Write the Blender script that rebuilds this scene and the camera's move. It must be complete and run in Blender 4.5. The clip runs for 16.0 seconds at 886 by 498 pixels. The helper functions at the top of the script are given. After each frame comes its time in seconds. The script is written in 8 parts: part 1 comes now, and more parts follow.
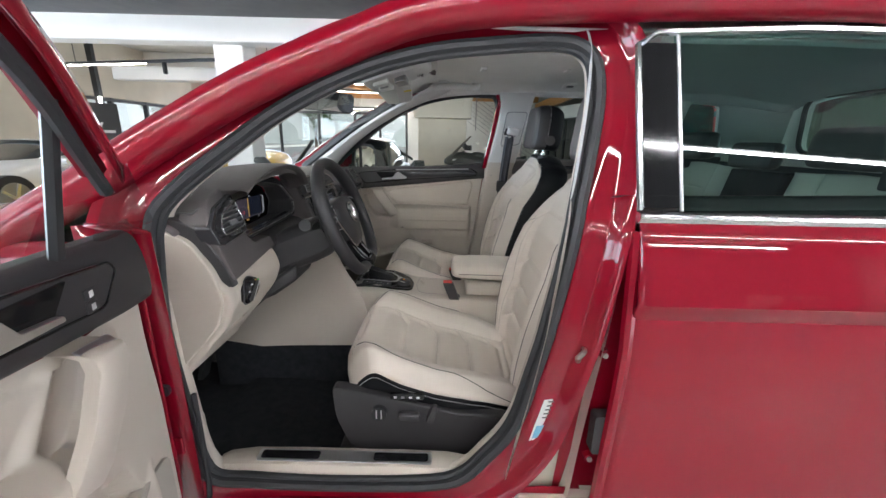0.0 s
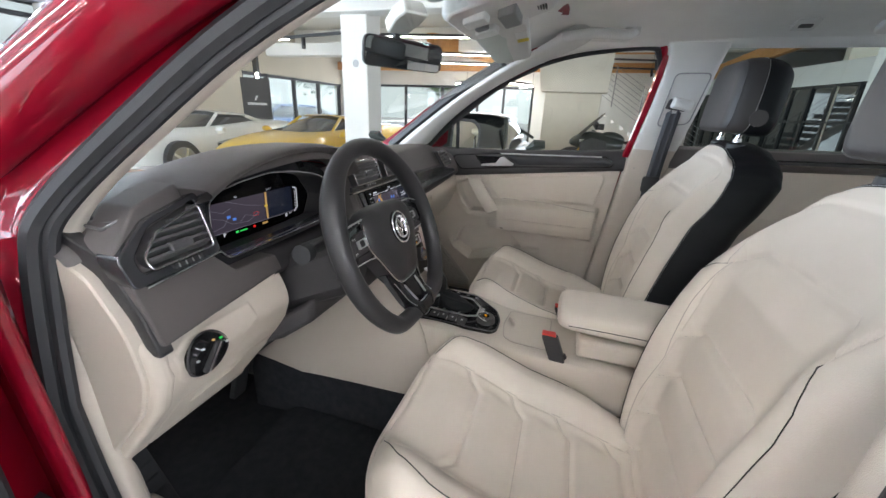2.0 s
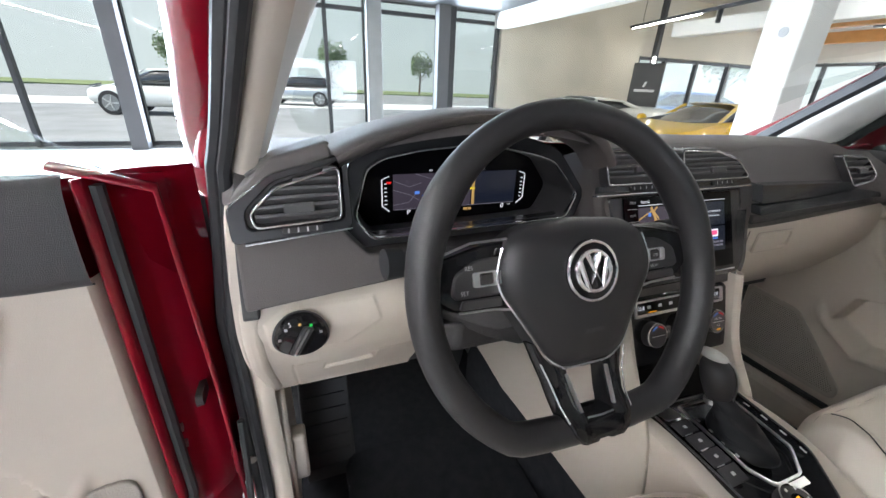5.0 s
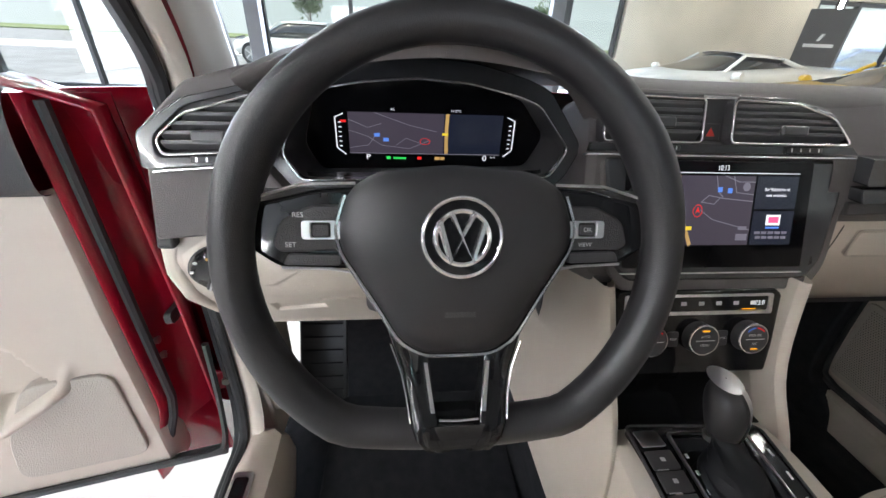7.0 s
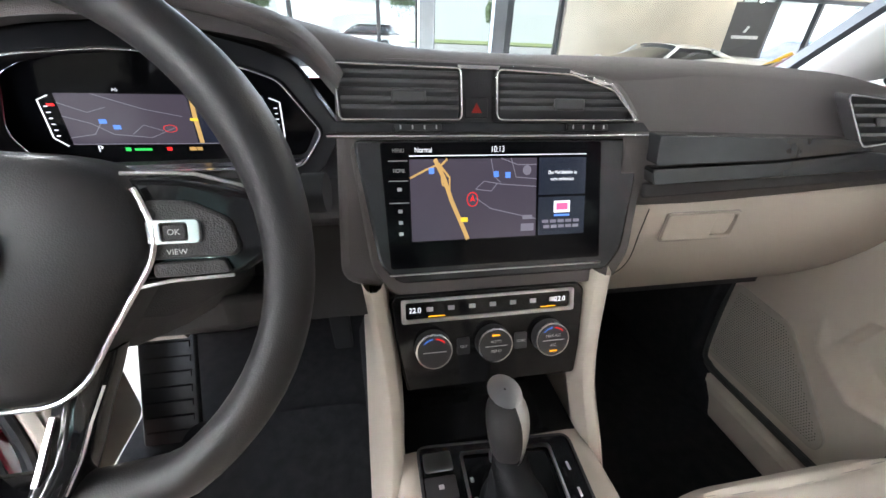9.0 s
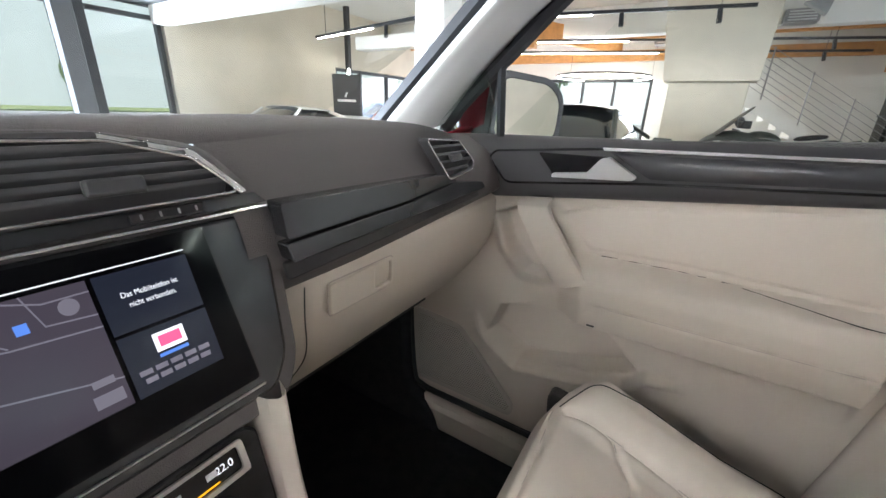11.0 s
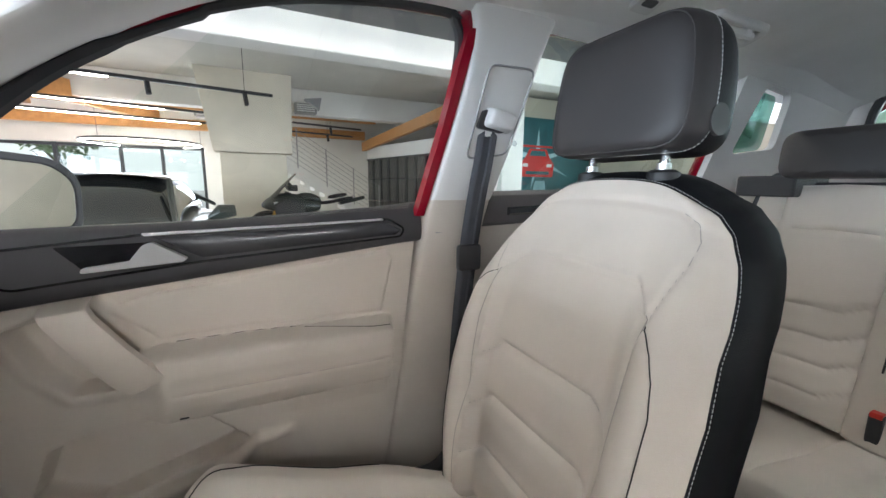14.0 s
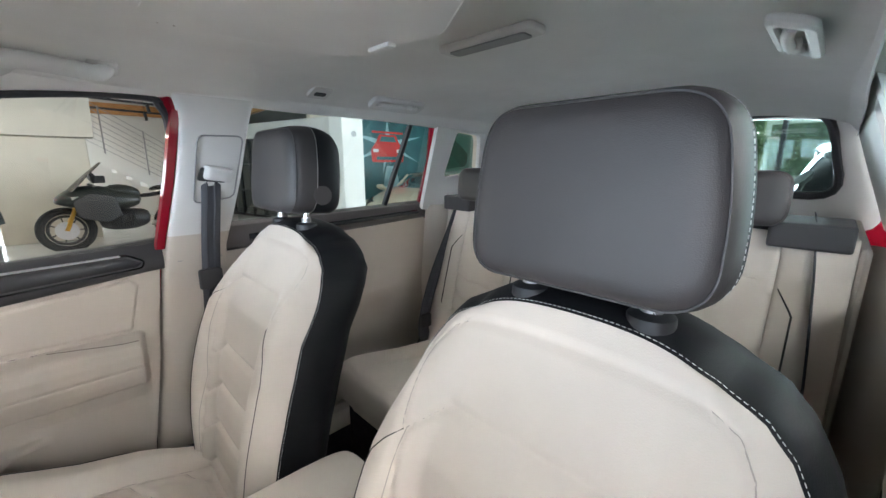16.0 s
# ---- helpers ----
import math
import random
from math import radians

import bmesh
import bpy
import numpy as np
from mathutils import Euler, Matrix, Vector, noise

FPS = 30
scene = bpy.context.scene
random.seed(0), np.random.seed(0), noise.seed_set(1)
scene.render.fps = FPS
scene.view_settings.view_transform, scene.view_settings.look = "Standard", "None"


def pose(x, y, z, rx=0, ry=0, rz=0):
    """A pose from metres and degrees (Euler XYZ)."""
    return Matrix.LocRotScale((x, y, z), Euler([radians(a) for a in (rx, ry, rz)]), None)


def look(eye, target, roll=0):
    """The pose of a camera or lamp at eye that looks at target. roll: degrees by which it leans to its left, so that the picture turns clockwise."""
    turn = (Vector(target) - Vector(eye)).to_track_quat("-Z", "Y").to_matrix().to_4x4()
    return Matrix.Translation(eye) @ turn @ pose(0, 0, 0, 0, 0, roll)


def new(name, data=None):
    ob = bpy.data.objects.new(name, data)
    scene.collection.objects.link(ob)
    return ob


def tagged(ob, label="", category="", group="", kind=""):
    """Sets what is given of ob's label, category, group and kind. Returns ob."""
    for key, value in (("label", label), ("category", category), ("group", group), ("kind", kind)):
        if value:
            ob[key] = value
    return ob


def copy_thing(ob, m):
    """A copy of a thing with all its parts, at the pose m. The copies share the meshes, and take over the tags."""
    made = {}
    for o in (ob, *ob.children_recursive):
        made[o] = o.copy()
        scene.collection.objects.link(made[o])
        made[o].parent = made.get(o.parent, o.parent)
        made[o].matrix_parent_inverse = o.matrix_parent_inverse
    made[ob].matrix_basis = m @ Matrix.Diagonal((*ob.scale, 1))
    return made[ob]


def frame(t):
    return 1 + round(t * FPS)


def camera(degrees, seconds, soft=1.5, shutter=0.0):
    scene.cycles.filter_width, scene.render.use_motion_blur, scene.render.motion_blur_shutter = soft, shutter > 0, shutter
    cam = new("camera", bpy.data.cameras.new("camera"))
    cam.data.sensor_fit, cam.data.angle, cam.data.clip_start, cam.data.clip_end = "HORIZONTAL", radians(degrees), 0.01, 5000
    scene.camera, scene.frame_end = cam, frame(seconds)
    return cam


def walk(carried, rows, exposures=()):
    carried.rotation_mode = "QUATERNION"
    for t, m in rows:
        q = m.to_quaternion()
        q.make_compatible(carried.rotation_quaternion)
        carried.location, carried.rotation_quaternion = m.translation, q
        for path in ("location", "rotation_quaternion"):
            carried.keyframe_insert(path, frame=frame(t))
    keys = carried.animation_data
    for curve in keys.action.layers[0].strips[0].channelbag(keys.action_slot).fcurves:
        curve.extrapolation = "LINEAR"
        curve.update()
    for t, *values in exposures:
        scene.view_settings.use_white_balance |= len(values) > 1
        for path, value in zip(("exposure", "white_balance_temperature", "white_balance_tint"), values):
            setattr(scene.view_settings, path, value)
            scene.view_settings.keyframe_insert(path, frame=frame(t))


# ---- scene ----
cam = camera(98.1, 16.0)

PATH = [
    (0, (0.276, -1.512, 1.315), (0.275, 0.412, 0.769), 1.4),
    (0.5, (0.287, -1.396, 1.317), (0.231, 0.511, 0.714), 1.8),
    (1, (0.279, -1.273, 1.313), (0.133, 0.621, 0.69), 1.8),
    (1.5, (0.262, -1.12, 1.307), (-0.005, 0.749, 0.645), 2.2),
    (2, (0.281, -1.005, 1.306), (-0.274, 0.795, 0.636), 2.4),
    (2.5, (0.31, -0.875, 1.304), (-0.559, 0.789, 0.615), 2.4),
    (3, (0.319, -0.813, 1.297), (-0.787, 0.68, 0.558), 2.5),
    (3.5, (0.307, -0.76, 1.289), (-1.032, 0.504, 0.508), 2.6),
    (4, (0.298, -0.712, 1.285), (-1.203, 0.357, 0.507), 2.4),
    (4.5, (0.28, -0.682, 1.272), (-1.331, 0.209, 0.49), 2.5),
    (4.7, (0.272, -0.663, 1.269), (-1.387, 0.139, 0.491), 2.4),
    (6.8, (0.247, -0.43, 1.232), (-1.486, -0.201, 0.26), 2.9),
    (7, (0.248, -0.407, 1.232), (-1.484, -0.212, 0.252), 2.8),
    (7.5, (0.235, -0.341, 1.224), (-1.492, -0.19, 0.228), 2.9),
    (8, (0.238, -0.264, 1.219), (-1.492, -0.099, 0.229), 2.8),
    (8.2, (0.237, -0.239, 1.216), (-1.486, -0.061, 0.217), 2.7),
    (10.3, (0.145, -0.038, 1.208), (-1.335, 1.028, 0.39), 2.5),
    (10.5, (0.137, -0.035, 1.209), (-1.246, 1.182, 0.43), 2.4),
    (11, (0.123, -0.021, 1.201), (-0.851, 1.586, 0.518), 2.2),
    (11.5, (0.131, -0.027, 1.195), (-0.439, 1.764, 0.509), 1.5),
    (12, (0.141, -0.035, 1.178), (-0.078, 1.753, 0.31), 0.8),
    (12.5, (0.144, -0.049, 1.153), (0.208, 1.672, 0.136), 0.6),
    (13, (0.139, -0.067, 1.153), (0.467, 1.692, 0.259), 0.6),
    (13.5, (0.159, -0.058, 1.19), (0.795, 1.743, 0.597), 0.7),
    (14, (0.174, -0.075, 1.233), (1.028, 1.703, 0.904), 0.6),
    (14.5, (0.218, -0.166, 1.267), (1.23, 1.545, 1.043), 0.2),
    (15, (0.281, -0.326, 1.327), (1.495, 1.25, 1.129), -0.1),
    (15.5, (0.31, -0.454, 1.382), (1.68, 0.984, 1.152), -0.2),
    (16, (0.324, -0.543, 1.389), (1.699, 0.844, 0.962), 0.1),
]
walk(cam, [(t, look(eye, target, roll)) for t, eye, target, roll in PATH], exposures=((0.0, 0.12), (1.0, 0.34), (1.5, 0.48), (2.0, 0.52), (3.5, 0.7), (4.7, 0.68), (6.8, 0.88), (7.4, 1.05), (8.2, 1.45), (10.3, 1.0), (11.0, 0.95), (12.0, 1.15), (13.0, 1.12), (13.5, 0.82), (14.0, 0.62), (14.5, 0.68), (15.0, 0.78), (16.0, 0.8)))

# ---- light ----
world = bpy.data.worlds.new("sky")
scene.world = world
world.use_nodes = True
wn = world.node_tree
sky = wn.nodes.new("ShaderNodeTexSky")
sky.sky_type, sky.sun_disc = "NISHITA", False
sky.sun_elevation, sky.sun_rotation = radians(55), radians(180)
wn.links.new(sky.outputs[0], wn.nodes["Background"].inputs[0])
wn.nodes["Background"].inputs[1].default_value = 0.15

sun = new("sun", bpy.data.lights.new("sun", "SUN"))
sun.data.energy, sun.data.angle, sun.data.color = 5.0, radians(0.6), (1.0, 0.95, 0.88)
sun.matrix_world = look((0, -30, 43), (0, 0, 0))


def window_light(name, eye, target, w, h, watts, colour=(0.87, 0.95, 1.09)):
    lamp = new(name, bpy.data.lights.new(name, "AREA"))
    lamp.data.shape, lamp.data.size, lamp.data.size_y = "RECTANGLE", w, h
    lamp.data.energy, lamp.data.color = watts, colour
    lamp.matrix_world = look(eye, target)
    return lamp


window_light("west_window_light", (-8.15, -2.0, 1.35), (0, -2.0, 1.30), 11.8, 2.5, 880, (0.80, 0.94, 1.14))
window_light("north_window_light", (-4.2, 12.85, 1.3), (-4.2, 0, 1.2), 8.0, 2.0, 130)
window_light("south_window_light", (-5.25, -7.85, 1.0), (-5.25, 0, 1.0), 2.4, 1.9, 60)
window_light("east_window_light", (8.85, -0.5, 1.2), (0, -0.5, 1.25), 8.0, 2.2, 560)


# ---- helpers of this scene ----
def mesh_from(name, verts, faces):
    me = bpy.data.meshes.new(name)
    me.from_pydata([tuple(v) for v in verts], [], faces)
    me.update()
    return me


def put(name, data, material, parent=None, label="", smooth=True, bevel=0.0, subsurf=0, solid=0.0, angle=40, segments=2):
    """A mesh, or a bmesh, as one object."""
    if isinstance(data, bmesh.types.BMesh):
        bmesh.ops.recalc_face_normals(data, faces=data.faces)
        me = bpy.data.meshes.new(name)
        data.to_mesh(me)
        data.free()
    else:
        me = data
    ob = new(name, me)
    me.materials.append(material)
    if smooth:
        me.polygons.foreach_set("use_smooth", [True] * len(me.polygons))
        me.set_sharp_from_angle(angle=radians(angle))
    if solid:
        m = ob.modifiers.new("solid", "SOLIDIFY")
        m.thickness, m.offset = solid, 0
    if bevel:
        m = ob.modifiers.new("bevel", "BEVEL")
        m.width, m.segments, m.limit_method, m.angle_limit = bevel, segments, "ANGLE", radians(35)
        m.harden_normals = False
    if subsurf:
        m = ob.modifiers.new("sub", "SUBSURF")
        m.levels = m.render_levels = subsurf
    if parent is not None:
        ob.parent = parent
    if label:
        ob["label"] = label
    return ob


def part(name, data, material, parent, label="", **more):
    return put(name, data, material, parent, label, **more)


def thing(name, label, category, at=(0, 0, 0), group="", kind=""):
    ob = new(name)
    ob.location = at
    ob.empty_display_size = 0.1
    return tagged(ob, label, category, group, kind)


def box(x0, x1, y0, y1, z0, z1):
    v = [(x, y, z) for z in (z0, z1) for y in (y0, y1) for x in (x0, x1)]
    f = [(0, 2, 3, 1), (4, 5, 7, 6), (0, 1, 5, 4), (1, 3, 7, 5), (3, 2, 6, 7), (2, 0, 4, 6)]
    return mesh_from("box", v, f)


def boxes(rows):
    v, f = [], []
    for x0, x1, y0, y1, z0, z1 in rows:
        n = len(v)
        v += [(x, y, z) for z in (z0, z1) for y in (y0, y1) for x in (x0, x1)]
        f += [tuple(n + i for i in q) for q in ((0, 2, 3, 1), (4, 5, 7, 6), (0, 1, 5, 4), (1, 3, 7, 5), (3, 2, 6, 7), (2, 0, 4, 6))]
    return mesh_from("boxes", v, f)


def grid(rows, loop=False, flip=False):
    """Rows of points, all alike in number, as a sheet of quads."""
    n = len(rows[0])
    v = [p for r in rows for p in r]
    f = []
    for a in range(len(rows) - 1):
        for b in range(n if loop else n - 1):
            c = (b + 1) % n
            q = (a * n + b, a * n + c, (a + 1) * n + c, (a + 1) * n + b)
            f.append(q[::-1] if flip else q)
    return mesh_from("sheet", v, f)


def loft(rows, caps=True):
    n = len(rows[0])
    v = [tuple(p) for r in rows for p in r]
    f = [(a * n + b, a * n + (b + 1) % n, (a + 1) * n + (b + 1) % n, (a + 1) * n + b) for a in range(len(rows) - 1) for b in range(n)]
    if caps:
        f += [tuple(range(n))[::-1], tuple(range((len(rows) - 1) * n, len(rows) * n))]
    bm = bmesh.new()
    bv = [bm.verts.new(p) for p in v]
    for q in f:
        bm.faces.new([bv[i] for i in q])
    return bm


def curve(points, n=8, loop=False):
    """A smooth line through the points."""
    p = [Vector(q) for q in points]
    out = []
    last = len(p) if loop else len(p) - 1
    for i in range(last):
        if loop:
            a, b, c, d = p[i - 1], p[i], p[(i + 1) % len(p)], p[(i + 2) % len(p)]
        else:
            a, b, c, d = p[max(i - 1, 0)], p[i], p[i + 1], p[min(i + 2, len(p) - 1)]
        for k in range(n):
            t = k / n
            out.append(0.5 * (2 * b + (c - a) * t + (2 * a - 5 * b + 4 * c - d) * t * t + (3 * b - a - 3 * c + d) * t ** 3))
    if not loop:
        out.append(p[-1])
    return out


def rod(points, r, n=8, loop=False, flat=1.0, up=None):
    """A round or flattened bar along a line."""
    p = [Vector(q) for q in points]
    rows, side = [], None
    m = len(p)
    for i, q in enumerate(p):
        ahead = (p[(i + 1) % m] - p[i - 1]) if loop else (p[min(i + 1, m - 1)] - p[max(i - 1, 0)])
        ahead.normalize()
        if up is not None:
            side = ahead.cross(Vector(up)).normalized()
        else:
            if side is None:
                side = ahead.orthogonal().normalized()
            side = (side - ahead * side.dot(ahead)).normalized()
        top = side.cross(ahead)
        rr = r[i] if isinstance(r, (list, tuple)) else r
        rows.append([q + side * math.cos(a) * rr + top * math.sin(a) * rr * flat for a in [2 * math.pi * k / n for k in range(n)]])
    if loop:
        rows.append(rows[0])
    return loft(rows, caps=not loop)


def slab(outline, to3, a, b):
    """A flat outline (u, v) drawn out from depth a to depth b; to3(u, v, depth) gives the place."""
    bm = bmesh.new()
    lo = [bm.verts.new(to3(u, v, a)) for u, v in outline]
    hi = [bm.verts.new(to3(u, v, b)) for u, v in outline]
    n = len(outline)
    bm.faces.new(lo[::-1])
    bm.faces.new(hi)
    for i in range(n):
        bm.faces.new((lo[i], lo[(i + 1) % n], hi[(i + 1) % n], hi[i]))
    return bm


def frame_slab(outer, inner, to3, a, b):
    """A frame between two outlines with the same number of corners."""
    bm = bmesh.new()
    n = len(outer)
    oa, ob_, ia, ib = ([bm.verts.new(to3(u, v, d)) for u, v in o] for o, d in ((outer, a), (outer, b), (inner, a), (inner, b)))
    for i in range(n):
        j = (i + 1) % n
        bm.faces.new((oa[i], oa[j], ob_[j], ob_[i]))
        bm.faces.new((ia[j], ia[i], ib[i], ib[j]))
        bm.faces.new((ob_[i], ob_[j], ib[j], ib[i]))
        bm.faces.new((oa[j], oa[i], ia[i], ia[j]))
    return bm


def rounded(pts, r, n=4):
    """An outline with its corners rounded."""
    out = []
    m = len(pts)
    for i in range(m):
        a, b, c = Vector(pts[i - 1]), Vector(pts[i]), Vector(pts[(i + 1) % m])
        u, v = (a - b), (c - b)
        k = min(r, u.length * 0.45, v.length * 0.45)
        p, q = b + u.normalized() * k, b + v.normalized() * k
        for j in range(n + 1):
            t = j / n
            w = p * (1 - t) ** 2 + b * 2 * t * (1 - t) + q * t * t
            out.append((w.x, w.y))
    return out


def rect(u0, u1, v0, v1, r=0.0, n=4):
    o = [(u0, v0), (u1, v0), (u1, v1), (u0, v1)]
    return rounded(o, r, n) if r else o


def step(a, b, x):
    t = min(max((x - a) / (b - a), 0.0), 1.0) if a != b else float(x > a)
    return t * t * (3 - 2 * t)


def inside(poly, u, v):
    """Signed distance to a polygon, positive inside."""
    best, inn = 1e9, False
    n = len(poly)
    for i in range(n):
        (x0, y0), (x1, y1) = poly[i - 1], poly[i]
        dx, dy = x1 - x0, y1 - y0
        t = min(max(((u - x0) * dx + (v - y0) * dy) / (dx * dx + dy * dy + 1e-12), 0), 1)
        best = min(best, math.hypot(u - x0 - t * dx, v - y0 - t * dy))
        if (y0 > v) != (y1 > v) and u < (x1 - x0) * (v - y0) / (y1 - y0) + x0:
            inn = not inn
    return best if inn else -best


def lin(x, xs, ys):
    return float(np.interp(x, xs, ys))


def side(z):
    """Half the body's width at a height."""
    return lin(z, [0.25, 0.5, 0.9, 1.15, 1.62], [0.74, 0.79, 0.80, 0.77, 0.60])


# ---- materials ----
def material(name, colour, rough=0.5, metal=0.0, grain=0.0, grain_scale=300.0, vary=0.08, vary_scale=6.0, coat=0.0, spec=0.5, sheen=0.0, kind="noise", detail=4.0, distance=0.002):
    m = bpy.data.materials.new(name)
    m.use_nodes = True
    t = m.node_tree
    b = t.nodes["Principled BSDF"]
    b.inputs["Metallic"].default_value, b.inputs["Roughness"].default_value = metal, rough
    b.inputs["Coat Weight"].default_value, b.inputs["Coat Roughness"].default_value = coat, 0.03
    b.inputs["Specular IOR Level"].default_value = spec
    b.inputs["Sheen Weight"].default_value = sheen
    place = t.nodes.new("ShaderNodeNewGeometry")
    if vary:
        blot = t.nodes.new("ShaderNodeTexNoise")
        blot.inputs["Scale"].default_value, blot.inputs["Detail"].default_value = vary_scale, detail
        t.links.new(place.outputs["Position"], blot.inputs["Vector"])
        ramp = t.nodes.new("ShaderNodeMapRange")
        ramp.inputs["From Min"].default_value, ramp.inputs["From Max"].default_value = 0.3, 0.7
        ramp.inputs["To Min"].default_value, ramp.inputs["To Max"].default_value = 1 - vary, 1 + vary
        t.links.new(blot.outputs["Fac"], ramp.inputs["Value"])
        mul = t.nodes.new("ShaderNodeMix")
        mul.data_type, mul.blend_type = "RGBA", "MULTIPLY"
        mul.inputs["Factor"].default_value = 1.0
        mul.inputs["A"].default_value = (*colour, 1)
        t.links.new(ramp.outputs["Result"], mul.inputs["B"])
        t.links.new(mul.outputs["Result"], b.inputs["Base Color"])
        r2 = t.nodes.new("ShaderNodeMapRange")
        r2.inputs["To Min"].default_value, r2.inputs["To Max"].default_value = max(rough - 0.06, 0.02), min(rough + 0.06, 1)
        t.links.new(blot.outputs["Fac"], r2.inputs["Value"])
        t.links.new(r2.outputs["Result"], b.inputs["Roughness"])
    else:
        b.inputs["Base Color"].default_value = (*colour, 1)
    if grain:
        tex = t.nodes.new("ShaderNodeTexVoronoi" if kind == "pebble" else "ShaderNodeTexNoise")
        tex.inputs["Scale"].default_value = grain_scale
        t.links.new(place.outputs["Position"], tex.inputs["Vector"])
        bump = t.nodes.new("ShaderNodeBump")
        bump.inputs["Strength"].default_value, bump.inputs["Distance"].default_value = grain, distance
        t.links.new(tex.outputs["Distance" if kind == "pebble" else "Fac"], bump.inputs["Height"])
        t.links.new(bump.outputs["Normal"], b.inputs["Normal"])
    return m


def glowing(name, colour, strength):
    m = bpy.data.materials.new(name)
    m.use_nodes = True
    b = m.node_tree.nodes["Principled BSDF"]
    b.inputs["Base Color"].default_value = (*[c * 0.2 for c in colour], 1)
    b.inputs["Roughness"].default_value = 0.2
    b.inputs["Emission Color"].default_value, b.inputs["Emission Strength"].default_value = (*colour, 1), strength
    return m


def pane(name, tint, gloss=0.05):
    """A clear sheet: light goes through it tinted, and more is mirrored at a flat angle."""
    m = bpy.data.materials.new(name)
    m.use_nodes = True
    t = m.node_tree
    t.nodes.remove(t.nodes["Principled BSDF"])
    clear, shine, mix, lay = (t.nodes.new("ShaderNode" + k) for k in ("BsdfTransparent", "BsdfGlossy", "MixShader", "LayerWeight"))
    clear.inputs["Color"].default_value = (*tint, 1)
    shine.inputs["Roughness"].default_value = 0.0
    lay.inputs["Blend"].default_value = 0.12
    ramp = t.nodes.new("ShaderNodeMapRange")
    ramp.inputs["To Min"].default_value, ramp.inputs["To Max"].default_value = gloss, 0.6
    t.links.new(lay.outputs["Facing"], ramp.inputs["Value"])
    t.links.new(ramp.outputs["Result"], mix.inputs["Fac"])
    t.links.new(clear.outputs[0], mix.inputs[1])
    t.links.new(shine.outputs[0], mix.inputs[2])
    t.links.new(mix.outputs[0], t.nodes["Material Output"].inputs["Surface"])
    return m


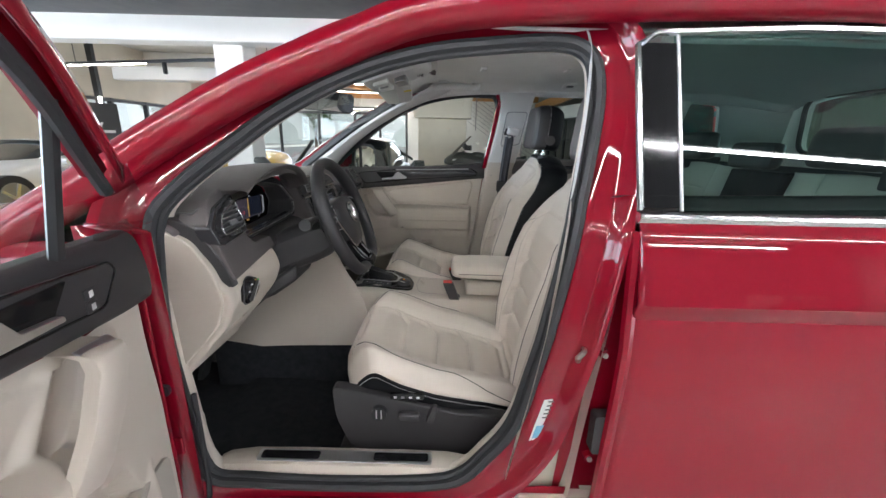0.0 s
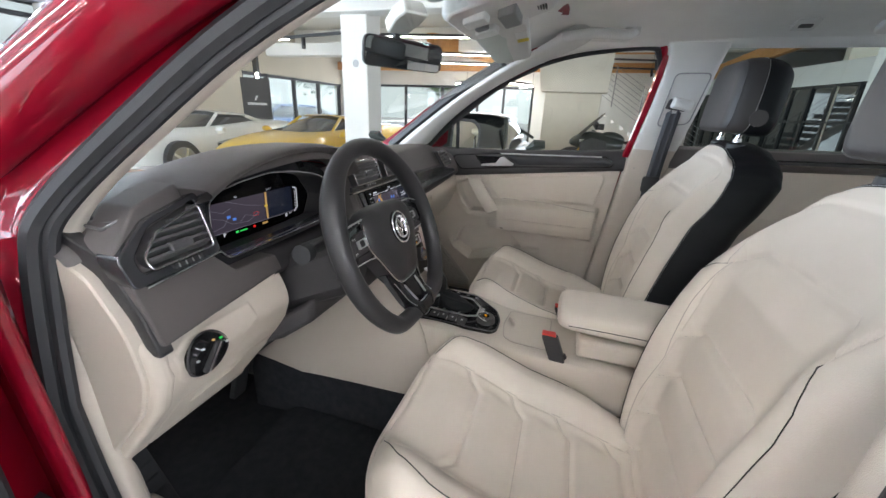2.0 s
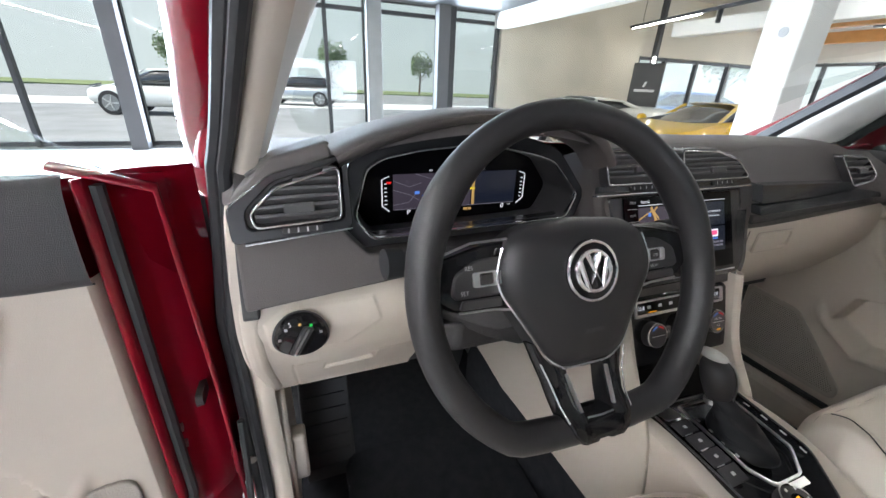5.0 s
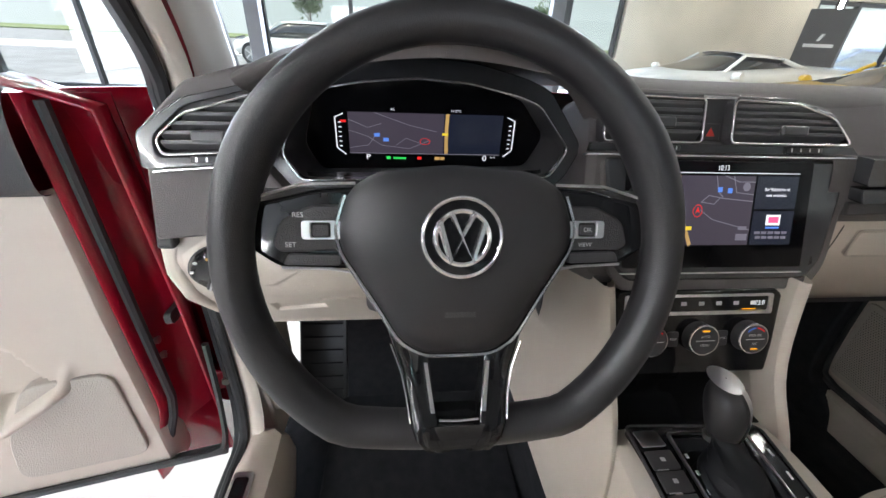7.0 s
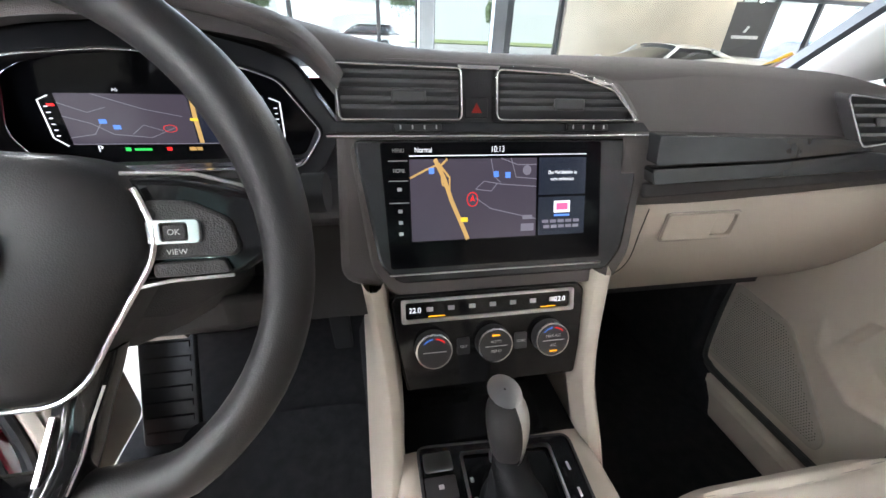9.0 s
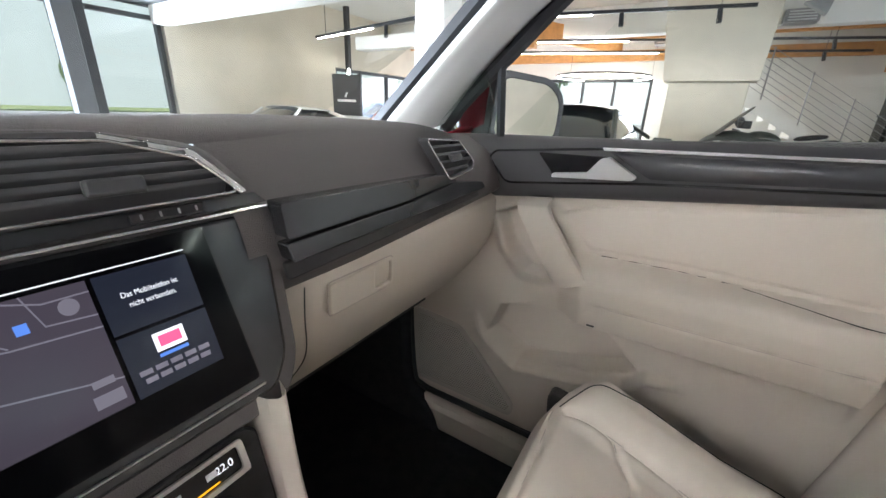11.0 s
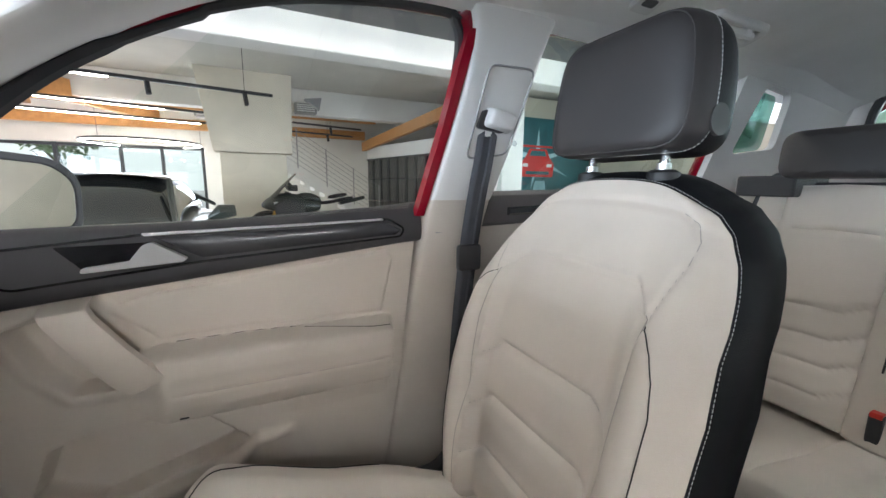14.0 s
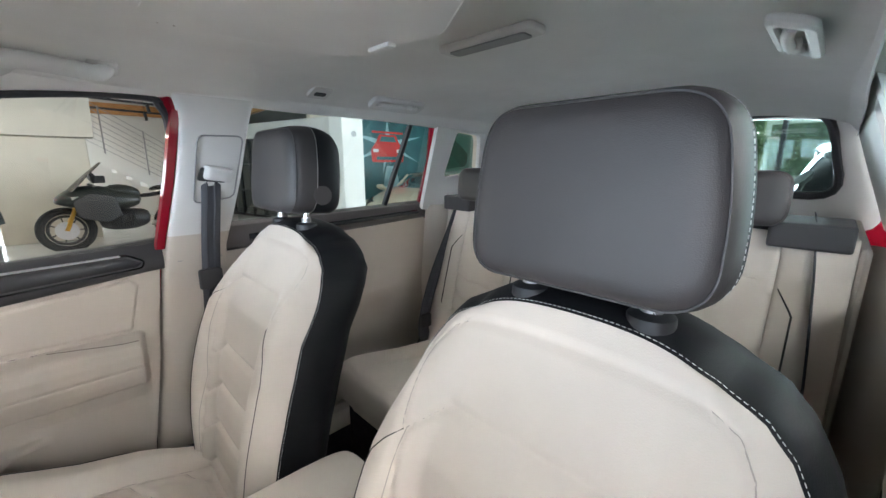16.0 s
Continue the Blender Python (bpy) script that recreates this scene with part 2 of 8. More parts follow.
M = dict(
    leather=material("pale_leather", (0.67, 0.600, 0.525), 0.46, grain=0.09, grain_scale=700, kind="pebble", vary=0.05, spec=0.4),
    dark_leather=material("black_leather", (0.008, 0.0085, 0.010), 0.52, grain=0.12, grain_scale=700, kind="pebble", vary=0.1, spec=0.2),
    head_leather=material("grey_black_leather", (0.040, 0.036, 0.036), 0.48, grain=0.10, grain_scale=800, kind="pebble", vary=0.1),
    beige=material("beige_plastic", (0.57, 0.505, 0.435), 0.50, grain=0.18, grain_scale=900, kind="pebble", vary=0.03),
    pale=material("pale_grey_plastic", (0.70, 0.69, 0.665), 0.55, grain=0.1, grain_scale=900, vary=0.03),
    liner=material("headliner_cloth", (0.84, 0.835, 0.81), 0.95, grain=0.3, grain_scale=1500, vary=0.04, spec=0.1),
    dash=material("soft_dash_plastic", (0.098, 0.086, 0.084), 0.52, grain=0.35, grain_scale=900, kind="pebble", vary=0.06),
    dark=material("dark_plastic", (0.036, 0.034, 0.036), 0.5, grain=0.3, grain_scale=900, kind="pebble", vary=0.06),
    wheel=material("wheel_leather", (0.022, 0.021, 0.0225), 0.44, grain=0.07, grain_scale=900, kind="pebble", vary=0.08),
    piano=material("gloss_black", (0.010, 0.010, 0.011), 0.06, spec=0.4, vary=0.1, vary_scale=20),
    trim=material("gloss_dark_trim", (0.034, 0.034, 0.037), 0.22, coat=0.25, spec=0.7, vary=0.06, vary_scale=30),
    slat=material("satin_vent_plastic", (0.085, 0.083, 0.085), 0.32, vary=0.05),
    chrome=material("chrome", (0.90, 0.90, 0.91), 0.2, metal=1.0, vary=0.02),
    satin=material("satin_metal", (0.72, 0.72, 0.72), 0.3, metal=1.0, vary=0.03),
    steel=material("dull_steel", (0.45, 0.43, 0.40), 0.35, metal=1.0, vary=0.1, vary_scale=40),
    red=material("red_metallic_paint", (0.23, 0.002, 0.014), 0.5, metal=0.0, coat=1.0, spec=0.05, vary=0.03),
    rubber=material("seal_rubber", (0.028, 0.029, 0.032), 0.55, vary=0.1, vary_scale=30),
    carpet=material("black_carpet", (0.028, 0.029, 0.033), 0.95, grain=0.8, grain_scale=1200, vary=0.2, vary_scale=40, spec=0.1),
    seam=material("leather_seam", (0.42, 0.37, 0.325), 0.7, vary=0.05),
    belt=material("belt_webbing", (0.055, 0.057, 0.066), 0.7, grain=0.3, grain_scale=1400, vary=0.05),
    piping=material("dark_piping", (0.02, 0.018, 0.018), 0.5, vary=0.1),
    stitch=material("white_stitching", (0.72, 0.72, 0.70), 0.7, vary=0.1, vary_scale=200),
    glass=pane("clear_glass", (0.90, 0.94, 0.92)),
    privacy=pane("tinted_glass", (0.27, 0.45, 0.41), 0.06),
    rear_tint=pane("pale_tinted_glass", (0.66, 0.76, 0.73), 0.05),
    window=pane("window_glass", (0.94, 0.97, 0.96), 0.03),
    mirror=material("mirror", (0.88, 0.90, 0.90), 0.01, metal=1.0, vary=0),
    screen=material("screen_glass", (0.004, 0.004, 0.005), 0.08, vary=0, spec=0.12),
    mesh=material("speaker_mesh", (0.44, 0.40, 0.35), 0.6, grain=0.4, grain_scale=420, kind="pebble", vary=0.04, distance=0.002),
    concrete=material("plaster_concrete", (0.60, 0.54, 0.44), 0.85, grain=0.3, grain_scale=60, vary=0.10, vary_scale=1.2, detail=8),
    white_wall=material("white_plaster", (0.74, 0.72, 0.68), 0.85, grain=0.2, grain_scale=80, vary=0.04, vary_scale=1.5),
    dark_wall=material("dark_grey_wall", (0.10, 0.10, 0.105), 0.7, grain=0.2, grain_scale=80, vary=0.08, vary_scale=1.5),
    ceiling=material("painted_ceiling", (0.62, 0.60, 0.55), 0.9, grain=0.2, grain_scale=50, vary=0.05, vary_scale=1.5),
    tile=material("polished_floor", (0.60, 0.59, 0.56), 0.18, vary=0.06, vary_scale=2.5, detail=8),
    wood=material("orange_timber", (0.52, 0.24, 0.075), 0.6, grain=0.2, grain_scale=90, vary=0.15, vary_scale=8),
    black_metal=material("black_powder_coat", (0.018, 0.019, 0.021), 0.45, vary=0.1),
    grey_metal=material("grey_metal", (0.30, 0.30, 0.30), 0.45, metal=0.6, vary=0.1),
    asphalt=material("asphalt", (0.24, 0.24, 0.24), 0.9, grain=0.4, grain_scale=90, vary=0.2, vary_scale=1.0),
    grass=material("grass", (0.16, 0.20, 0.08), 0.95, grain=0.8, grain_scale=40, vary=0.4, vary_scale=3),
    leaf=material("foliage", (0.13, 0.19, 0.09), 0.8, vary=0.5, vary_scale=2),
    bark=material("bark", (0.10, 0.075, 0.055), 0.9, grain=0.6, grain_scale=40, vary=0.3, vary_scale=10),
    sky_sheet=glowing("glowing_sky_sheet", (0.92, 0.97, 1.0), 0.46),
    green_sky_sheet=glowing("glowing_green_sky_sheet", (0.93, 1.0, 0.90), 0.44),
    lamp=glowing("lamp_strip", (1.0, 0.97, 0.93), 60.0),
    bright_lamp=glowing("bright_lamp_strip", (0.97, 0.98, 1.0), 150.0),
    yellow_paint=material("yellow_paint", (0.72, 0.42, 0.008), 0.3, coat=1.0, vary=0.03),
    white_paint=material("white_paint", (0.72, 0.72, 0.70), 0.3, coat=1.0, vary=0.03),
    cream_paint=material("cream_paint", (0.62, 0.57, 0.42), 0.3, coat=1.0, vary=0.03),
    dark_paint=material("dark_green_grey_paint", (0.018, 0.024, 0.021), 0.35, metal=0.1, coat=0.35, vary=0.05),
    silver_paint=material("silver_paint", (0.50, 0.52, 0.53), 0.3, metal=0.7, coat=1.0, vary=0.03),
    blue_paint=material("blue_paint", (0.02, 0.10, 0.35), 0.3, coat=1.0, vary=0.03),
    car_glass=material("dark_car_glass", (0.02, 0.022, 0.024), 0.04, coat=0.6, vary=0),
    tyre=material("tyre_rubber", (0.018, 0.018, 0.019), 0.8, grain=0.3, grain_scale=200, vary=0.1),
    smoke=material("smoked_plastic", (0.03, 0.032, 0.034), 0.12, vary=0.1),
    poster_dark=material("poster_teal", (0.018, 0.115, 0.13), 0.45, vary=0.25, vary_scale=3),
    poster_pale=material("poster_pale_blue", (0.32, 0.52, 0.56), 0.45, vary=0.2, vary_scale=6),
    poster_red=material("poster_red", (0.62, 0.025, 0.018), 0.45, vary=0.1),
    label_white=material("label_white", (0.80, 0.80, 0.78), 0.5, vary=0.02),
    label_blue=material("label_blue", (0.18, 0.42, 0.60), 0.5, vary=0.1, vary_scale=60),
    ink=material("grey_ink", (0.12, 0.12, 0.12), 0.6, vary=0),
    gold=material("gold_anodised", (0.65, 0.36, 0.06), 0.3, metal=0.8, vary=0.05),
    yellow=material("yellow_label", (0.75, 0.60, 0.05), 0.5, vary=0.05),
    red_plastic=material("red_plastic", (0.70, 0.045, 0.03), 0.4, vary=0.05),
    white_mark=material("white_print", (0.70, 0.70, 0.70), 0.5, vary=0),
    glow_white=glowing("screen_white", (0.85, 0.87, 0.95), 0.72),
    glow_map=glowing("screen_map", (0.105, 0.088, 0.125), 0.25),
    glow_blue=glowing("screen_navy", (0.025, 0.032, 0.06), 0.22),
    glow_line=glowing("screen_line", (0.32, 0.30, 0.38), 0.25),
    glow_orange=glowing("screen_orange", (1.0, 0.62, 0.22), 0.25),
    glow_yellow=glowing("screen_yellow", (1.0, 0.75, 0.05), 0.45),
    glow_red=glowing("screen_red", (1.0, 0.03, 0.03), 0.45),
    glow_pink=glowing("screen_pink", (1.0, 0.12, 0.32), 0.54),
    glow_azure=glowing("screen_azure", (0.12, 0.30, 0.95), 0.45),
    glow_green=glowing("screen_green", (0.05, 0.85, 0.15), 0.45),
    glow_amber=glowing("button_amber", (1.0, 0.42, 0.02), 0.7),
)

# ---- the showroom ----
def structure(ob, label, category):
    return tagged(ob, label, category, kind="structure")


structure(put("floor", box(-8.5, 9.0, -8.0, 13.1, -0.08, 0.0), M["tile"], smooth=False), "polished pale grey showroom floor", "floor")
structure(put("ground", box(-900, 900, -900, 900, -0.3, -0.1), M["asphalt"], smooth=False), "wide grey asphalt yard outside the showroom", "ground")
structure(put("lawn", box(-60, -45, -80, 80, -0.1, 0.0), M["grass"], smooth=False), "strip of grass beyond the yard", "grass")
structure(put("lawn", box(16, 60, -80, 80, -0.1, 0.02), M["grass"], smooth=False), "strip of grass behind the building", "grass")
structure(put("road", box(-26, -21, -200, 200, -0.1, -0.085), M["white_wall"], smooth=False), "pale concrete road beyond the yard", "road")
structure(put("ceiling", box(-8.5, 9.0, 3.746, 13.1, 3.5, 3.65), M["ceiling"], smooth=False), "plain pale painted concrete ceiling", "ceiling")
structure(put("ceiling_dark", box(-8.5, 9.0, -8.0, 3.745, 2.70, 3.5), M["black_metal"], smooth=False), "black painted ceiling above the display cars", "ceiling")
structure(put("wall_west", boxes([(-8.5, -8.3, 3.95, 8.0, -0.08, 3.6), (-8.5, -8.3, -8.0, 3.95, 2.75, 3.6), (-8.5, -8.3, 8.0, 13.1, 2.15, 3.6)]), M["concrete"], smooth=False), "beige plastered concrete wall with soft stains", "wall")
structure(put("wall_north", boxes([(-8.5, 9.0, 12.9, 13.1, 2.2, 3.6), (-1.1, 9.0, 12.9, 13.1, -0.08, 2.2), (-8.5, -8.2, 12.9, 13.1, -0.08, 2.2)]), M["white_wall"], smooth=False), "white plastered wall above the far windows", "wall")
# South wall is out of view, dark so the body mirrors little light.
structure(put("wall_south", boxes([(-8.5, 9.0, -8.2, -8.0, 2.0, 3.6), (-8.5, -6.5, -8.2, -8.0, -0.08, 2.0), (-4.0, 6.5, -8.2, -8.0, -0.08, 2.0), (8.5, 9.0, -8.2, -8.0, -0.08, 2.0)]), M["dark_wall"], smooth=False), "unseen dark grey wall round the windows, keeping body reflections dark", "wall")
structure(put("wall_east", boxes([(9.0, 9.2, -8.2, 13.1, 2.8, 3.6), (9.0, 9.2, 4.0, 13.1, -0.08, 2.8), (9.0, 9.2, -8.2, -5.0, -0.08, 2.8)]), M["concrete"], smooth=False), "beige plastered concrete wall", "wall")
structure(put("beam", box(-8.3, 9.0, 3.75, 4.05, 2.42, 2.82), M["white_wall"], smooth=False, bevel=0.02), "long white concrete ceiling beam", "beam")
structure(put("beam", box(-8.3, 9.0, 10.3, 10.65, 2.9, 3.5), M["white_wall"], smooth=False, bevel=0.02), "long white concrete ceiling beam", "beam")
structure(put("beam", box(-6.6, -2.7, 7.0, 7.3, 2.36, 2.62), M["white_wall"], smooth=False, bevel=0.02), "short pale concrete beam", "beam")
for x, y in ((-2.55, 4.1), (3.7, 5.05)):
    c = thing("column", "white square concrete column with a round hole", "column", (x, y, 0), group="columns", kind="structure")
    part("shaft", box(-0.19, 0.19, -0.19, 0.19, 0, 3.4), M["white_wall"], c, smooth=False, bevel=0.015)
    part("anchor_hole", rod([(0.02, -0.186, 1.86), (0.02, -0.196, 1.86)], 0.045, 16), M["grey_metal"], c, "dark round hole")
structure(put("column", boxes([(-8.2, -7.95, 2.35, 2.6, 0, 2.7), (-8.2, -7.95, -3.2, -2.95, 0, 2.7)]), M["dark_wall"], smooth=False, bevel=0.01), "dark slender posts beside the window", "column")

# Glowing sheets added outside so the window views wash out pale.
for name, x0, x1, y0, y1, kind in (("backdrop_west", -60.2, -60, -150, 150, "sky_sheet"), ("backdrop_north", -60, 76, 75, 75.2, "sky_sheet"), ("backdrop_east", 78, 78.2, -150, 150, "green_sky_sheet")):
    structure(put(name, box(x0, x1, y0, y1, -0.1, 18), M[kind], smooth=False), "glowing backdrop sheet in place of bright sky", "sky")

# leaning concrete slab on its pier
slab_t = thing("concrete_pier", "raw concrete pier with a wider leaning slab above", "pier", (0, 9.7, 0), kind="structure")
part("pier", box(-0.48, 0.82, -0.3, 0.3, 0, 1.86), M["concrete"], slab_t, smooth=False, bevel=0.015)
part("slab", slab([(-0.58, 1.87), (0.93, 1.87), (1.02, 4.6), (-0.98, 4.6)], lambda u, v, d: (u, d, v), -0.5, 0.0), M["concrete"], slab_t, smooth=False, bevel=0.01)


# windows: frames with panes
def glazing(name, along, lo, hi, fixed, bars, z0, z1, rails, label, thick=0.07):
    w = thing(name, label, "window", kind="structure")

    def put3(a0, a1, z_0, z_1, d):
        return (a0, a1, fixed - d, fixed + d, z_0, z_1) if along == "x" else (fixed - d, fixed + d, a0, a1, z_0, z_1)

    for b in bars:
        part("mullion", box(*put3(b - thick / 2, b + thick / 2, z0, z1, 0.06)), M["black_metal"], w, smooth=False, bevel=0.004)
    for r in rails:
        part("rail", box(*put3(lo, hi, r - 0.035, r + 0.035, 0.05)), M["black_metal"], w, smooth=False, bevel=0.004)
    edges = sorted([lo, *bars, hi])
    for a, b in zip(edges, edges[1:]):
        if b - a > 0.2:
            p = part("glass_pane", box(*put3(a + 0.03, b - 0.03, z0, z1, 0.006)), M["window"], w, smooth=False)
            p.visible_shadow = False
    return w


glazing("window_1", "y", -8.0, 3.95, -8.4, [-7.9, -6.2, -4.6, -3.0, -1.4, 0.2, 0.95, 1.25, 2.72, 3.88], 0.0, 2.75, [0.05, 2.52, 2.72], "tall black-framed showroom window with bright yard outside")
glazing("window_2", "y", 8.0, 12.9, -8.4, [8.05, 9.0, 10.2, 11.5, 12.8], 0.0, 2.15, [0.05, 2.1], "black-framed window beside the beige wall")
glazing("window_3", "x", -8.2, -1.1, 13.0, [-8.1, -6.8, -5.7, -4.3, -3.0, -2.1, -1.15], 0.0, 2.2, [0.05, 2.15], "far row of black-framed windows")
glazing("window_4", "x", -6.5, -4.0, -8.1, [-6.45, -5.25, -4.05], 0.0, 2.0, [0.05, 1.96], "black-framed showroom window in the dark wall")
glazing("window_6", "x", 6.5, 8.5, -8.1, [6.55, 7.5, 8.45], 0.0, 2.0, [0.05, 1.96], "black-framed showroom window in the dark wall")
glazing("window_5", "y", -5.0, 4.0, 9.1, [-4.9, -3.2, -1.5, 0.2, 0.9, 2.4, 3.9], 0.0, 2.8, [0.05, 2.76], "tall black-framed window facing greenery")

# dark pillar next to the west window
structure(put("window_post", box(-8.3, -8.05, 0.93, 1.22, 0, 2.75), M["grey_metal"], smooth=False, bevel=0.01), "dark steel window post", "post")
structure(put("window_post", box(-8.3, -8.1, 2.62, 2.78, 0, 2.75), M["black_metal"], smooth=False, bevel=0.01), "black steel window post", "post")

# stairs with cable rail
stairs = thing("staircase", "pale concrete stairs with thin steel cable railing", "staircase", (0, 11.0, 0), kind="structure")
n_steps = 12
for i in range(n_steps):
    x = 3.3 - 0.25 * i
    part("tread", box(x - 0.27, x, -0.5, 0.5, 0.165 * i + 0.05, 0.165 * i + 0.17), M["white_wall"], stairs, smooth=False)
part("stringer", slab([(3.35, 0.0), (3.35, 0.16), (0.4, 2.1), (0.4, 1.78)], lambda u, v, d: (u, d, v), -0.53, -0.48), M["white_wall"], stairs, smooth=False)
for k in range(8):
    part("cable", rod([(3.3, -0.5, 0.3 + 0.12 * k), (0.4, -0.5, 2.2 + 0.12 * k)], 0.006, 5), M["grey_metal"], stairs)
for i in range(5):
    x = 3.25 - 0.7 * i
    part("baluster", rod([(x, -0.5, 0.15 + 0.46 * i), (x, -0.5, 1.2 + 0.46 * i)], 0.014, 6), M["grey_metal"], stairs)

# glazed office partition under an orange timber beam
office = thing("office_partition", "black-framed glazed office partition under white wall", "partition", (3.55, 13.0, 0), kind="structure")
office.rotation_euler = (0, 0, radians(-78))
part("wall", box(0, 6.0, 0, 0.12, 2.05, 2.42), M["white_wall"], office, smooth=False)
for i in range(13):
    part("mullion", box(0.5 * i - 0.02, 0.5 * i + 0.02, -0.03, 0.06, 0, 2.05), M["black_metal"], office, smooth=False)
for z in (0.05, 0.7, 1.4, 2.02):
    part("rail", box(0, 6.0, -0.02, 0.05, z - 0.02, z + 0.02), M["black_metal"], office, smooth=False)
part("glass_pane", box(0, 6.0, 0.01, 0.02, 0, 2.05), M["car_glass"], office, smooth=False)
structure(put("timber_beam", slab([(3.5, 13.0), (3.38, 12.95), (4.7, 5.3), (4.82, 5.35)], lambda u, v, d: (u, v, d + .1 * (13 - v) - .55), 2.85, 3.13), M["wood"], smooth=False), "orange glued timber roof beam", "beam")
for y, z in ((12.5, 2.62), (11.2, 2.95)):
    structure(put("timber_beam", box(-8.2, 3.4, y, y + 0.16, z, z + 0.26), M["wood"], smooth=False, bevel=0.008), "orange glued timber roof beam", "beam")
structure(put("timber_beam", slab([(-3.6, 9.4), (-3.4, 9.4), (-2.0, 12.6), (-2.2, 12.6)], lambda u, v, d: (u, v, d), 2.8, 3.2), M["wood"], smooth=False), "orange glued timber cross beam", "beam")
structure(put("timber_beam", box(-4.9, -3.0, 8.4, 8.6, 2.45, 2.75), M["wood"], smooth=False, bevel=0.008), "orange glued timber roof beam", "beam")


# ceiling track lamps
def track_lamp(a, b, z, heads=2, strip="lamp"):
    a, b = Vector((*a, z)), Vector((*b, z))
    t = thing("track_lamp", "black ceiling track with a glowing white strip", "lamp", a, group="ceiling track lamps")
    d = b - a
    part("track", rod([Vector((0, 0, 0)), d], 0.032, 4), M["black_metal"], t, smooth=False)
    part("light_strip", rod([d * 0.02 - Vector((0, 0, 0.034)), d * (0.5 if heads else 0.98) - Vector((0, 0, 0.034))], 0.010, 4), M[strip], t, "bright white light strip", smooth=False)
    for k in range(heads):
        p = d * (0.6 + 0.3 * k)
        part("spot_head", rod([p - Vector((0, 0, 0.03)), p + Vector((0.02, -0.03, -0.2))], 0.035, 8), M["black_metal"], t)
    for k in (0.1, 0.9):
        part("hanger", rod([d * k, d * k + Vector((0, 0, (3.5 if a.y > 4.05 else 2.70) - z))], 0.006, 4), M["black_metal"], t)


track_lamp((-6.75, 6.05), (-3.0, 5.2), 2.48)
track_lamp((-3.6, 6.5), (0.5, 7.2), 2.66)
track_lamp((-6.0, 9.0), (3.0, 11.4), 2.78)
track_lamp((-5.0, 10.6), (3.0, 12.5), 2.70)
track_lamp((-6.0, -1.6), (6.5, -2.6), 2.6, 0, "bright_lamp")
track_lamp((-6.0, -4.2), (6.5, -4.8), 2.6, 0, "bright_lamp")
track_lamp((-6.0, 1.6), (6.5, 1.9), 2.6, 0)
track_lamp((-4.5, -6.4), (6.5, -6.6), 2.6, 0, "bright_lamp")
ring = thing("ring_lamp", "large round hanging ring lamp", "lamp", (-2.28, 12.0, 2.19))
ring_path = [(1.2 * math.cos(a), 1.2 * math.sin(a), 0) for a in [2 * math.pi * k / 48 for k in range(48)]]
part("ring", rod(ring_path, 0.03, 6, loop=True), M["black_metal"], ring)
for k in range(3):
    part("hanger", rod([ring_path[16 * k], Vector(ring_path[16 * k]) + Vector((0, 0, 3.5 - 2.19))], .005, 4), M["black_metal"], ring)
part("light_ring", rod([(x * 0.99, y * 0.99, -0.026) for x, y, z in ring_path], 0.012, 4, loop=True), M["lamp"], ring, "glowing white ring")
for x, y in ((-0.9, 12.0), (1.35, 10.2)):
    v = thing("ceiling_vent", "grey metal ventilation box under the ceiling", "vent", (x, y, 2.9))
    part("housing", box(-0.25, 0.25, -0.2, 0.2, 0, 0.22), M["grey_metal"], v, smooth=False, bevel=0.01)
    for k in range(4):
        part("slat", box(-0.2, 0.2, -0.215, -0.2, 0.03 + 0.045 * k, 0.05 + 0.045 * k), M["satin"], v, smooth=False)
v = thing("wall_speaker", "small dark triangular loudspeaker under the ceiling", "loudspeaker", (1.2, 9.0, 3.0))
part("cabinet", slab([(0, 0), (0.35, 0.05), (0.3, -0.2)], lambda u, v_, d: (u, d, v_), -0.1, 0.1), M["grey_metal"], v, smooth=False)

# upright sign board by the wall
board = thing("sign_board", "black upright sign board with pale plain emblem", "sign", (-7.63, 7.7, 0))
board.rotation_euler = (0, 0, radians(40))
part("panel", box(-0.34, 0.34, -0.02, 0.02, 0.0, 1.94), M["black_metal"], board, smooth=False, bevel=0.004)
part("emblem", slab([(-0.06, 1.40), (-0.01, 1.40), (0.04, 1.52), (-0.01, 1.52)], lambda u, v, d: (u, d, v), -0.03, -0.021), M["white_mark"], board, "pale slanted emblem", smooth=False)
part("name_bar", box(-0.23, 0.23, -0.03, -0.021, 1.29, 1.35), M["white_mark"], board, "pale bar in place of lettering", smooth=False)
post = thing("lamp_bracket", "black bracket with a small spotlight above the board", "lamp", (-7.80, 7.98, 0))
part("bracket", box(-0.06, 0.06, -0.05, 0.05, 1.8, 3.5), M["black_metal"], post, smooth=False)
part("bulb", rod([(0.1, -0.1, 1.95), (0.1, -0.1, 2.08)], 0.03, 8), M["lamp"], post, "small glowing bulb")

# poster wall
poster = thing("wall_poster", "large teal poster with a red car and pale star rays", "poster", (7.04, 8.0, 0.16))
part("sheet", box(-1.85, 1.7, -0.03, 0.0, 0.35, 2.75), M["poster_dark"], poster, smooth=False)
for ang in (20, 90, 160, 215, 262, 325):
    c, s = math.cos(radians(ang)), math.sin(radians(ang))
    part("ray", slab([(-0.35 - 0.09 * s, 1.75 + 0.09 * c), (-0.35 + 1.25 * c, 1.75 + 0.75 * s), (-0.35 + 0.09 * s, 1.75 - 0.09 * c)], lambda u, v, d: (u, d, v), -0.036, -0.031), M["poster_pale"], poster, "pale blue ray", smooth=False)
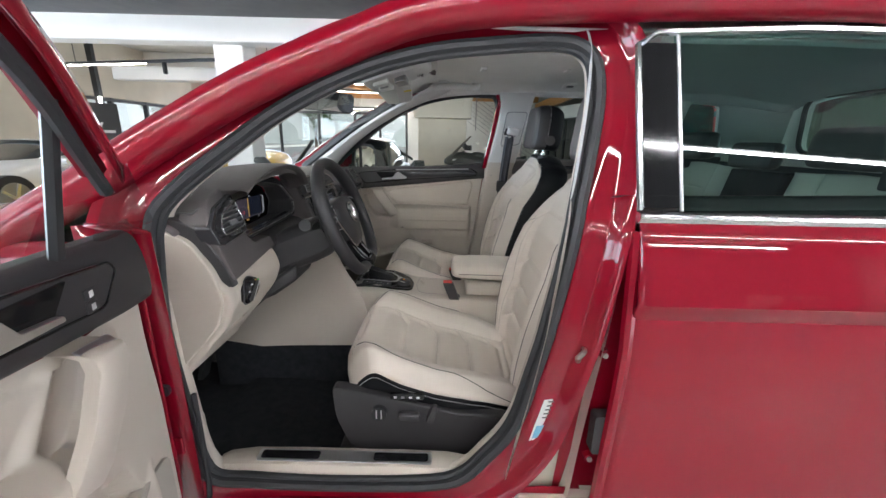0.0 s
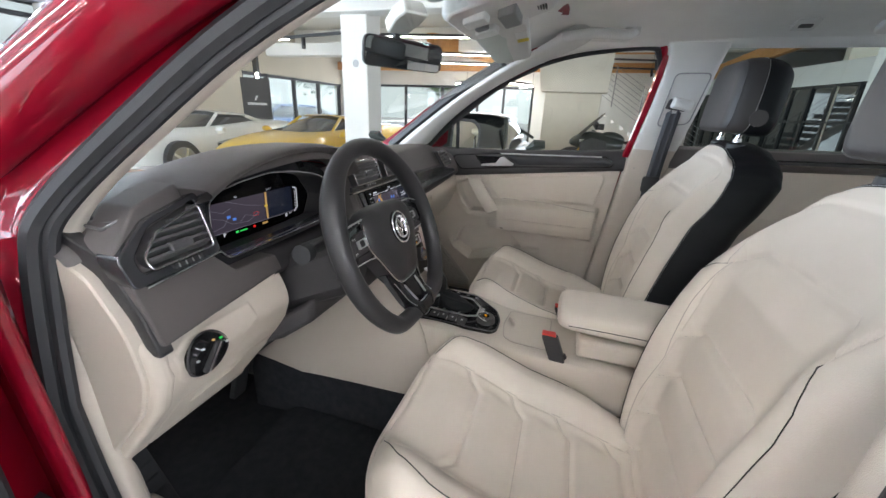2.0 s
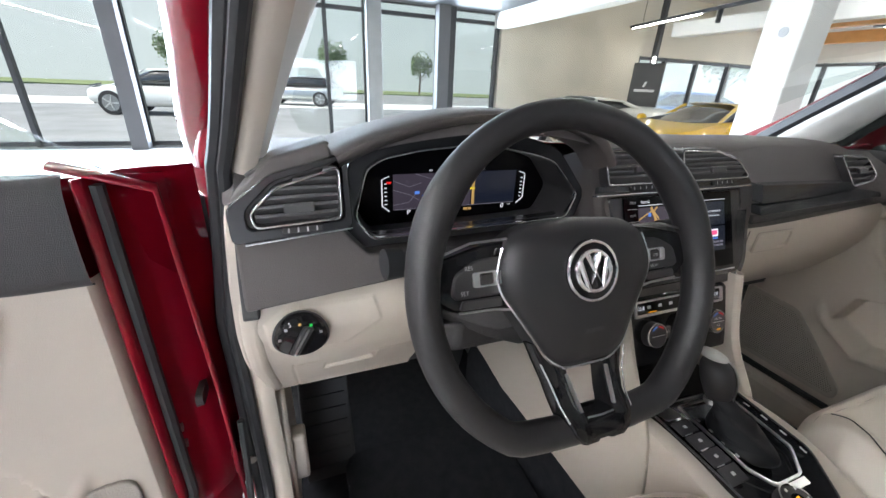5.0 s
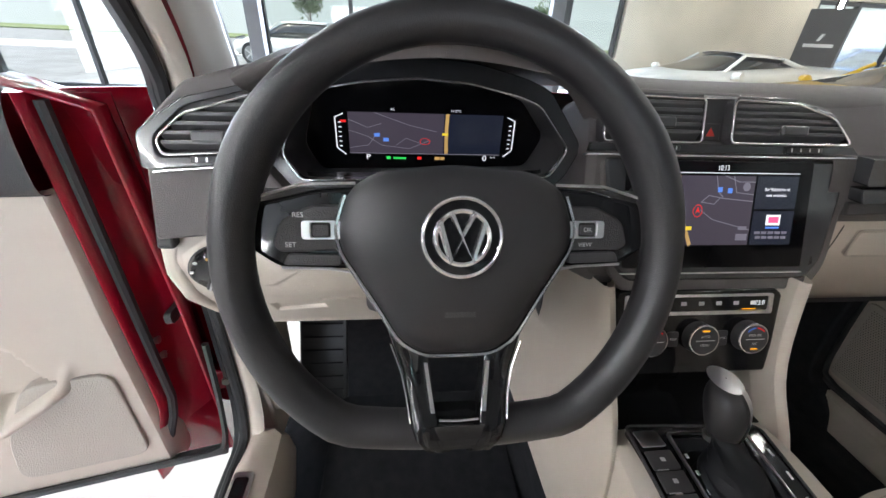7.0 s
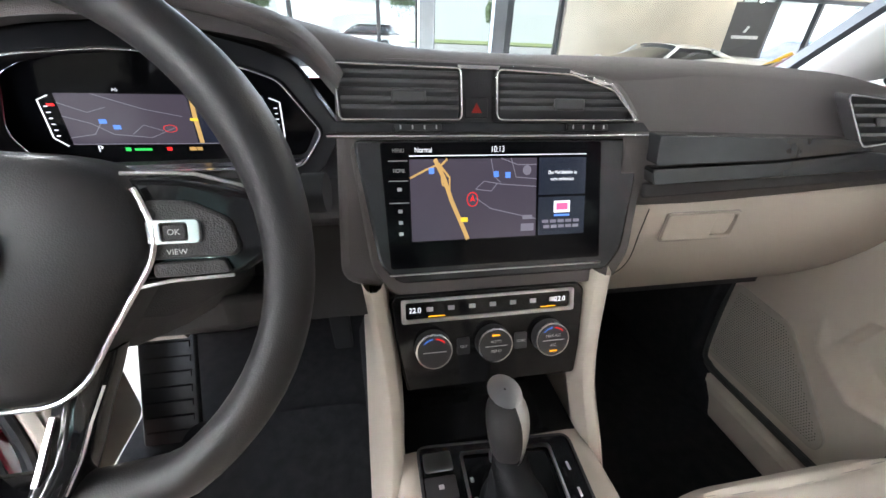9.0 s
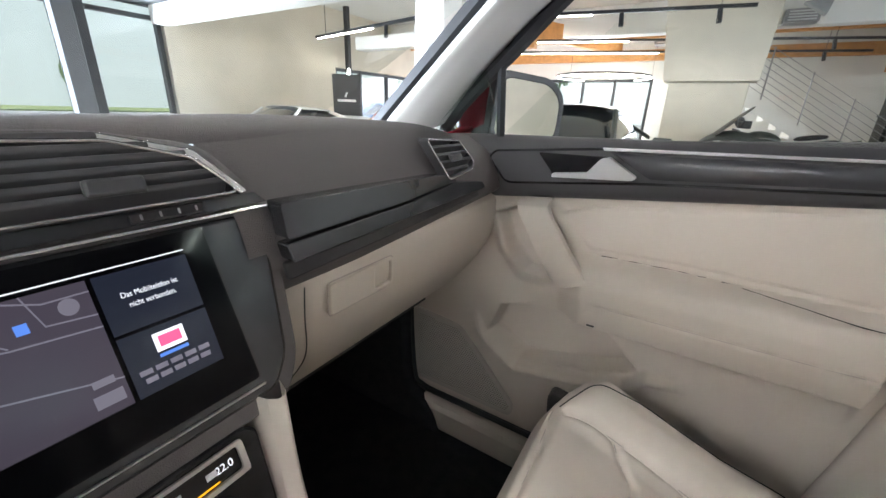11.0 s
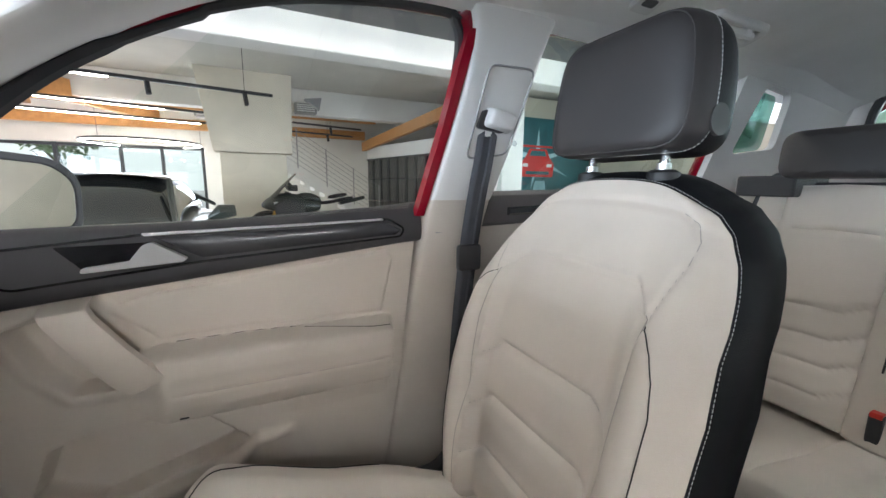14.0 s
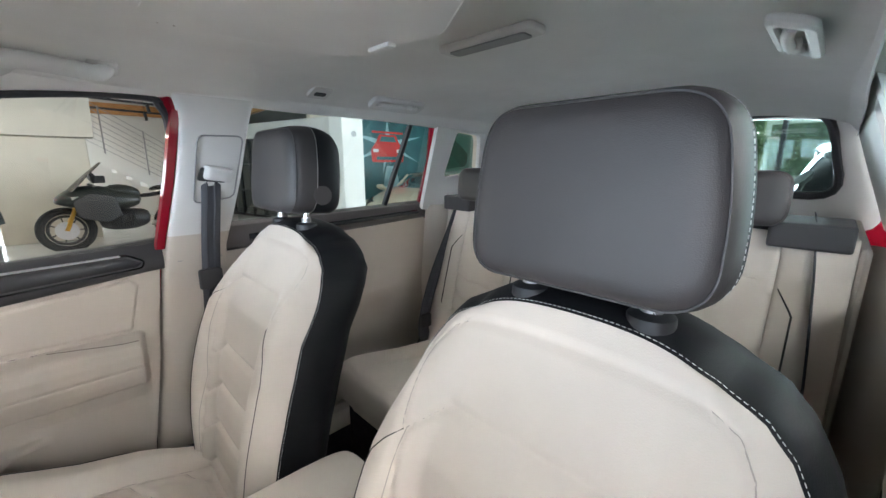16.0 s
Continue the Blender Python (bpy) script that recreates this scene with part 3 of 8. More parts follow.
part("floor_patch", slab([(-0.6, 0.36), (0.1, 0.36), (-0.1, 1.2), (-0.4, 1.2)], lambda u, v, d: (u, d, v), -0.037, -0.032), M["poster_pale"], poster, "pale blue ground", smooth=False)
part("red_shape", slab(rounded([(-0.86, 1.3), (0.16, 1.3), (0.18, 1.62), (0.02, 1.8), (-0.08, 2.0), (-0.62, 2.0), (-0.72, 1.8), (-0.88, 1.62)], 0.05), lambda u, v, d: (u, d, v), -0.045, -0.038), M["poster_red"], poster, "red car front", smooth=False)
part("glass_shape", slab([(-0.62, 1.82), (-0.08, 1.82), (-0.14, 1.95), (-0.56, 1.95)], lambda u, v, d: (u, d, v), -0.052, -0.046), M["poster_dark"], poster, "dark windscreen", smooth=False)
part("wing_shape", box(-0.85, 0.15, -0.05, -0.044, 2.03, 2.08), M["poster_red"], poster, "red rear wing", smooth=False)
part("grille_shape", box(-0.72, 0.02, -0.052, -0.046, 1.36, 1.44), M["poster_dark"], poster, "dark air inlet", smooth=False)
for u in (-0.74, 0.02):
    part("headlight_shape", box(u - 0.08, u + 0.08, -0.052, -0.046, 1.55, 1.63), M["label_white"], poster, "pale headlight", smooth=False)
structure(put("partition_wall", box(4.6, 9.0, 8.05, 8.2, 0, 3.4), M["concrete"], smooth=False), "plain plaster wall behind the poster", "wall")


# ---- display cars and the motorcycle ----
def display_car(name, paint, label, at, yaw, L, W, H, sport=True, light=None):
    """x runs from the nose (0) to the tail (L)."""
    car = thing(name, label, "car", at)
    car.rotation_euler = (0, 0, radians(yaw))
    h = H
    if sport:
        st = [(0.0, .62, .24, .42), (0.03, .82, .14, .55), (0.12, .95, .12, .66), (0.25, 1, .12, .74), (0.4, .98, .12, .79), (0.55, .98, .12, .82), (0.7, 1.0, .12, .86), (0.85, .98, .14, .86), (0.96, .9, .2, .84), (1.0, .78, .35, .78)]
        roof = [(0.22, .74, .62), (0.36, .80, .64), (0.46, .99, .58), (0.56, 1.0, .57), (0.68, .95, .56), (0.82, .84, .56)]
    else:
        st = [(0.0, .72, .3, .5), (0.02, .86, .2, .55), (0.08, .95, .18, .60), (0.22, 1, .16, .64), (0.4, 1, .16, .63), (0.6, 1, .16, .63), (0.8, 1, .16, .64), (0.95, .96, .2, .64), (0.99, .9, .28, .62), (1.0, .82, .32, .6)]
        roof = [(0.18, .62, .66), (0.27, .66, .64), (0.42, .97, .60), (0.6, 1.0, .60), (0.85, .97, .58), (0.96, .82, .58), (0.99, .64, .6)]
    rows = []
    for s, w, lo, hi in st:
        x, a, zl, zh = s * L, w * W / 2, lo * h, hi * h
        rows.append([(x, -a * .86, zl), (x, -a, zl + .3 * (zh - zl)), (x, -a * .98, zl + .62 * (zh - zl)), (x, -a * .9, zl + .92 * (zh - zl)), (x, -a * .55, zh), (x, 0, zh * 1.01), (x, a * .55, zh), (x, a * .9, zl + .92 * (zh - zl)), (x, a * .98, zl + .62 * (zh - zl)), (x, a, zl + .3 * (zh - zl)), (x, a * .86, zl)])
    body = part("body", loft(rows), paint, car, subsurf=2)
    # the glasshouse and a painted roof skin over it
    rr, skin = [], []
    for s, z, w in roof:
        x, a, zt = s * L, w * W / 2, z * h
        zb = (.60 if sport else .58) * h
        k = 0.5 + 0.5 * max(0.0, (z - .62) / .38)
        rr.append([(x, -a * 1.32, zb), (x, -a * 1.1, zb + (zt - zb) * .6), (x, -a * .86, zb + (zt - zb) * .95), (x, 0, zt), (x, a * .86, zb + (zt - zb) * .95), (x, a * 1.1, zb + (zt - zb) * .6), (x, a * 1.32, zb)])
        if z > .9:
            skin.append([(x, -a * 1.0, zb + (zt - zb) * .86), (x, -a * .84, zb + (zt - zb) * .97 + .006), (x, 0, zt + .008), (x, a * .84, zb + (zt - zb) * .97 + .006), (x, a * 1.0, zb + (zt - zb) * .86)])
    part("windows", loft(rr), M["car_glass"], car, "dark glass all round", subsurf=2)
    part("roof", grid(skin), paint, car, subsurf=2, solid=0.012)
    for sgn in (-1, 1):
        pts = []
        for s, z, w in (roof[1], roof[2]):
            a, zt, zb = w * W / 2, z * h, .60 * h
            pts.append((s * L, sgn * a * (1.0 if z > .9 else 1.12), zb + (zt - zb) * (.9 if z > .9 else .5)))
        part("a_pillar", rod([(pts[0][0] - .25, sgn * W * .42, .60 * h if sport else .62 * h), pts[0], pts[1]], 0.028, 6), paint, car)
        s, z, w = roof[-2]
        part("c_pillar", rod([(s * L - .2, sgn * w * W / 2 * .98, z * h * .97), (roof[-1][0] * L + .05, sgn * W * .42, .66 * h)], 0.05, 6, flat=.6), paint, car)
        m = part("mirror", rod([(roof[1][0] * L, sgn * (W / 2 - .02), .68 * h), (roof[1][0] * L - .03, sgn * (W / 2 + .08), .72 * h), (roof[1][0] * L - .02, sgn * (W / 2 + .2), .73 * h)], [.02, .07, .05], 8), paint, car)
        lamp = part("headlight", loft([[(.05 * L + .28 * k, sgn * (W * .33 + .05 * k) + dy, (.50 if sport else .56) * h + dz + .05 * k) for dy, dz in ((-.12, 0), (.08, .01), (.08, .07), (-.1, .05))] for k in (0, 1)]), M["car_glass"] if light is None else light, car, "clear headlight")
    for x in (.19, .80):
        for sgn in (-1, 1):
            r = .34 if sport else .37
            y = sgn * (W / 2 - .1)
            wh = part("wheel", rod([(x * L, y - .1 * sgn, r), (x * L, y + .095 * sgn, r)], r, 28), M["tyre"], car)
            part("rim", rod([(x * L, y + .04 * sgn, r), (x * L, y + .101 * sgn, r)], r * .7, 20), M["grey_metal"], wh, "alloy rim")
            for k in range(5):
                a = 2 * math.pi * k / 5
                part("spoke", rod([(x * L, y + .105 * sgn, r), (x * L + r * .66 * math.cos(a), y + .108 * sgn, r + r * .66 * math.sin(a))], .025, 4), M["satin"], wh)
    part("grille", box(.0 * L - .012, .02 * L, -W * .22, W * .22, .2 * h, .34 * h), M["black_metal"], car, smooth=False)
    return car


display_car("sports_car", M["yellow_paint"], "low bright yellow sports car on the showroom floor", (-4.96, 4.08, 0), 80, 4.35, 1.85, 1.17)
display_car("sports_car", M["white_paint"], "low white sports car beside the beige wall", (-6.85, 3.15, 0), 92, 4.4, 1.9, 1.16)
display_car("coupe", M["dark_paint"], "dark green-grey coupe with wide body", (-1.15, 2.75, 0), 92, 4.7, 1.95, 1.34, sport=False)
display_car("roadster", M["cream_paint"], "cream sports car in front of the poster", (4.9, 5.4, 0), 28, 4.3, 1.85, 1.22)
display_car("suv", M["silver_paint"], "silver sport utility vehicle parked behind", (9.0 - 0.35, -0.9, 0), 180, 4.4, 1.85, 1.66, sport=False)

bike = thing("motorcycle", "dark green touring motorcycle with a low windscreen", "motorcycle", (0.33, 8.3, 0))
for x, nm in ((0.0, "front_wheel"), (1.55, "rear_wheel")):
    w_ = part(nm, rod([(x + .32 * math.cos(a), 0, .32 + .26 * 0 + .32 * math.sin(a)) for a in [2 * math.pi * k / 32 for k in range(32)]], 0.06, 8, loop=True), M["tyre"], bike)
    part("rim", rod([(x + .23 * math.cos(a), 0, .32 + .23 * math.sin(a)) for a in [2 * math.pi * k / 28 for k in range(28)]], 0.022, 6, loop=True), M["black_metal"], w_)
    for k in range(7):
        a = 2 * math.pi * k / 7
        part("spoke", rod([(x, 0, .32), (x + .22 * math.cos(a), 0, .32 + .22 * math.sin(a))], .012, 4), M["black_metal"], w_)
    part("brake_disc", rod([(x, -.07, .32), (x, -.075, .32)], .15, 20), M["satin"], w_)
def shell(rows):
    """A rounded body from cross sections: x, half width, middle height, half height."""
    return loft([[(x, w * math.sin(a), z - h * math.cos(a)) for a in [2 * math.pi * k / 14 for k in range(14)]] for x, w, z, h in rows])


part("fairing", shell([(-.10, .03, .80, .03), (-.04, .13, .82, .09), (.10, .24, .84, .16), (.30, .31, .84, .22), (.55, .29, .80, .24), (.80, .22, .78, .17), (1.05, .17, .78, .10)]), M["dark_paint"], bike, subsurf=1)
part("tank", shell([(.50, .08, .92, .05), (.62, .16, .96, .10), (.85, .17, .95, .11), (1.05, .10, .88, .07)]), M["dark_paint"], bike, subsurf=1)
part("seat", loft([[(x, -w, z), (x, -w * .9, z + .08), (x, w * .9, z + .08), (x, w, z)] for x, w, z in ((.95, .12, .8), (1.2, .17, .8), (1.4, .16, .86), (1.75, .1, .92))]), M["dark_leather"], bike, subsurf=1)
part("windscreen", grid([[(.02 + .52 * k + .12 * abs(j) * (1 - k * .6), .22 * j * (1 - .30 * k), .93 + .50 * k ** .92) for j in (-1, -.5, 0, .5, 1)] for k in (0, .33, .66, 1)]), M["smoke"], bike, "smoked windscreen", solid=0.006, subsurf=1)
for sg in (-1, 1):
    part("headlight", slab(rounded([(-.03, .80), (.12, .82), (.22, .88), (.02, .86)], .015), lambda u, v, d: (u, sg * (.07 + .75 * max(0, u + .05) + d), v), 0, .03), M["satin"], bike, "slanted headlight", bevel=.005)
part("engine", shell([(.40, .12, .44, .10), (.55, .22, .44, .20), (.95, .22, .44, .20), (1.15, .12, .46, .12)]), M["black_metal"], bike, subsurf=1)
part("front_fork", rod([(0.0, -.1, .32), (.22, -.1, .86)], .03, 8), M["gold"], bike, "gold fork leg")
part("front_fork", rod([(0.0, .1, .32), (.22, .1, .86)], .03, 8), M["gold"], bike, "gold fork leg")
part("front_mudguard", grid([[(.37 * math.cos(a), y, .32 + .37 * math.sin(a)) for a in [radians(d) for d in range(20, 170, 15)]] for y in (-.07, 0, .07)]), M["dark_paint"], bike, solid=.008)
part("handlebar", rod([(.42, -.38, 1.04), (.36, -.1, 1.06), (.36, .1, 1.06), (.42, .38, 1.04)], .016, 8), M["black_metal"], bike)
for sg in (-1, 1):
    part("mirror", rod([(.42, sg * .28, 1.10), (.40, sg * .40, 1.20), (.40, sg * .50, 1.22)], [.012, .05, .035], 8), M["black_metal"], bike)
    part("side_panel", slab(rounded([(.16, .62), (.52, .50), (.72, .62), (.66, .95), (.34, 1.02), (.12, .88)], .05), lambda u, v, d: (u, sg * (.27 + d), v - .08), 0, .05), M["black_metal"], bike, bevel=.015)
part("dials", slab(rounded(rect(.40, .58, 1.08, 1.20), .02), lambda u, v, d: (u, d, v), -.12, .12), M["black_metal"], bike, bevel=.01)
part("pillion_seat", loft([[(x, -w, z), (x, -w * .8, z + .09), (x, w * .8, z + .09), (x, w, z)] for x, w, z in ((1.15, .14, .90), (1.35, .16, .94), (1.6, .12, .97))]), M["dark_leather"], bike, subsurf=1)
part("exhaust", rod([(1.1, -.22, .35), (1.5, -.25, .42), (1.8, -.25, .5)], [.04, .06, .05], 10), M["steel"], bike)
part("tail", loft([[(x, -w, z), (x, 0, z + .07), (x, w, z)] for x, w, z in ((1.4, .16, .8), (1.7, .12, .86), (1.95, .04, .92))]), M["dark_paint"], bike)
part("engine_fins", boxes([(.55 + .04 * k, .565 + .04 * k, -.235, .235, .34, .54) for k in range(9)]), M["black_metal"], bike, smooth=False)


# trees and parked cars outside
def tree(at, h, seed):
    rnd = random.Random(seed)
    t = thing("tree", "leafy green tree in the open air", "tree", at, group="trees outside")
    part("trunk", rod([(0, 0, 0), (.05, .02, h * .3), (.0, .05, h * .7)], [.14, .1, .04], 7), M["bark"], t)
    for k in range(5):
        a = rnd.uniform(0, 6.28)
        part("limb", rod([(0, 0, h * (.3 + .07 * k)), (h * .2 * math.cos(a), h * .2 * math.sin(a), h * (.5 + .08 * k))], [.05, .02], 5), M["bark"], t)
    v, f = [], []
    for k in range(1500):
        a, b = rnd.uniform(0, 6.28), rnd.gauss(0, .5)
        r = h * .26 * (rnd.random() ** .4) * (1 + .3 * math.sin(3 * a + seed))
        c = Vector((r * math.cos(a) * math.cos(b), r * math.sin(a) * math.cos(b), h * .7 + r * 1.1 * math.sin(b)))
        u = Vector((rnd.gauss(0, 1), rnd.gauss(0, 1), rnd.gauss(0, 1))).normalized() * h * .028
        w = u.orthogonal().normalized() * h * .02
        n = len(v)
        v += [c - u, c + w, c + u, c - w]
        f.append((n, n + 1, n + 2, n + 3))
    part("crown", mesh_from("crown", v, f), M["leaf"], t, smooth=False)


for i, (x, y, h) in enumerate([(-44, 4, 5), (-46, 14, 4.5), (-47, -10, 5), (-45, -24, 5), (-48, 26, 5.5), (36, -3, 4.5), (35, 4, 4.0), (38, 8, 5.0), (37, -10, 4.6), (-10, 30, 6), (2, 34, 6), (-20, 28, 6)]):
    tree((x, y, -.1), h, i + 3)
display_car("parked_car", M["white_paint"], "white parked car in the yard outside", (-17.0, -6.5, -.1), 75, 4.4, 1.8, 1.5, sport=False)
display_car("parked_car", M["silver_paint"], "silver parked car in the yard outside", (-24.0, -2.0, -.1), 70, 4.4, 1.8, 1.5, sport=False)
display_car("parked_car", M["blue_paint"], "blue parked car outside the window", (-13.0, 12.0, -.1), 60, 4.4, 1.8, 1.5, sport=False)
structure(put("backdrop_trees", boxes([(70 + 3 * k % 7, 74, -120 + 8 * k, -113 + 8 * k, 0, 5 + (k * 37 % 11) * .4) for k in range(32)]), M["leaf"], smooth=False), "far row of trees on the horizon", "trees")

# ---- the red car: body ----
car = thing("car", "red metallic sport utility vehicle with pale leather interior, driver's door open", "car")
OPEN = [(-.30, .505), (-.33, .72), (-.34, .90), (-.342, 1.04), (-.33, 1.14), (-.29, 1.20), (-.19, 1.285), (-.07, 1.375), (.075, 1.45), (.22, 1.495), (.365, 1.515), (.505, 1.525), (.565, 1.513), (.595, 1.475), (.597, 1.395), (.58, 1.295), (.555, 1.17), (.537, 1.055), (.512, .93), (.486, .805), (.457, .68), (.40, .585), (.30, .492), (.06, .472), (-.18, .477)]
ring_xz = [(p.x, p.y) for p in curve([(x, z, 0) for x, z in OPEN], 6, loop=True)]


def ring_normals(pts):
    out = []
    n = len(pts)
    for i in range(n):
        (x0, z0), (x1, z1) = pts[i - 2], pts[(i + 2) % n]
        t = Vector((x1 - x0, z1 - z0)).normalized()
        out.append((-t.y, t.x))
    return out


ring_n = ring_normals(ring_xz)


def ring_row(d, e, sgn=-1, grow=None):
    """The door opening's line, moved d outwards in the side's plane and e out of the side."""
    row = []
    for (x, z), (nx, nz) in zip(ring_xz, ring_n):
        k = d if grow is None else d * grow(x, z)
        X, Z = x + nx * k, z + nz * k
        row.append((X, sgn * (side(min(Z, 1.6)) + e), Z))
    return row


for sgn in (-1,):
    part("door_jamb", grid([ring_row(d, e, sgn) for d, e in ((.006, -.085), (.010, -.050), (.018, -.040), (.034, -.036), (.060, -.034), (.068, -.030), (.078, -.012), (.088, -.002), (.098, .002))], loop=True), M["red"], car, "painted red door jamb")
    part("door_seal", rod(ring_row(0.002, -.040, sgn), 0.013, 8, loop=True), M["rubber"], car, "dark rubber door seal")
    part("seal_lip", rod(ring_row(-.012, -.052, sgn), 0.009, 8, loop=True), M["rubber"], car, "thin rubber lip")
    part("opening_trim", grid([ring_row(d, e, sgn) for d, e in ((-.004, -.058), (-.008, -.064), (-.014, -.071), (-.016, -.080), (-.010, -.092))], loop=True), M["beige"], car, "pale trim round the door opening")

# roof skin, rail and hood
rows = []
for x, w, zt in ((-.02, .50, 1.55), (.15, .55, 1.605), (.5, .585, 1.645), (1.0, .595, 1.66), (1.6, .58, 1.645), (2.0, .55, 1.60), (2.2, .52, 1.56)):
    rows.append([(x, -w - .035, zt - .085), (x, -w, zt - .035), (x, -w * .85, zt - .012), (x, 0, zt), (x, w * .85, zt - .012), (x, w, zt - .035), (x, w + .035, zt - .085)])
part("roof", grid(rows), M["red"], car, subsurf=2, solid=0.01)
for sgn in (-1, 1):
    a = [Vector((x, sgn * y, z)) for x, y, z in ((-.62, .775, 1.10), (-.47, .752, 1.19), (-.30, .708, 1.305), (-.12, .668, 1.415), (.06, .63, 1.50), (.25, .625, 1.565), (.6, .635, 1.592), (1.2, .635, 1.602), (1.9, .62, 1.57))]
    part("roof_rail", rod(curve(a, 6), 0.042, 10, flat=1.0), M["red"], car, "painted pillar and roof edge")
part("hood", grid([[(x, y * w, z - .10 * abs(y) ** 3) for y in (-1, -.8, -.5, 0, .5, .8, 1)] for x, w, z in ((-.80, .74, 1.11), (-1.0, .78, 1.09), (-1.4, .80, 1.05), (-1.8, .76, .98), (-2.0, .70, .88))]), M["red"], car, subsurf=2, solid=.01)
for sgn in (-1, 1):
    part("fender", grid([[(x, sgn * (w + .035 * math.sin(math.pi * k)), z0 + (z1 - z0) * k) for k in (0, .2, .4, .6, .8, 1)] for x, w, z0, z1 in ((-.40, .775, .55, 1.12), (-.6, .80, .55, 1.11), (-.8, .82, .62, 1.07), (-1.2, .83, .75, 1.03), (-1.6, .80, .72, .98), (-1.95, .70, .5, .86))]), M["red"], car, subsurf=2, solid=.008)
    for x in (-1.22, 1.66):
        r = .35
        wh = part("wheel", rod([(x, sgn * .60, r), (x, sgn * .79, r)], r, 32), M["tyre"], car)
        part("rim", rod([(x, sgn * .74, r), (x, sgn * .798, r)], r * .7, 24), M["satin"], wh)
part("firewall", box(-.86, -.84, -.74, .74, .3, 1.1), M["dark"], car, smooth=False)
part("floor_pan", box(-.86, 2.2, -.72, .72, .30, .355), M["carpet"], car, "black carpeted floor", smooth=False)
part("tailgate", boxes([(2.18, 2.24, -.74, .74, .45, 1.22)]), M["red"], car, smooth=False, bevel=.02)

# glass
wind = part("windscreen", grid([[(x + .1 * abs(y) ** 2, y * w, z) for y in (-1, -.6, -.2, .2, .6, 1)] for x, w, z in ((-.82, .66, 1.13), (-.5, .61, 1.275), (-.2, .56, 1.41), (.03, .52, 1.515))]), M["glass"], car, "clear windscreen", subsurf=1)
wind.visible_shadow = False

# left rear door, closed, as seen from outside
rd = part("rear_door", grid([[(x, -(side(z) + .004 + (.020 * max(0, 1 - (z - 1.008) / .15) if z > 1.008 else max(-.006, .020 - .026 * (1.008 - z) / .035))), z) for z in [.34 + .0129 * k for k in range(66)]] for x in [.662 + .03 * k for k in range(31)]]), M["red"], car, "red rear door skin", solid=.01, angle=25)
part("door_edge", rod([(.660 - .02 * max(0, .8 - z), -(side(z) - .004), z) for z in [.40 + .05 * k for k in range(16)]], .014, 8), M["red"], rd)
part("sill_chrome", rod([(x, -(side(1.183) + .012), 1.178 + .004 * (x - .65)) for x in (.655, .9, 1.2, 1.55)], .012, 8, flat=1.0), M["chrome"], rd, "polished metal window strip")
part("pillar_cover", grid([[(x, -(side(z) + .001), z) for z in (1.195, 1.515)] for x in (.668, .742)]), M["piano"], rd, "gloss black pillar cover", solid=.004, smooth=False)
part("frame_chrome", rod([(.662, -(side(z) + .006), z) for z in (1.19, 1.3, 1.4, 1.51)] + [(.70, -(side(1.535) + .006), 1.535), (1.0, -(side(1.55) + .006), 1.55), (1.5, -(side(1.55) + .004), 1.55)], .007, 6), M["chrome"], rd, "polished metal window frame")
part("guide_strip", rod([(.745, -(side(z) + .003), z) for z in (1.19, 1.3, 1.4, 1.53)], .004, 6), M["satin"], rd)
g = part("window_pane", grid([[(x, -(side(z) - .004), z) for z in (1.185, 1.3, 1.42, 1.545)] for x in (.74, 1.0, 1.25, 1.46)]), M["privacy"], rd, "dark tinted window")
g.visible_shadow = False
part("door_recess", grid([[(x, -(side(z) - .05), z) for z in (.30, .6, .8, 1.0, 1.15)] for x in (.57, .60, .64, .68)]), M["red"], car, "red pillar flange")
part("pillar_foot", grid([[(x, -(side(z) - .045), z) for z in (.30, .40, .48)] for x in (.40, .50, .60)]), M["red"], car, "red pillar foot", solid=.004)
part("rocker", loft([[(x, -.70, .20), (x, -.79, .22), (x, -.815, .30), (x, -.80, .40), (x, -.77, .44), (x, -.70, .44)] for x in (-.42, .2, .8, 1.1)]), M["red"], car, "red rocker panel", subsurf=1)
part("rear_quarter", grid([[(x, -(side(z) - .002), z) for z in (.4, .6, .8, 1.0, 1.18)] for x in (1.57, 1.8, 2.0, 2.18)]), M["red"], car, solid=.01)
part("right_side", grid([[(x, side(z), z) for z in (.4, .6, .8, 1.0, 1.155)] for x in (-.4, 0, .5, 1.0, 1.6, 2.18)]), M["red"], car, solid=.01)

# lock striker, stickers and buffers on the pillar
st = part("striker_plate", slab(rounded([(-.016, -.04), (.016, -.04), (.016, .04), (-.016, .04)], .014), lambda u, v, d: (.585 + u, -.757 - d, .875 + v), 0, .004), M["steel"], car, "worn steel striker plate")
part("striker_loop", rod([(.585, -.757, .893), (.582, -.785, .893), (.575, -.792, .889), (.566, -.792, .878), (.57, -.785, .868), (.578, -.757, .862)], .006, 8), M["steel"], st, "bent steel loop")
for dz in (-.028, .028):
    part("screw", rod([(.585, -.760, .875 + dz), (.585, -.7635, .875 + dz)], .008, 10), M["steel"], st)
lab = part("label", slab([(-.028, -.065), (.028, -.05), (.028, .065), (-.028, .05)], lambda u, v, d: (.532 + u + .22 * v, -(side(.70 + v) - .036) - d, .70 + v), .0006, .0018), M["label_white"], car, "white paper sticker", smooth=False)
part("blue_print", slab([(-.024, -.058), (.024, -.045), (.024, -.012), (-.024, -.022)], lambda u, v, d: (.532 + u + .22 * v, -(side(.70 + v) - .036) - d, .70 + v), .002, .0024), M["label_blue"], lab, "pale blue print", smooth=False)
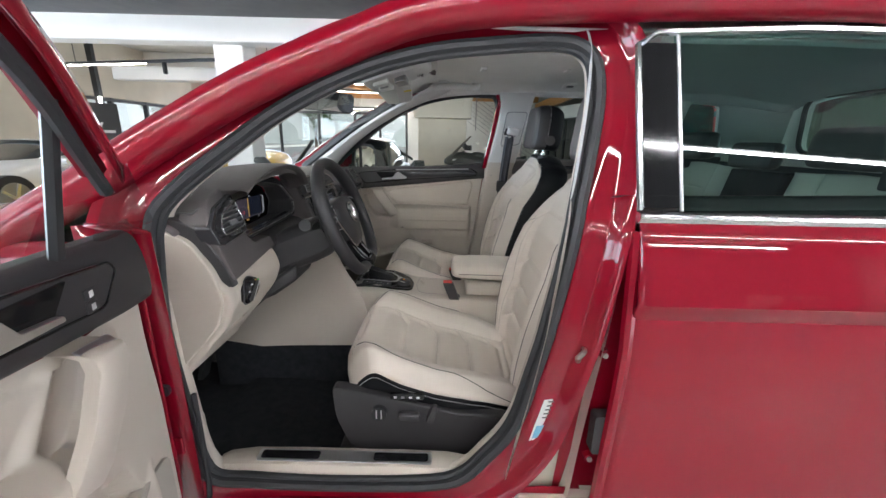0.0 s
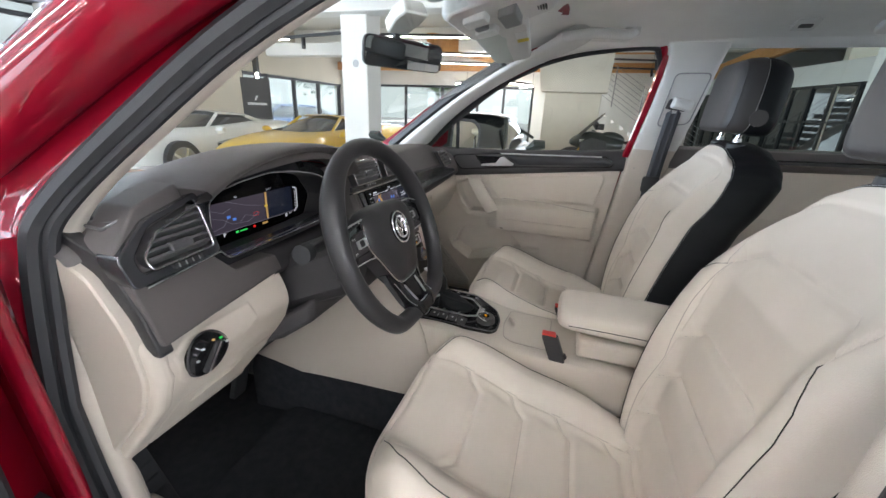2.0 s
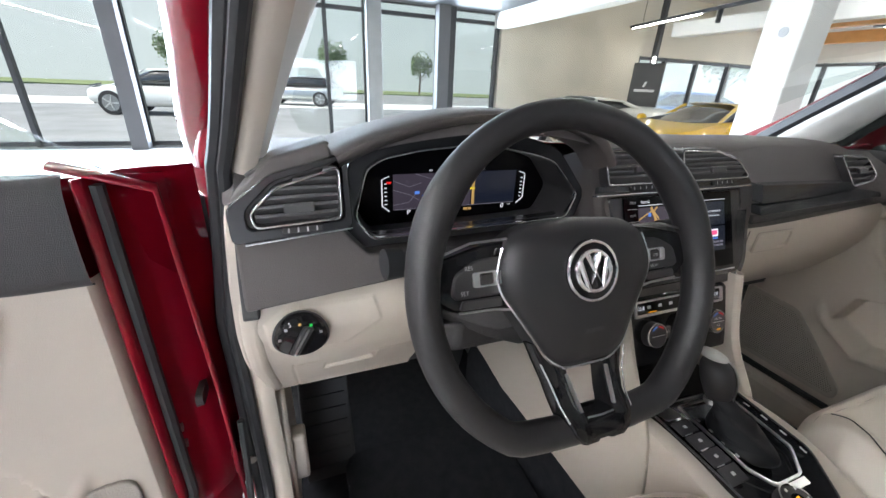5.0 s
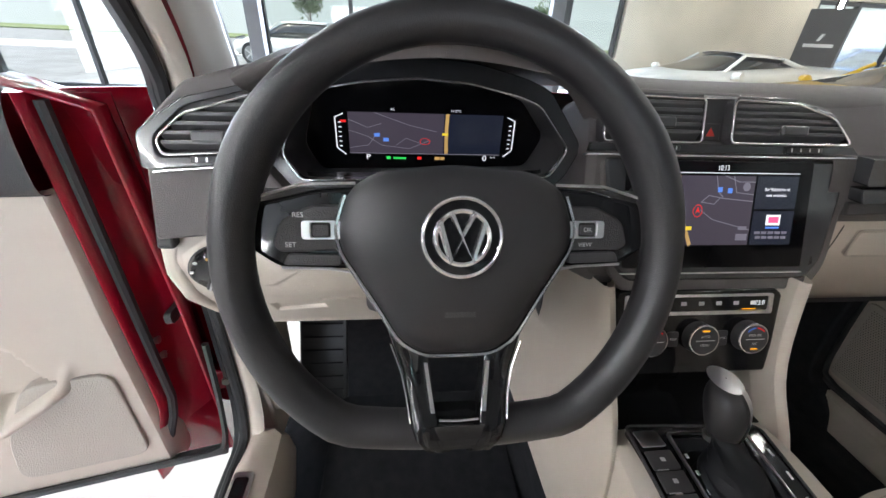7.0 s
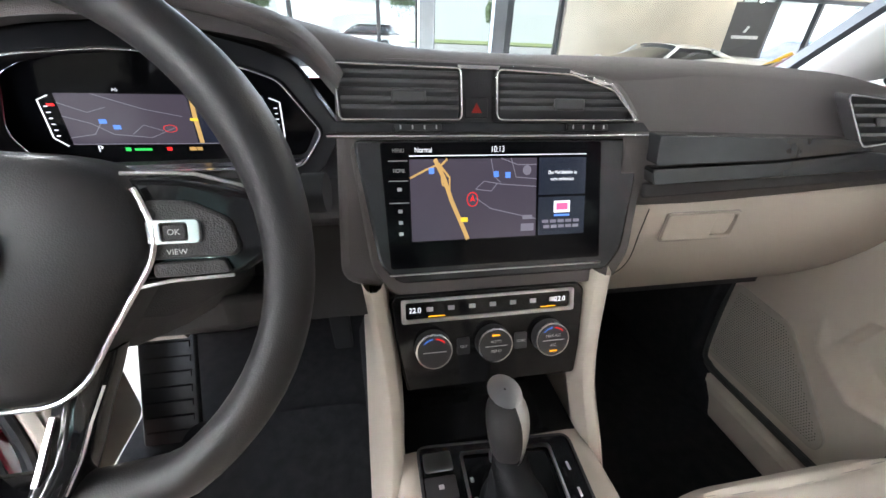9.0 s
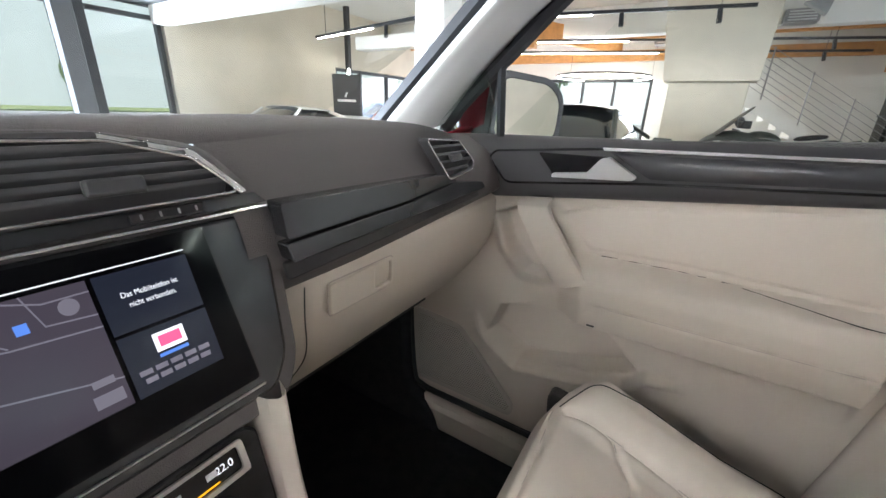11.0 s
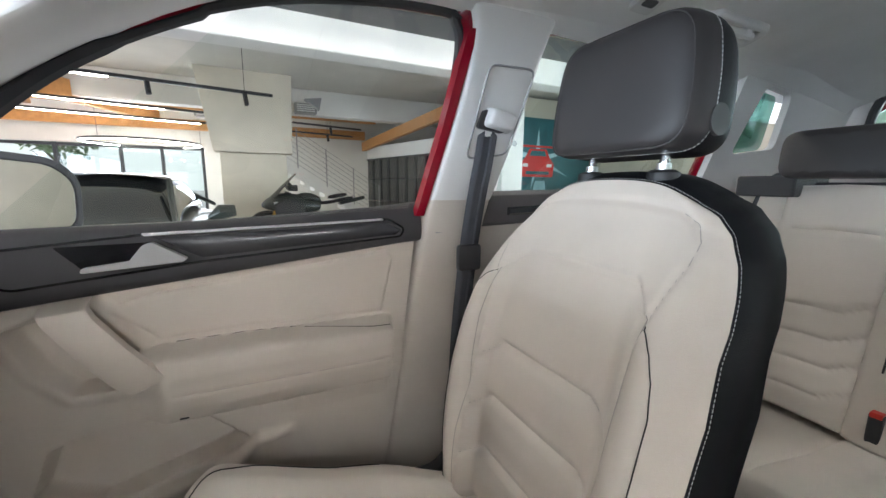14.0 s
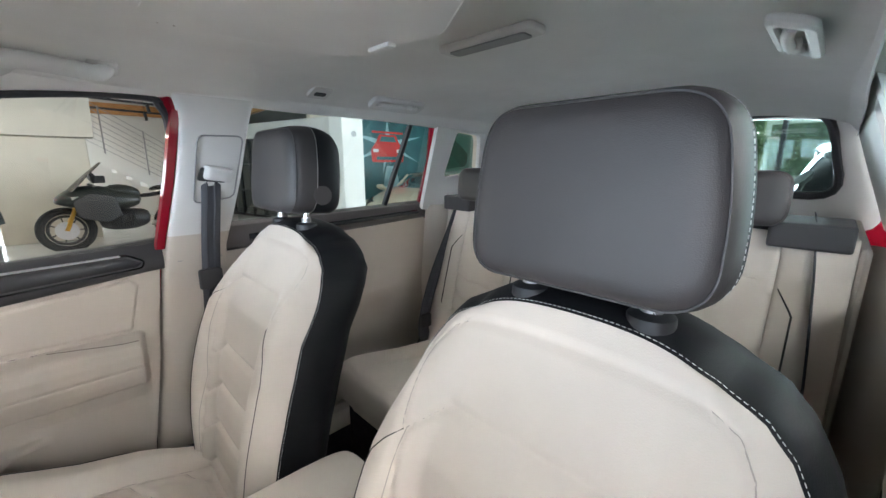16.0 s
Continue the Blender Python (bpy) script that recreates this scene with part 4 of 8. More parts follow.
for k in range(5):
    part("print_bar", slab([(-.018, .0 + .011 * k), (.016, .004 + .011 * k), (.016, .008 + .011 * k), (-.018, .004 + .011 * k)], lambda u, v, d: (.532 + u + .22 * v, -(side(.70 + v) - .036) - d, .70 + v), .002, .0024), M["ink"], lab, smooth=False)
for z in (.875, .60):
    bu = part("door_buffer", rod([(.632, -.758, z), (.632, -.772, z)], .012, 12), M["red"], car)
    part("buffer_bolt", rod([(.632, -.772, z), (.632, -.777, z)], .006, 8), M["steel"], bu)
part("wiring_gaiter", slab(rounded(rect(-.03, .02, -.05, .05), .008), lambda u, v, d: (.655 + u, -.76 - d, .68 + v), 0, .03), M["dark"], car)

# sill with scuff plate
part("sill", loft([[(x, -.735, .44), (x, -.733, .49), (x, -.726, .514), (x, -.70, .520), (x, -.655, .512), (x, -.625, .46), (x, -.625, .36), (x, -.735, .36)] for x in (-.34, -.1, .2, .42)]), M["beige"], car, "pale sill trim", subsurf=1)
sc = part("scuff_plate", slab(rounded(rect(-.19, .26, -.718, -.682), .008), lambda u, v, d: (u, v, .512 + d), .004, .0085), M["satin"], car, "metal scuff plate")
part("scuff_insert", slab(rounded(rect(-.18, -.03, -.713, -.688), .006), lambda u, v, d: (u, v, .513 + d), .006, .0095), M["piano"], sc)
part("scuff_insert", slab(rounded(rect(.11, .25, -.713, -.688), .006), lambda u, v, d: (u, v, .513 + d), .006, .0095), M["piano"], sc)

# ---- interior lining ----
def liner_z(x, y):
    a = abs(y) / .585
    return 1.605 - .055 * a ** 5 - .09 * step(.30, -.08, x) ** 1.5 - .05 * step(1.55, 2.1, x)


part("headliner", grid([[(x, y, liner_z(x, y)) for y in np.linspace(-.59, .59, 29)] for x in np.linspace(0.02, 2.08, 42)]), M["liner"], car, "pale cloth headliner", solid=.008)
# sliding roof blind, its frame and the front header
bl = part("roof_blind", slab(rounded([(.24, .135), (.44, .11), (.71, .058), (.725, -.14), (.655, -.25), (.24, -.32)], .018), lambda u, v, d: (u, v, liner_z(max(u, .3), 0) + d - .008 * step(.5, .72, u)), -.036, -.002), M["liner"], car, "pale roof blind", bevel=.004)
part("blind_seam", rod([(.24, .139, 1.580), (.44, .114, 1.580), (.71, .062, 1.578)], .0016, 6), M["seam"], car, "thin shadow joint")
for q in (0, .018):
    part("blind_joint", rod([(.447 + q, .106, 1.5688), (.447 + q, -.28, 1.5688)], .0014, 6), M["seam"], car, "thin joint across the blind")
part("blind_grip", slab(rounded(rect(.690, .704, -.062, -.010), .003), lambda u, v, d: (u, v, 1.562 + d), -.006, .004), M["label_white"], bl, "white grip tab", bevel=.002)
part("blind_grip", slab(rounded(rect(.395, .418, -.03, .03), .006), lambda u, v, d: (u, v, 1.568 + d), -.010, .004), M["label_white"], bl, "white grip", bevel=.003)
lp = part("rear_lamp", slab(rounded(rect(.855, .905, -.19, .01), .012), lambda u, v, d: (u, v, liner_z(u, 0) + d), -.016, -.004), M["pale"], car, "slim roof lamp", bevel=.004)
part("lamp_lens", slab(rounded(rect(.866, .895, -.17, -.01), .008), lambda u, v, d: (u, v, liner_z(u, 0) + d), -.0185, -.012), M["grey_metal"], lp, "dark lens")
# overhead console and sun visors
oc = part("overhead_console", slab(rounded([(-.02, -.13), (.20, -.11), (.22, 0), (.20, .11), (-.02, .13)], .03), lambda u, v, d: (u, v, liner_z(max(u, .02), 0) - .002 + d), -.045, 0), M["pale"], car, "pale roof console", bevel=.012)
for k, (u0, u1, v0, v1) in enumerate(((.02, .07, -.09, -.03), (.02, .07, .03, .09), (.09, .13, -.06, .06), (.03, .06, -.015, .015))):
    part("reading_lamp" if k < 2 else "console_switch", slab(rounded(rect(u0, u1, v0, v1), .008), lambda u, v, d: (u, v, liner_z(.05, 0) + d - .25 * (.05 - u)), -.056, -.03), M["label_white"] if k < 2 else M["grey_metal"], oc, bevel=.003)
part("grille_slots", boxes([(.165 + .006 * k, .168 + .006 * k, .02, .05, liner_z(.17, 0) - .051, liner_z(.17, 0) - .04) for k in range(4)]), M["dark"], oc, smooth=False)
for sgn in (-1, 1):
    vz = part("sun_visor", slab(rounded([(-.03, sgn * .15), (.13, sgn * .16), (.11, sgn * .50), (-.01, sgn * .50)], .025), lambda u, v, d: (u, v, 1.563 - .12 * abs(v) + .32 * u * .55 + d), -.028, -.010), M["pale"], car, "folded pale sun visor", bevel=.007)
    if sgn > 0:
        part("warning_label", slab(rect(.088, .120, .278, .305), lambda u, v, d: (u, v, 1.563 - .12 * v + .32 * u * .55 + d), -.0295, -.0285), M["yellow"], vz, "yellow and white warning label", smooth=False)
        part("label_text", slab(rect(.088, .120, .222, .276), lambda u, v, d: (u, v, 1.563 - .12 * v + .32 * u * .55 + d), -.0295, -.0285), M["label_white"], vz, "white printed label", smooth=False)
        part("visor_clip", rod([(.02, .17, 1.528), (.02, .21, 1.523)], .006, 8), M["pale"], vz)

for sgn in (-1, 1):
    # front pillar trim
    st3 = [((-.50, .685, 1.145), (-.26, .712, 1.165)), ((-.31, .635, 1.28), (-.15, .672, 1.29)), ((-.15, .58, 1.385), (-.0, .628, 1.40)), ((.03, .515, 1.48), (.13, .588, 1.478)), ((.16, .47, 1.535), (.26, .56, 1.525))]
    if sgn > 0:
        st3 = [(p, q) for (p, _), q in zip(st3, ((-.345, .712, 1.165), (-.225, .672, 1.288), (-.055, .628, 1.398), (.105, .588, 1.478), (.255, .56, 1.525)))] + [((.28, .43, 1.612), (.37, .57, 1.600))]
    if sgn < 0:
        st3 = [(p, q) for (p, _), q in zip(st3, ((-.305, .712, 1.165), (-.20, .672, 1.285), (-.08, .630, 1.372), (.065, .590, 1.448), (.21, .56, 1.492)))]
    rows = []
    for (a, b, c), (d, e, f) in st3:
        m = ((a + d) / 2 - .005, (b + e) / 2 - .022, (c + f) / 2 - .008)
        rows.append([(a, sgn * b, c), ((a + m[0]) / 2, sgn * ((b + m[1]) / 2 - .014), (c + m[2]) / 2 - .004), (m[0], sgn * m[1], m[2]), ((d + m[0]) / 2, sgn * ((e + m[1]) / 2 - .012), (f + m[2]) / 2 - .004), (d, sgn * e, f), (d + (.01 if sgn > 0 else -.012), sgn * (e + (.03 if sgn > 0 else .004)), f + .01)])
    part("front_pillar_trim", grid(rows), M["pale"], car, "pale front pillar trim", subsurf=2)
    part("pillar_outer", rod([(a - .02, sgn * (b + .035), c + .0) for (a, b, c), _ in st3[:4]], .03, 8), M["black_metal"], car, "dark outer pillar")
    # upper side rail between windows and headliner
    rail = [(-.02, .605, 1.447), (.06, .60, 1.492), (.16, .592, 1.53), (.28, .583, 1.555), (.45, .575, 1.569), (.60, .568, 1.572), (.80, .568, 1.565), (1.1, .567, 1.566), (1.42, .568, 1.558), (1.7, .575, 1.54), (2.0, .575, 1.50)]
    cr = curve(rail, 4)
    part("side_rail_trim", grid([[(p.x, sgn * (p.y + (.022 if sgn > 0 else -.012)), p.z - .03), (p.x, sgn * (p.y - .004), p.z - .022), (p.x, sgn * (p.y - .02), p.z), (p.x, sgn * (p.y - .045), p.z + .022), (p.x, sgn * (p.y - .075), p.z + .034)] for p in cr]), M["liner"], car, "padded headliner edge", subsurf=1)
    # centre pillar trim
    rows = []
    for z, x0, x1 in ((.45, .40, .60), (.62, .425, .60), (.85, .462, .62), (1.05, .49, .645), (1.2, .508, .67), (1.35, .535, .70), (1.45, .548, .71), (1.52, .55, .72), (1.55, .54, .73)):
        yb = side(z) - .052
        x0 += .03 if sgn < 0 else 0
        rows.append([(x0, sgn * (yb + .03), z), (x0 + .002, sgn * (yb - .002), z), (x0 + .010, sgn * (yb - .011), z), (x0 + .03, sgn * (yb - .014), z), ((x0 + x1) / 2, sgn * (yb - .016), z), (x1 - .03, sgn * (yb - .014), z), (x1 - .010, sgn * (yb - .011), z), (x1 - .002, sgn * (yb - .002), z), (x1, sgn * (yb + .03), z)])
    part("centre_pillar_trim", grid(rows[4:]), M["pale"], car, "pale upper pillar trim", subsurf=2)
    part("lower_pillar_trim", grid([[(x, y + sgn * .004, z) for x, y, z in r] for r in rows[:5]]), M["beige"], car, "beige lower pillar trim", subsurf=2)
    # rear pillar with its small window
    qw = rounded([(1.50, 1.335), (1.72, 1.36), (1.665, 1.515), (1.515, 1.525)], .025)
    qo = rounded([(1.42, 1.20), (2.08, 1.20), (2.02, 1.56), (1.40, 1.56)], .02)
    part("rear_pillar_trim", frame_slab(qo, qw, lambda u, v, d: (u, sgn * (side(v) - .06 + d - .07 * max(0, u - 1.7)), v), 0, .02), M["pale"], car, "pale rear pillar trim")
    q = part("quarter_window", slab(qw, lambda u, v, d: (u, sgn * (side(v) - .02 + d - .05 * max(0, u - 1.7)), v), 0, .004), M["privacy"], car, "small tinted quarter window")
    q.visible_shadow = False
    # rear right window pane, frame and dark divider
    if sgn > 0:
        g = part("rear_window_pane", grid([[(x, side(z) - .02, z) for z in (1.22, 1.32, 1.44, 1.545)] for x in (.70, 1.0, 1.25, 1.43)]), M["rear_tint"], car, "tinted rear door window")
        g.visible_shadow = False
    part("window_divider", rod([(1.235, sgn * (side(1.24) - .03), 1.235), (1.29, sgn * (side(1.55) - .03), 1.555)], .012, 6), M["black_metal"], car, "black window divider")
    part("door_frame", rod([(1.45, sgn * (side(1.2) - .02), 1.22), (1.445, sgn * (side(1.4) - .02), 1.40), (1.415, sgn * (side(1.55) - .02), 1.55)], .022, 8), M["red"], car, "red painted door frame")
    # boot side trim
    part("boot_side_trim", box(1.5, 2.15, *sorted((sgn * .62, sgn * .60)), .4, 1.22), M["beige"], car, smooth=False, bevel=.02)
    rp = part("coat_hook", slab(rounded(rect(-.028, .028, -.026, .026), .008), lambda u, v, d: (.862 + u, sgn * (.470 + v), 1.584 - .35 * v - d), -.004, .010), M["pale"], car, "small pale coat hook plate", bevel=.002)
    part("hook_slot", slab(rounded(rect(-.016, .016, -.008, .008), .005), lambda u, v, d: (.862 + u, sgn * (.470 + v), 1.584 - .35 * v - d), .010, .0115), M["dark"], rp)


def grab_handle(x0, x1, y, z, sgn, r=.0135):
    """y, z: the middle of the bar; its two feet reach out and up to the lining."""
    pts = [(x0 - .004, y + .042, z + .018), (x0 + .002, y + .030, z + .004), (x0 + .018, y + .008, z - .004), (x0 + .05, y, z - .002), ((x0 + x1) / 2, y - .003, z + .001), (x1 - .05, y, z - .002), (x1 - .018, y + .008, z - .004), (x1 - .002, y + .030, z + .004), (x1 + .004, y + .042, z + .018)]
    g = part("grab_handle", rod(curve([(x, sgn * q, h) for x, q, h in pts], 6), r, 12, flat=.85), M["pale"], car, "pale folding grab handle")
    for x in (x0, x1):
        part("handle_base", slab(rounded(rect(-.024, .024, -.020, .020), .010), lambda u, v, d: (x + u, sgn * (y + .036 + v), z + .024 - d - .45 * v), 0, .016), M["pale"], g, bevel=.005)
    return g


grab_handle(.205, .420, .458, 1.560, 1, .0175)
for sgn in (1, -1):
    cup = part("handle_cup", frame_slab(rect(1.025, 1.225, .440, .500, .022, 5), rect(1.045, 1.205, .452, .482, .014, 5), lambda u, v, d: (u, sgn * v, liner_z(u, .45) - .006 - .35 * (v - .45) - d), -.004, .013), M["pale"], car, "pale rear handle surround", bevel=.005)
    part("folded_handle", rod(curve([(1.05, sgn * .470, 1.570), (1.09, sgn * .462, 1.566), (1.16, sgn * .462, 1.566), (1.20, sgn * .470, 1.570)], 5), .008, 10), M["pale"], cup)
    part("handle_spring", box(1.150, 1.172, *sorted((sgn * .452, sgn * .474)), 1.560, 1.578), M["label_white"], cup, "small white hook", smooth=False, bevel=.003)
# rear window and its surround
rw_o, rw_i = rounded(rect(-.66, .66, 1.18, 1.60), .06), rounded([(-.56, 1.29), (.56, 1.29), (.50, 1.555), (-.50, 1.555)], .07)
part("tailgate_trim", frame_slab(rw_o, rw_i, lambda u, v, d: (2.10 - .25 * (v - 1.3) + d, u, v), 0, .04), M["pale"], car, "pale tailgate trim")
part("tailgate_seal", rod([(2.095 - .25 * (v - 1.3), u, v) for u, v in rw_i], .012, 8, loop=True), M["rubber"], car)
g = part("rear_window", slab(rw_i, lambda u, v, d: (2.135 - .25 * (v - 1.3) + d, u, v), 0, .004), M["rear_tint"], car, "tinted rear window")
g.visible_shadow = False
part("parcel_shelf", box(1.56, 2.08, -.58, .58, 1.10, 1.125), M["dark"], car, "dark parcel shelf", smooth=False, bevel=.01)

# ---- dashboard ----
dash = thing("dashboard", "dark soft dashboard with pale lower half", "dashboard")
# upper pad: one profile (x, z) per station across the car
YS = [-.725, -.68, -.60, -.52, -.44, -.36, -.28, -.20, -.12, 0.0, .12, .20, .30, .45, .60, .68, .725]
PAD = {}
for y in YS:
    drv = y < -.1
    top = lin(y, [-.725, -.66, -.60, -.50, -.36, -.22, -.13, .0, .3, .6, .725], [1.125, 1.155, 1.185, 1.222, 1.238, 1.222, 1.192, 1.188, 1.19, 1.178, 1.155])
    lip = lin(y, [-.725, -.6, -.5, -.36, -.22, -.13, 0, .2, .725], [-.30, -.27, -.225, -.20, -.215, -.25, -.262, -.265, -.29])
    PAD[y] = [(-.84, 1.12), (-.70, lin(y, [-.725, 0, .725], [1.135, 1.15, 1.135])), (-.52, min(top, lin(y, [-.725, 0, .725], [1.145, 1.175, 1.155]))), (-.40, top - .012), ((lip - .40) / 2, top), (lip - .02, top - .004), (lip, top - .016), (lip + .004, top - .026)]
part("upper_pad", grid([[(x, y, z) for x, z in PAD[y]] for y in YS]), M["dash"], dash, "dark soft upper pad", subsurf=2)
# passenger face below the brow
rows = []
for y in (.165, .19, .22, .30, .40, .50, .58, .64, .69, .725):
    rows.append([(-.268 - .02 * max(0, y - .3), y, 1.170 - .06 * max(0, y - .45)), (-.252 - .02 * max(0, y - .3), y, 1.155 - .06 * max(0, y - .45)), (-.225, y, 1.125), (-.205, y, 1.10), (-.195, y, 1.06), (-.19, y, 1.035 + .05 * max(0, y - .3)), (-.20, y, 1.02 + .06 * max(0, y - .3))])
part("passenger_face", grid(rows), M["dash"], dash, subsurf=1)
part("driver_face", grid([[(-.262, y, 1.045), (-.235, y, 1.04), (-.215, y, 1.03), (-.205, y, 1.015), (-.215, y, 1.0), (-.26, y, .985)] for y in (-.47, -.40, -.30, -.20, -.14)]), M["dark"], dash, "dark lower band", subsurf=1)
part("end_cap", slab(rounded([(-.46, 1.165), (-.34, 1.150), (-.255, 1.118), (-.208, 1.04), (-.188, .985), (-.212, .985), (-.232, 1.035), (-.272, 1.088), (-.34, 1.125), (-.46, 1.135)], .008), lambda u, v, d: (u, d, v), -.709, -.690), M["dark"], dash, "dark end strip", bevel=.006)
KNEE_END = [(-.40, .728), (-.345, .736), (-.305, .784), (-.255, .842), (-.213, .892), (-.194, .945), (-.200, .985), (-.232, 1.012), (-.46, 1.012)]
part("lower_end", slab(KNEE_END, lambda u, v, d: (u, d, v), -.716, -.690), M["beige"], dash, "pale end of the knee panel", bevel=.010, segments=4)
part("side_flap", slab(rounded([(-.48, 1.128), (-.34, 1.124), (-.270, 1.092), (-.225, 1.02), (-.212, .95), (-.232, .892), (-.328, .785), (-.345, .745), (-.48, .742)], .018), lambda u, v, d: (u, d, v), -.7235, -.704), M["beige"], dash, "pale removable end panel", bevel=.003)
DEM = rounded([(-.318, -.684), (-.272, -.690), (-.262, -.668), (-.300, -.612), (-.335, -.606)], .008)


def dem3(u, v, d):
    return (u, v, 1.143 + .47 * (v + .684) + .10 * (u + .3) + d)


sv = part("side_demister", slab(DEM, dem3, -.02, .004), M["dark"], dash, "side window air outlet", bevel=.003)
part("outlet_frame", rod([dem3(u, v, .005) for u, v in DEM], .0022, 6, loop=True), M["slat"], sv)
for k in range(7):
    v0 = -.680 + .0105 * k
    part("outlet_slat", slab([(-.330 + .0 * k, v0), (-.268 - .0035 * k, v0), (-.268 - .0035 * k, v0 + .004), (-.330, v0 + .004)], dem3, .003, .0065), M["slat"], sv, smooth=False)


def vent(outline, face3, slats, name="air_vent", depth=.05, tab=None, label="air vent with dark slats and chrome frame"):
    """An air vent: dark well, slats across it and a polished frame."""

    def to3(u, v, d):
        return face3(u, v, .018 + d * .36)

    big = []
    n = len(outline)
    for i in range(n):
        a, b, c = Vector(outline[i - 1]), Vector(outline[i]), Vector(outline[(i + 1) % n])
        t = ((b - a).normalized() + (c - b).normalized()).normalized()
        big.append((b.x + t.y * .0026, b.y - t.x * .0026))
    if abs(sum(big[i - 1][0] * big[i][1] - big[i][0] * big[i - 1][1] for i in range(n))) < abs(sum(outline[i - 1][0] * outline[i][1] - outline[i][0] * outline[i - 1][1] for i in range(n))):
        big = [(2 * o[0] - b[0], 2 * o[1] - b[1]) for o, b in zip(outline, big)]
    v_ = part(name, slab(outline, to3, -depth, -depth + .004), M["piano"], dash, label, smooth=False)
    part("vent_wall", frame_slab(big, outline, to3, -depth, -.001), M["dark"], v_)
    part("chrome_frame", frame_slab(big, outline, to3, -.003, .004), M["chrome"], v_, "polished frame", bevel=.001)
    us, vs = [u for u, v in outline], [v for u, v in outline]
    for k in range(slats):
        z = min(vs) + (max(vs) - min(vs)) * (k + .6) / slats
        cut = []
        for i in range(n):
            (u0, v0), (u1, v1) = outline[i - 1], outline[i]
            if (v0 > z) != (v1 > z):
                cut.append(u0 + (u1 - u0) * (z - v0) / (v1 - v0))
        if len(cut) >= 2:
            a, b = min(cut) + .001, max(cut) - .001
            part("slat", slab([(a, z - .0021), (b, z - .0021), (b, z + .0021), (a, z + .0021)], lambda u, v, d: to3(u, v + (d + .02) * .30, d), -.040, .0), M["slat"], v_, bevel=.0012)
    if tab:
        u, v = tab
        part("tab", slab(rounded(rect(u - .018, u + .018, v - .006, v + .006), .003), to3, -.01, .012), M["slat"], v_, "finger tab", bevel=.003)
    return v_


# left vent: it stands on the face that looks to the driver
def left3(u, v, d):
    return (-.255 + .055 * (1.165 - v) / .09 * .62 + .02 * (u + .63) * -1 * 3 + d, u, v)


vent(rounded([(-.680, 1.100), (-.582, 1.103), (-.580, 1.160), (-.655, 1.140), (-.684, 1.115)], .006), left3, 6, tab=(-.63, 1.118))
part("vent_surround", frame_slab(rounded([(-.708, 1.080), (-.566, 1.087), (-.566, 1.177), (-.66, 1.156), (-.712, 1.12)], .008), rounded([(-.690, 1.094), (-.5755, 1.097), (-.5745, 1.168), (-.658, 1.147), (-.692, 1.116)], .008), left3, -.03, .010), M["trim"], dash, "gloss dark surround", bevel=.002)
part("vent_strip", slab([(-.694, 1.0785), (-.568, 1.0860), (-.568, 1.0878), (-.694, 1.0803)], left3, -.01, .0125), M["chrome"], dash, "polished strip", smooth=False)
vw = part("vent_wheel", slab(rounded(rect(-.652, -.605, 1.0895, 1.0965), .002), left3, .008, .017), M["dark"], dash, "ribbed thumbwheel", bevel=.001)
for k in range(4):
    part("rib", slab(rect(-.646 + .011 * k, -.644 + .011 * k, 1.0905, 1.0955), left3, .017, .0176), M["satin"], vw, smooth=False)
part("left_face", slab(rounded([(-.704, 1.000), (-.452, 1.014), (-.455, 1.043), (-.550, 1.049), (-.580, 1.083), (-.586, 1.192), (-.66, 1.172), (-.708, 1.125)], .006), left3, -.06, .002), M["dash"], dash, "dark soft face round the air vent", bevel=.006, segments=3)

# instrument hood, its dark tunnel, frame and screen
cl = [(-.559, 1.091), (-.538, 1.152), (-.512, 1.165), (-.46, 1.174), (-.39, 1.180), (-.325, 1.176), (-.262, 1.164), (-.232, 1.154), (-.190, 1.103), (-.214, 1.069), (-.30, 1.066), (-.538, 1.062)]
clr = rounded(cl, .009, 3)


def clus3(u, v, d):
    return (-.272 + (1.17 - v) * .30 + d, u, v)


scr = [(-.374 + (u + .374) * .95, 1.112 + (v - 1.112) * (.94 if v > 1.112 else 1.30)) for u, v in clr]
inst = part("instrument_frame", frame_slab([(-.374 + (u + .374) * 1.013, 1.115 + (v - 1.115) * 1.045) for u, v in clr], clr, clus3, -.004, .005), M["chrome"], dash, "thin polished frame", bevel=.001)
part("instrument_tunnel", grid([[clus3(u, v, -.002) for u, v in clr], [(-.325, u, v) for u, v in scr]], loop=True), M["dark"], inst, "black tunnel")
part("instrument_glass", slab(scr, lambda u, v, d: (-.327 + d, u, v), -.004, 0), M["screen"], inst, "black glass", smooth=False)
sur_o = [(-.374 + (u + .374) * 1.125, 1.115 + (v - 1.115) * 1.34 + .004) for u, v in cl]
sur_i = [(-.374 + (u + .374) * 1.010, 1.115 + (v - 1.115) * 1.03) for u, v in cl]
part("instrument_surround", frame_slab(rounded(sur_o, .012, 3), rounded(sur_i, .009, 3), clus3, -.03, -.003), M["trim"], dash, "gloss dark faceted surround", bevel=.002)
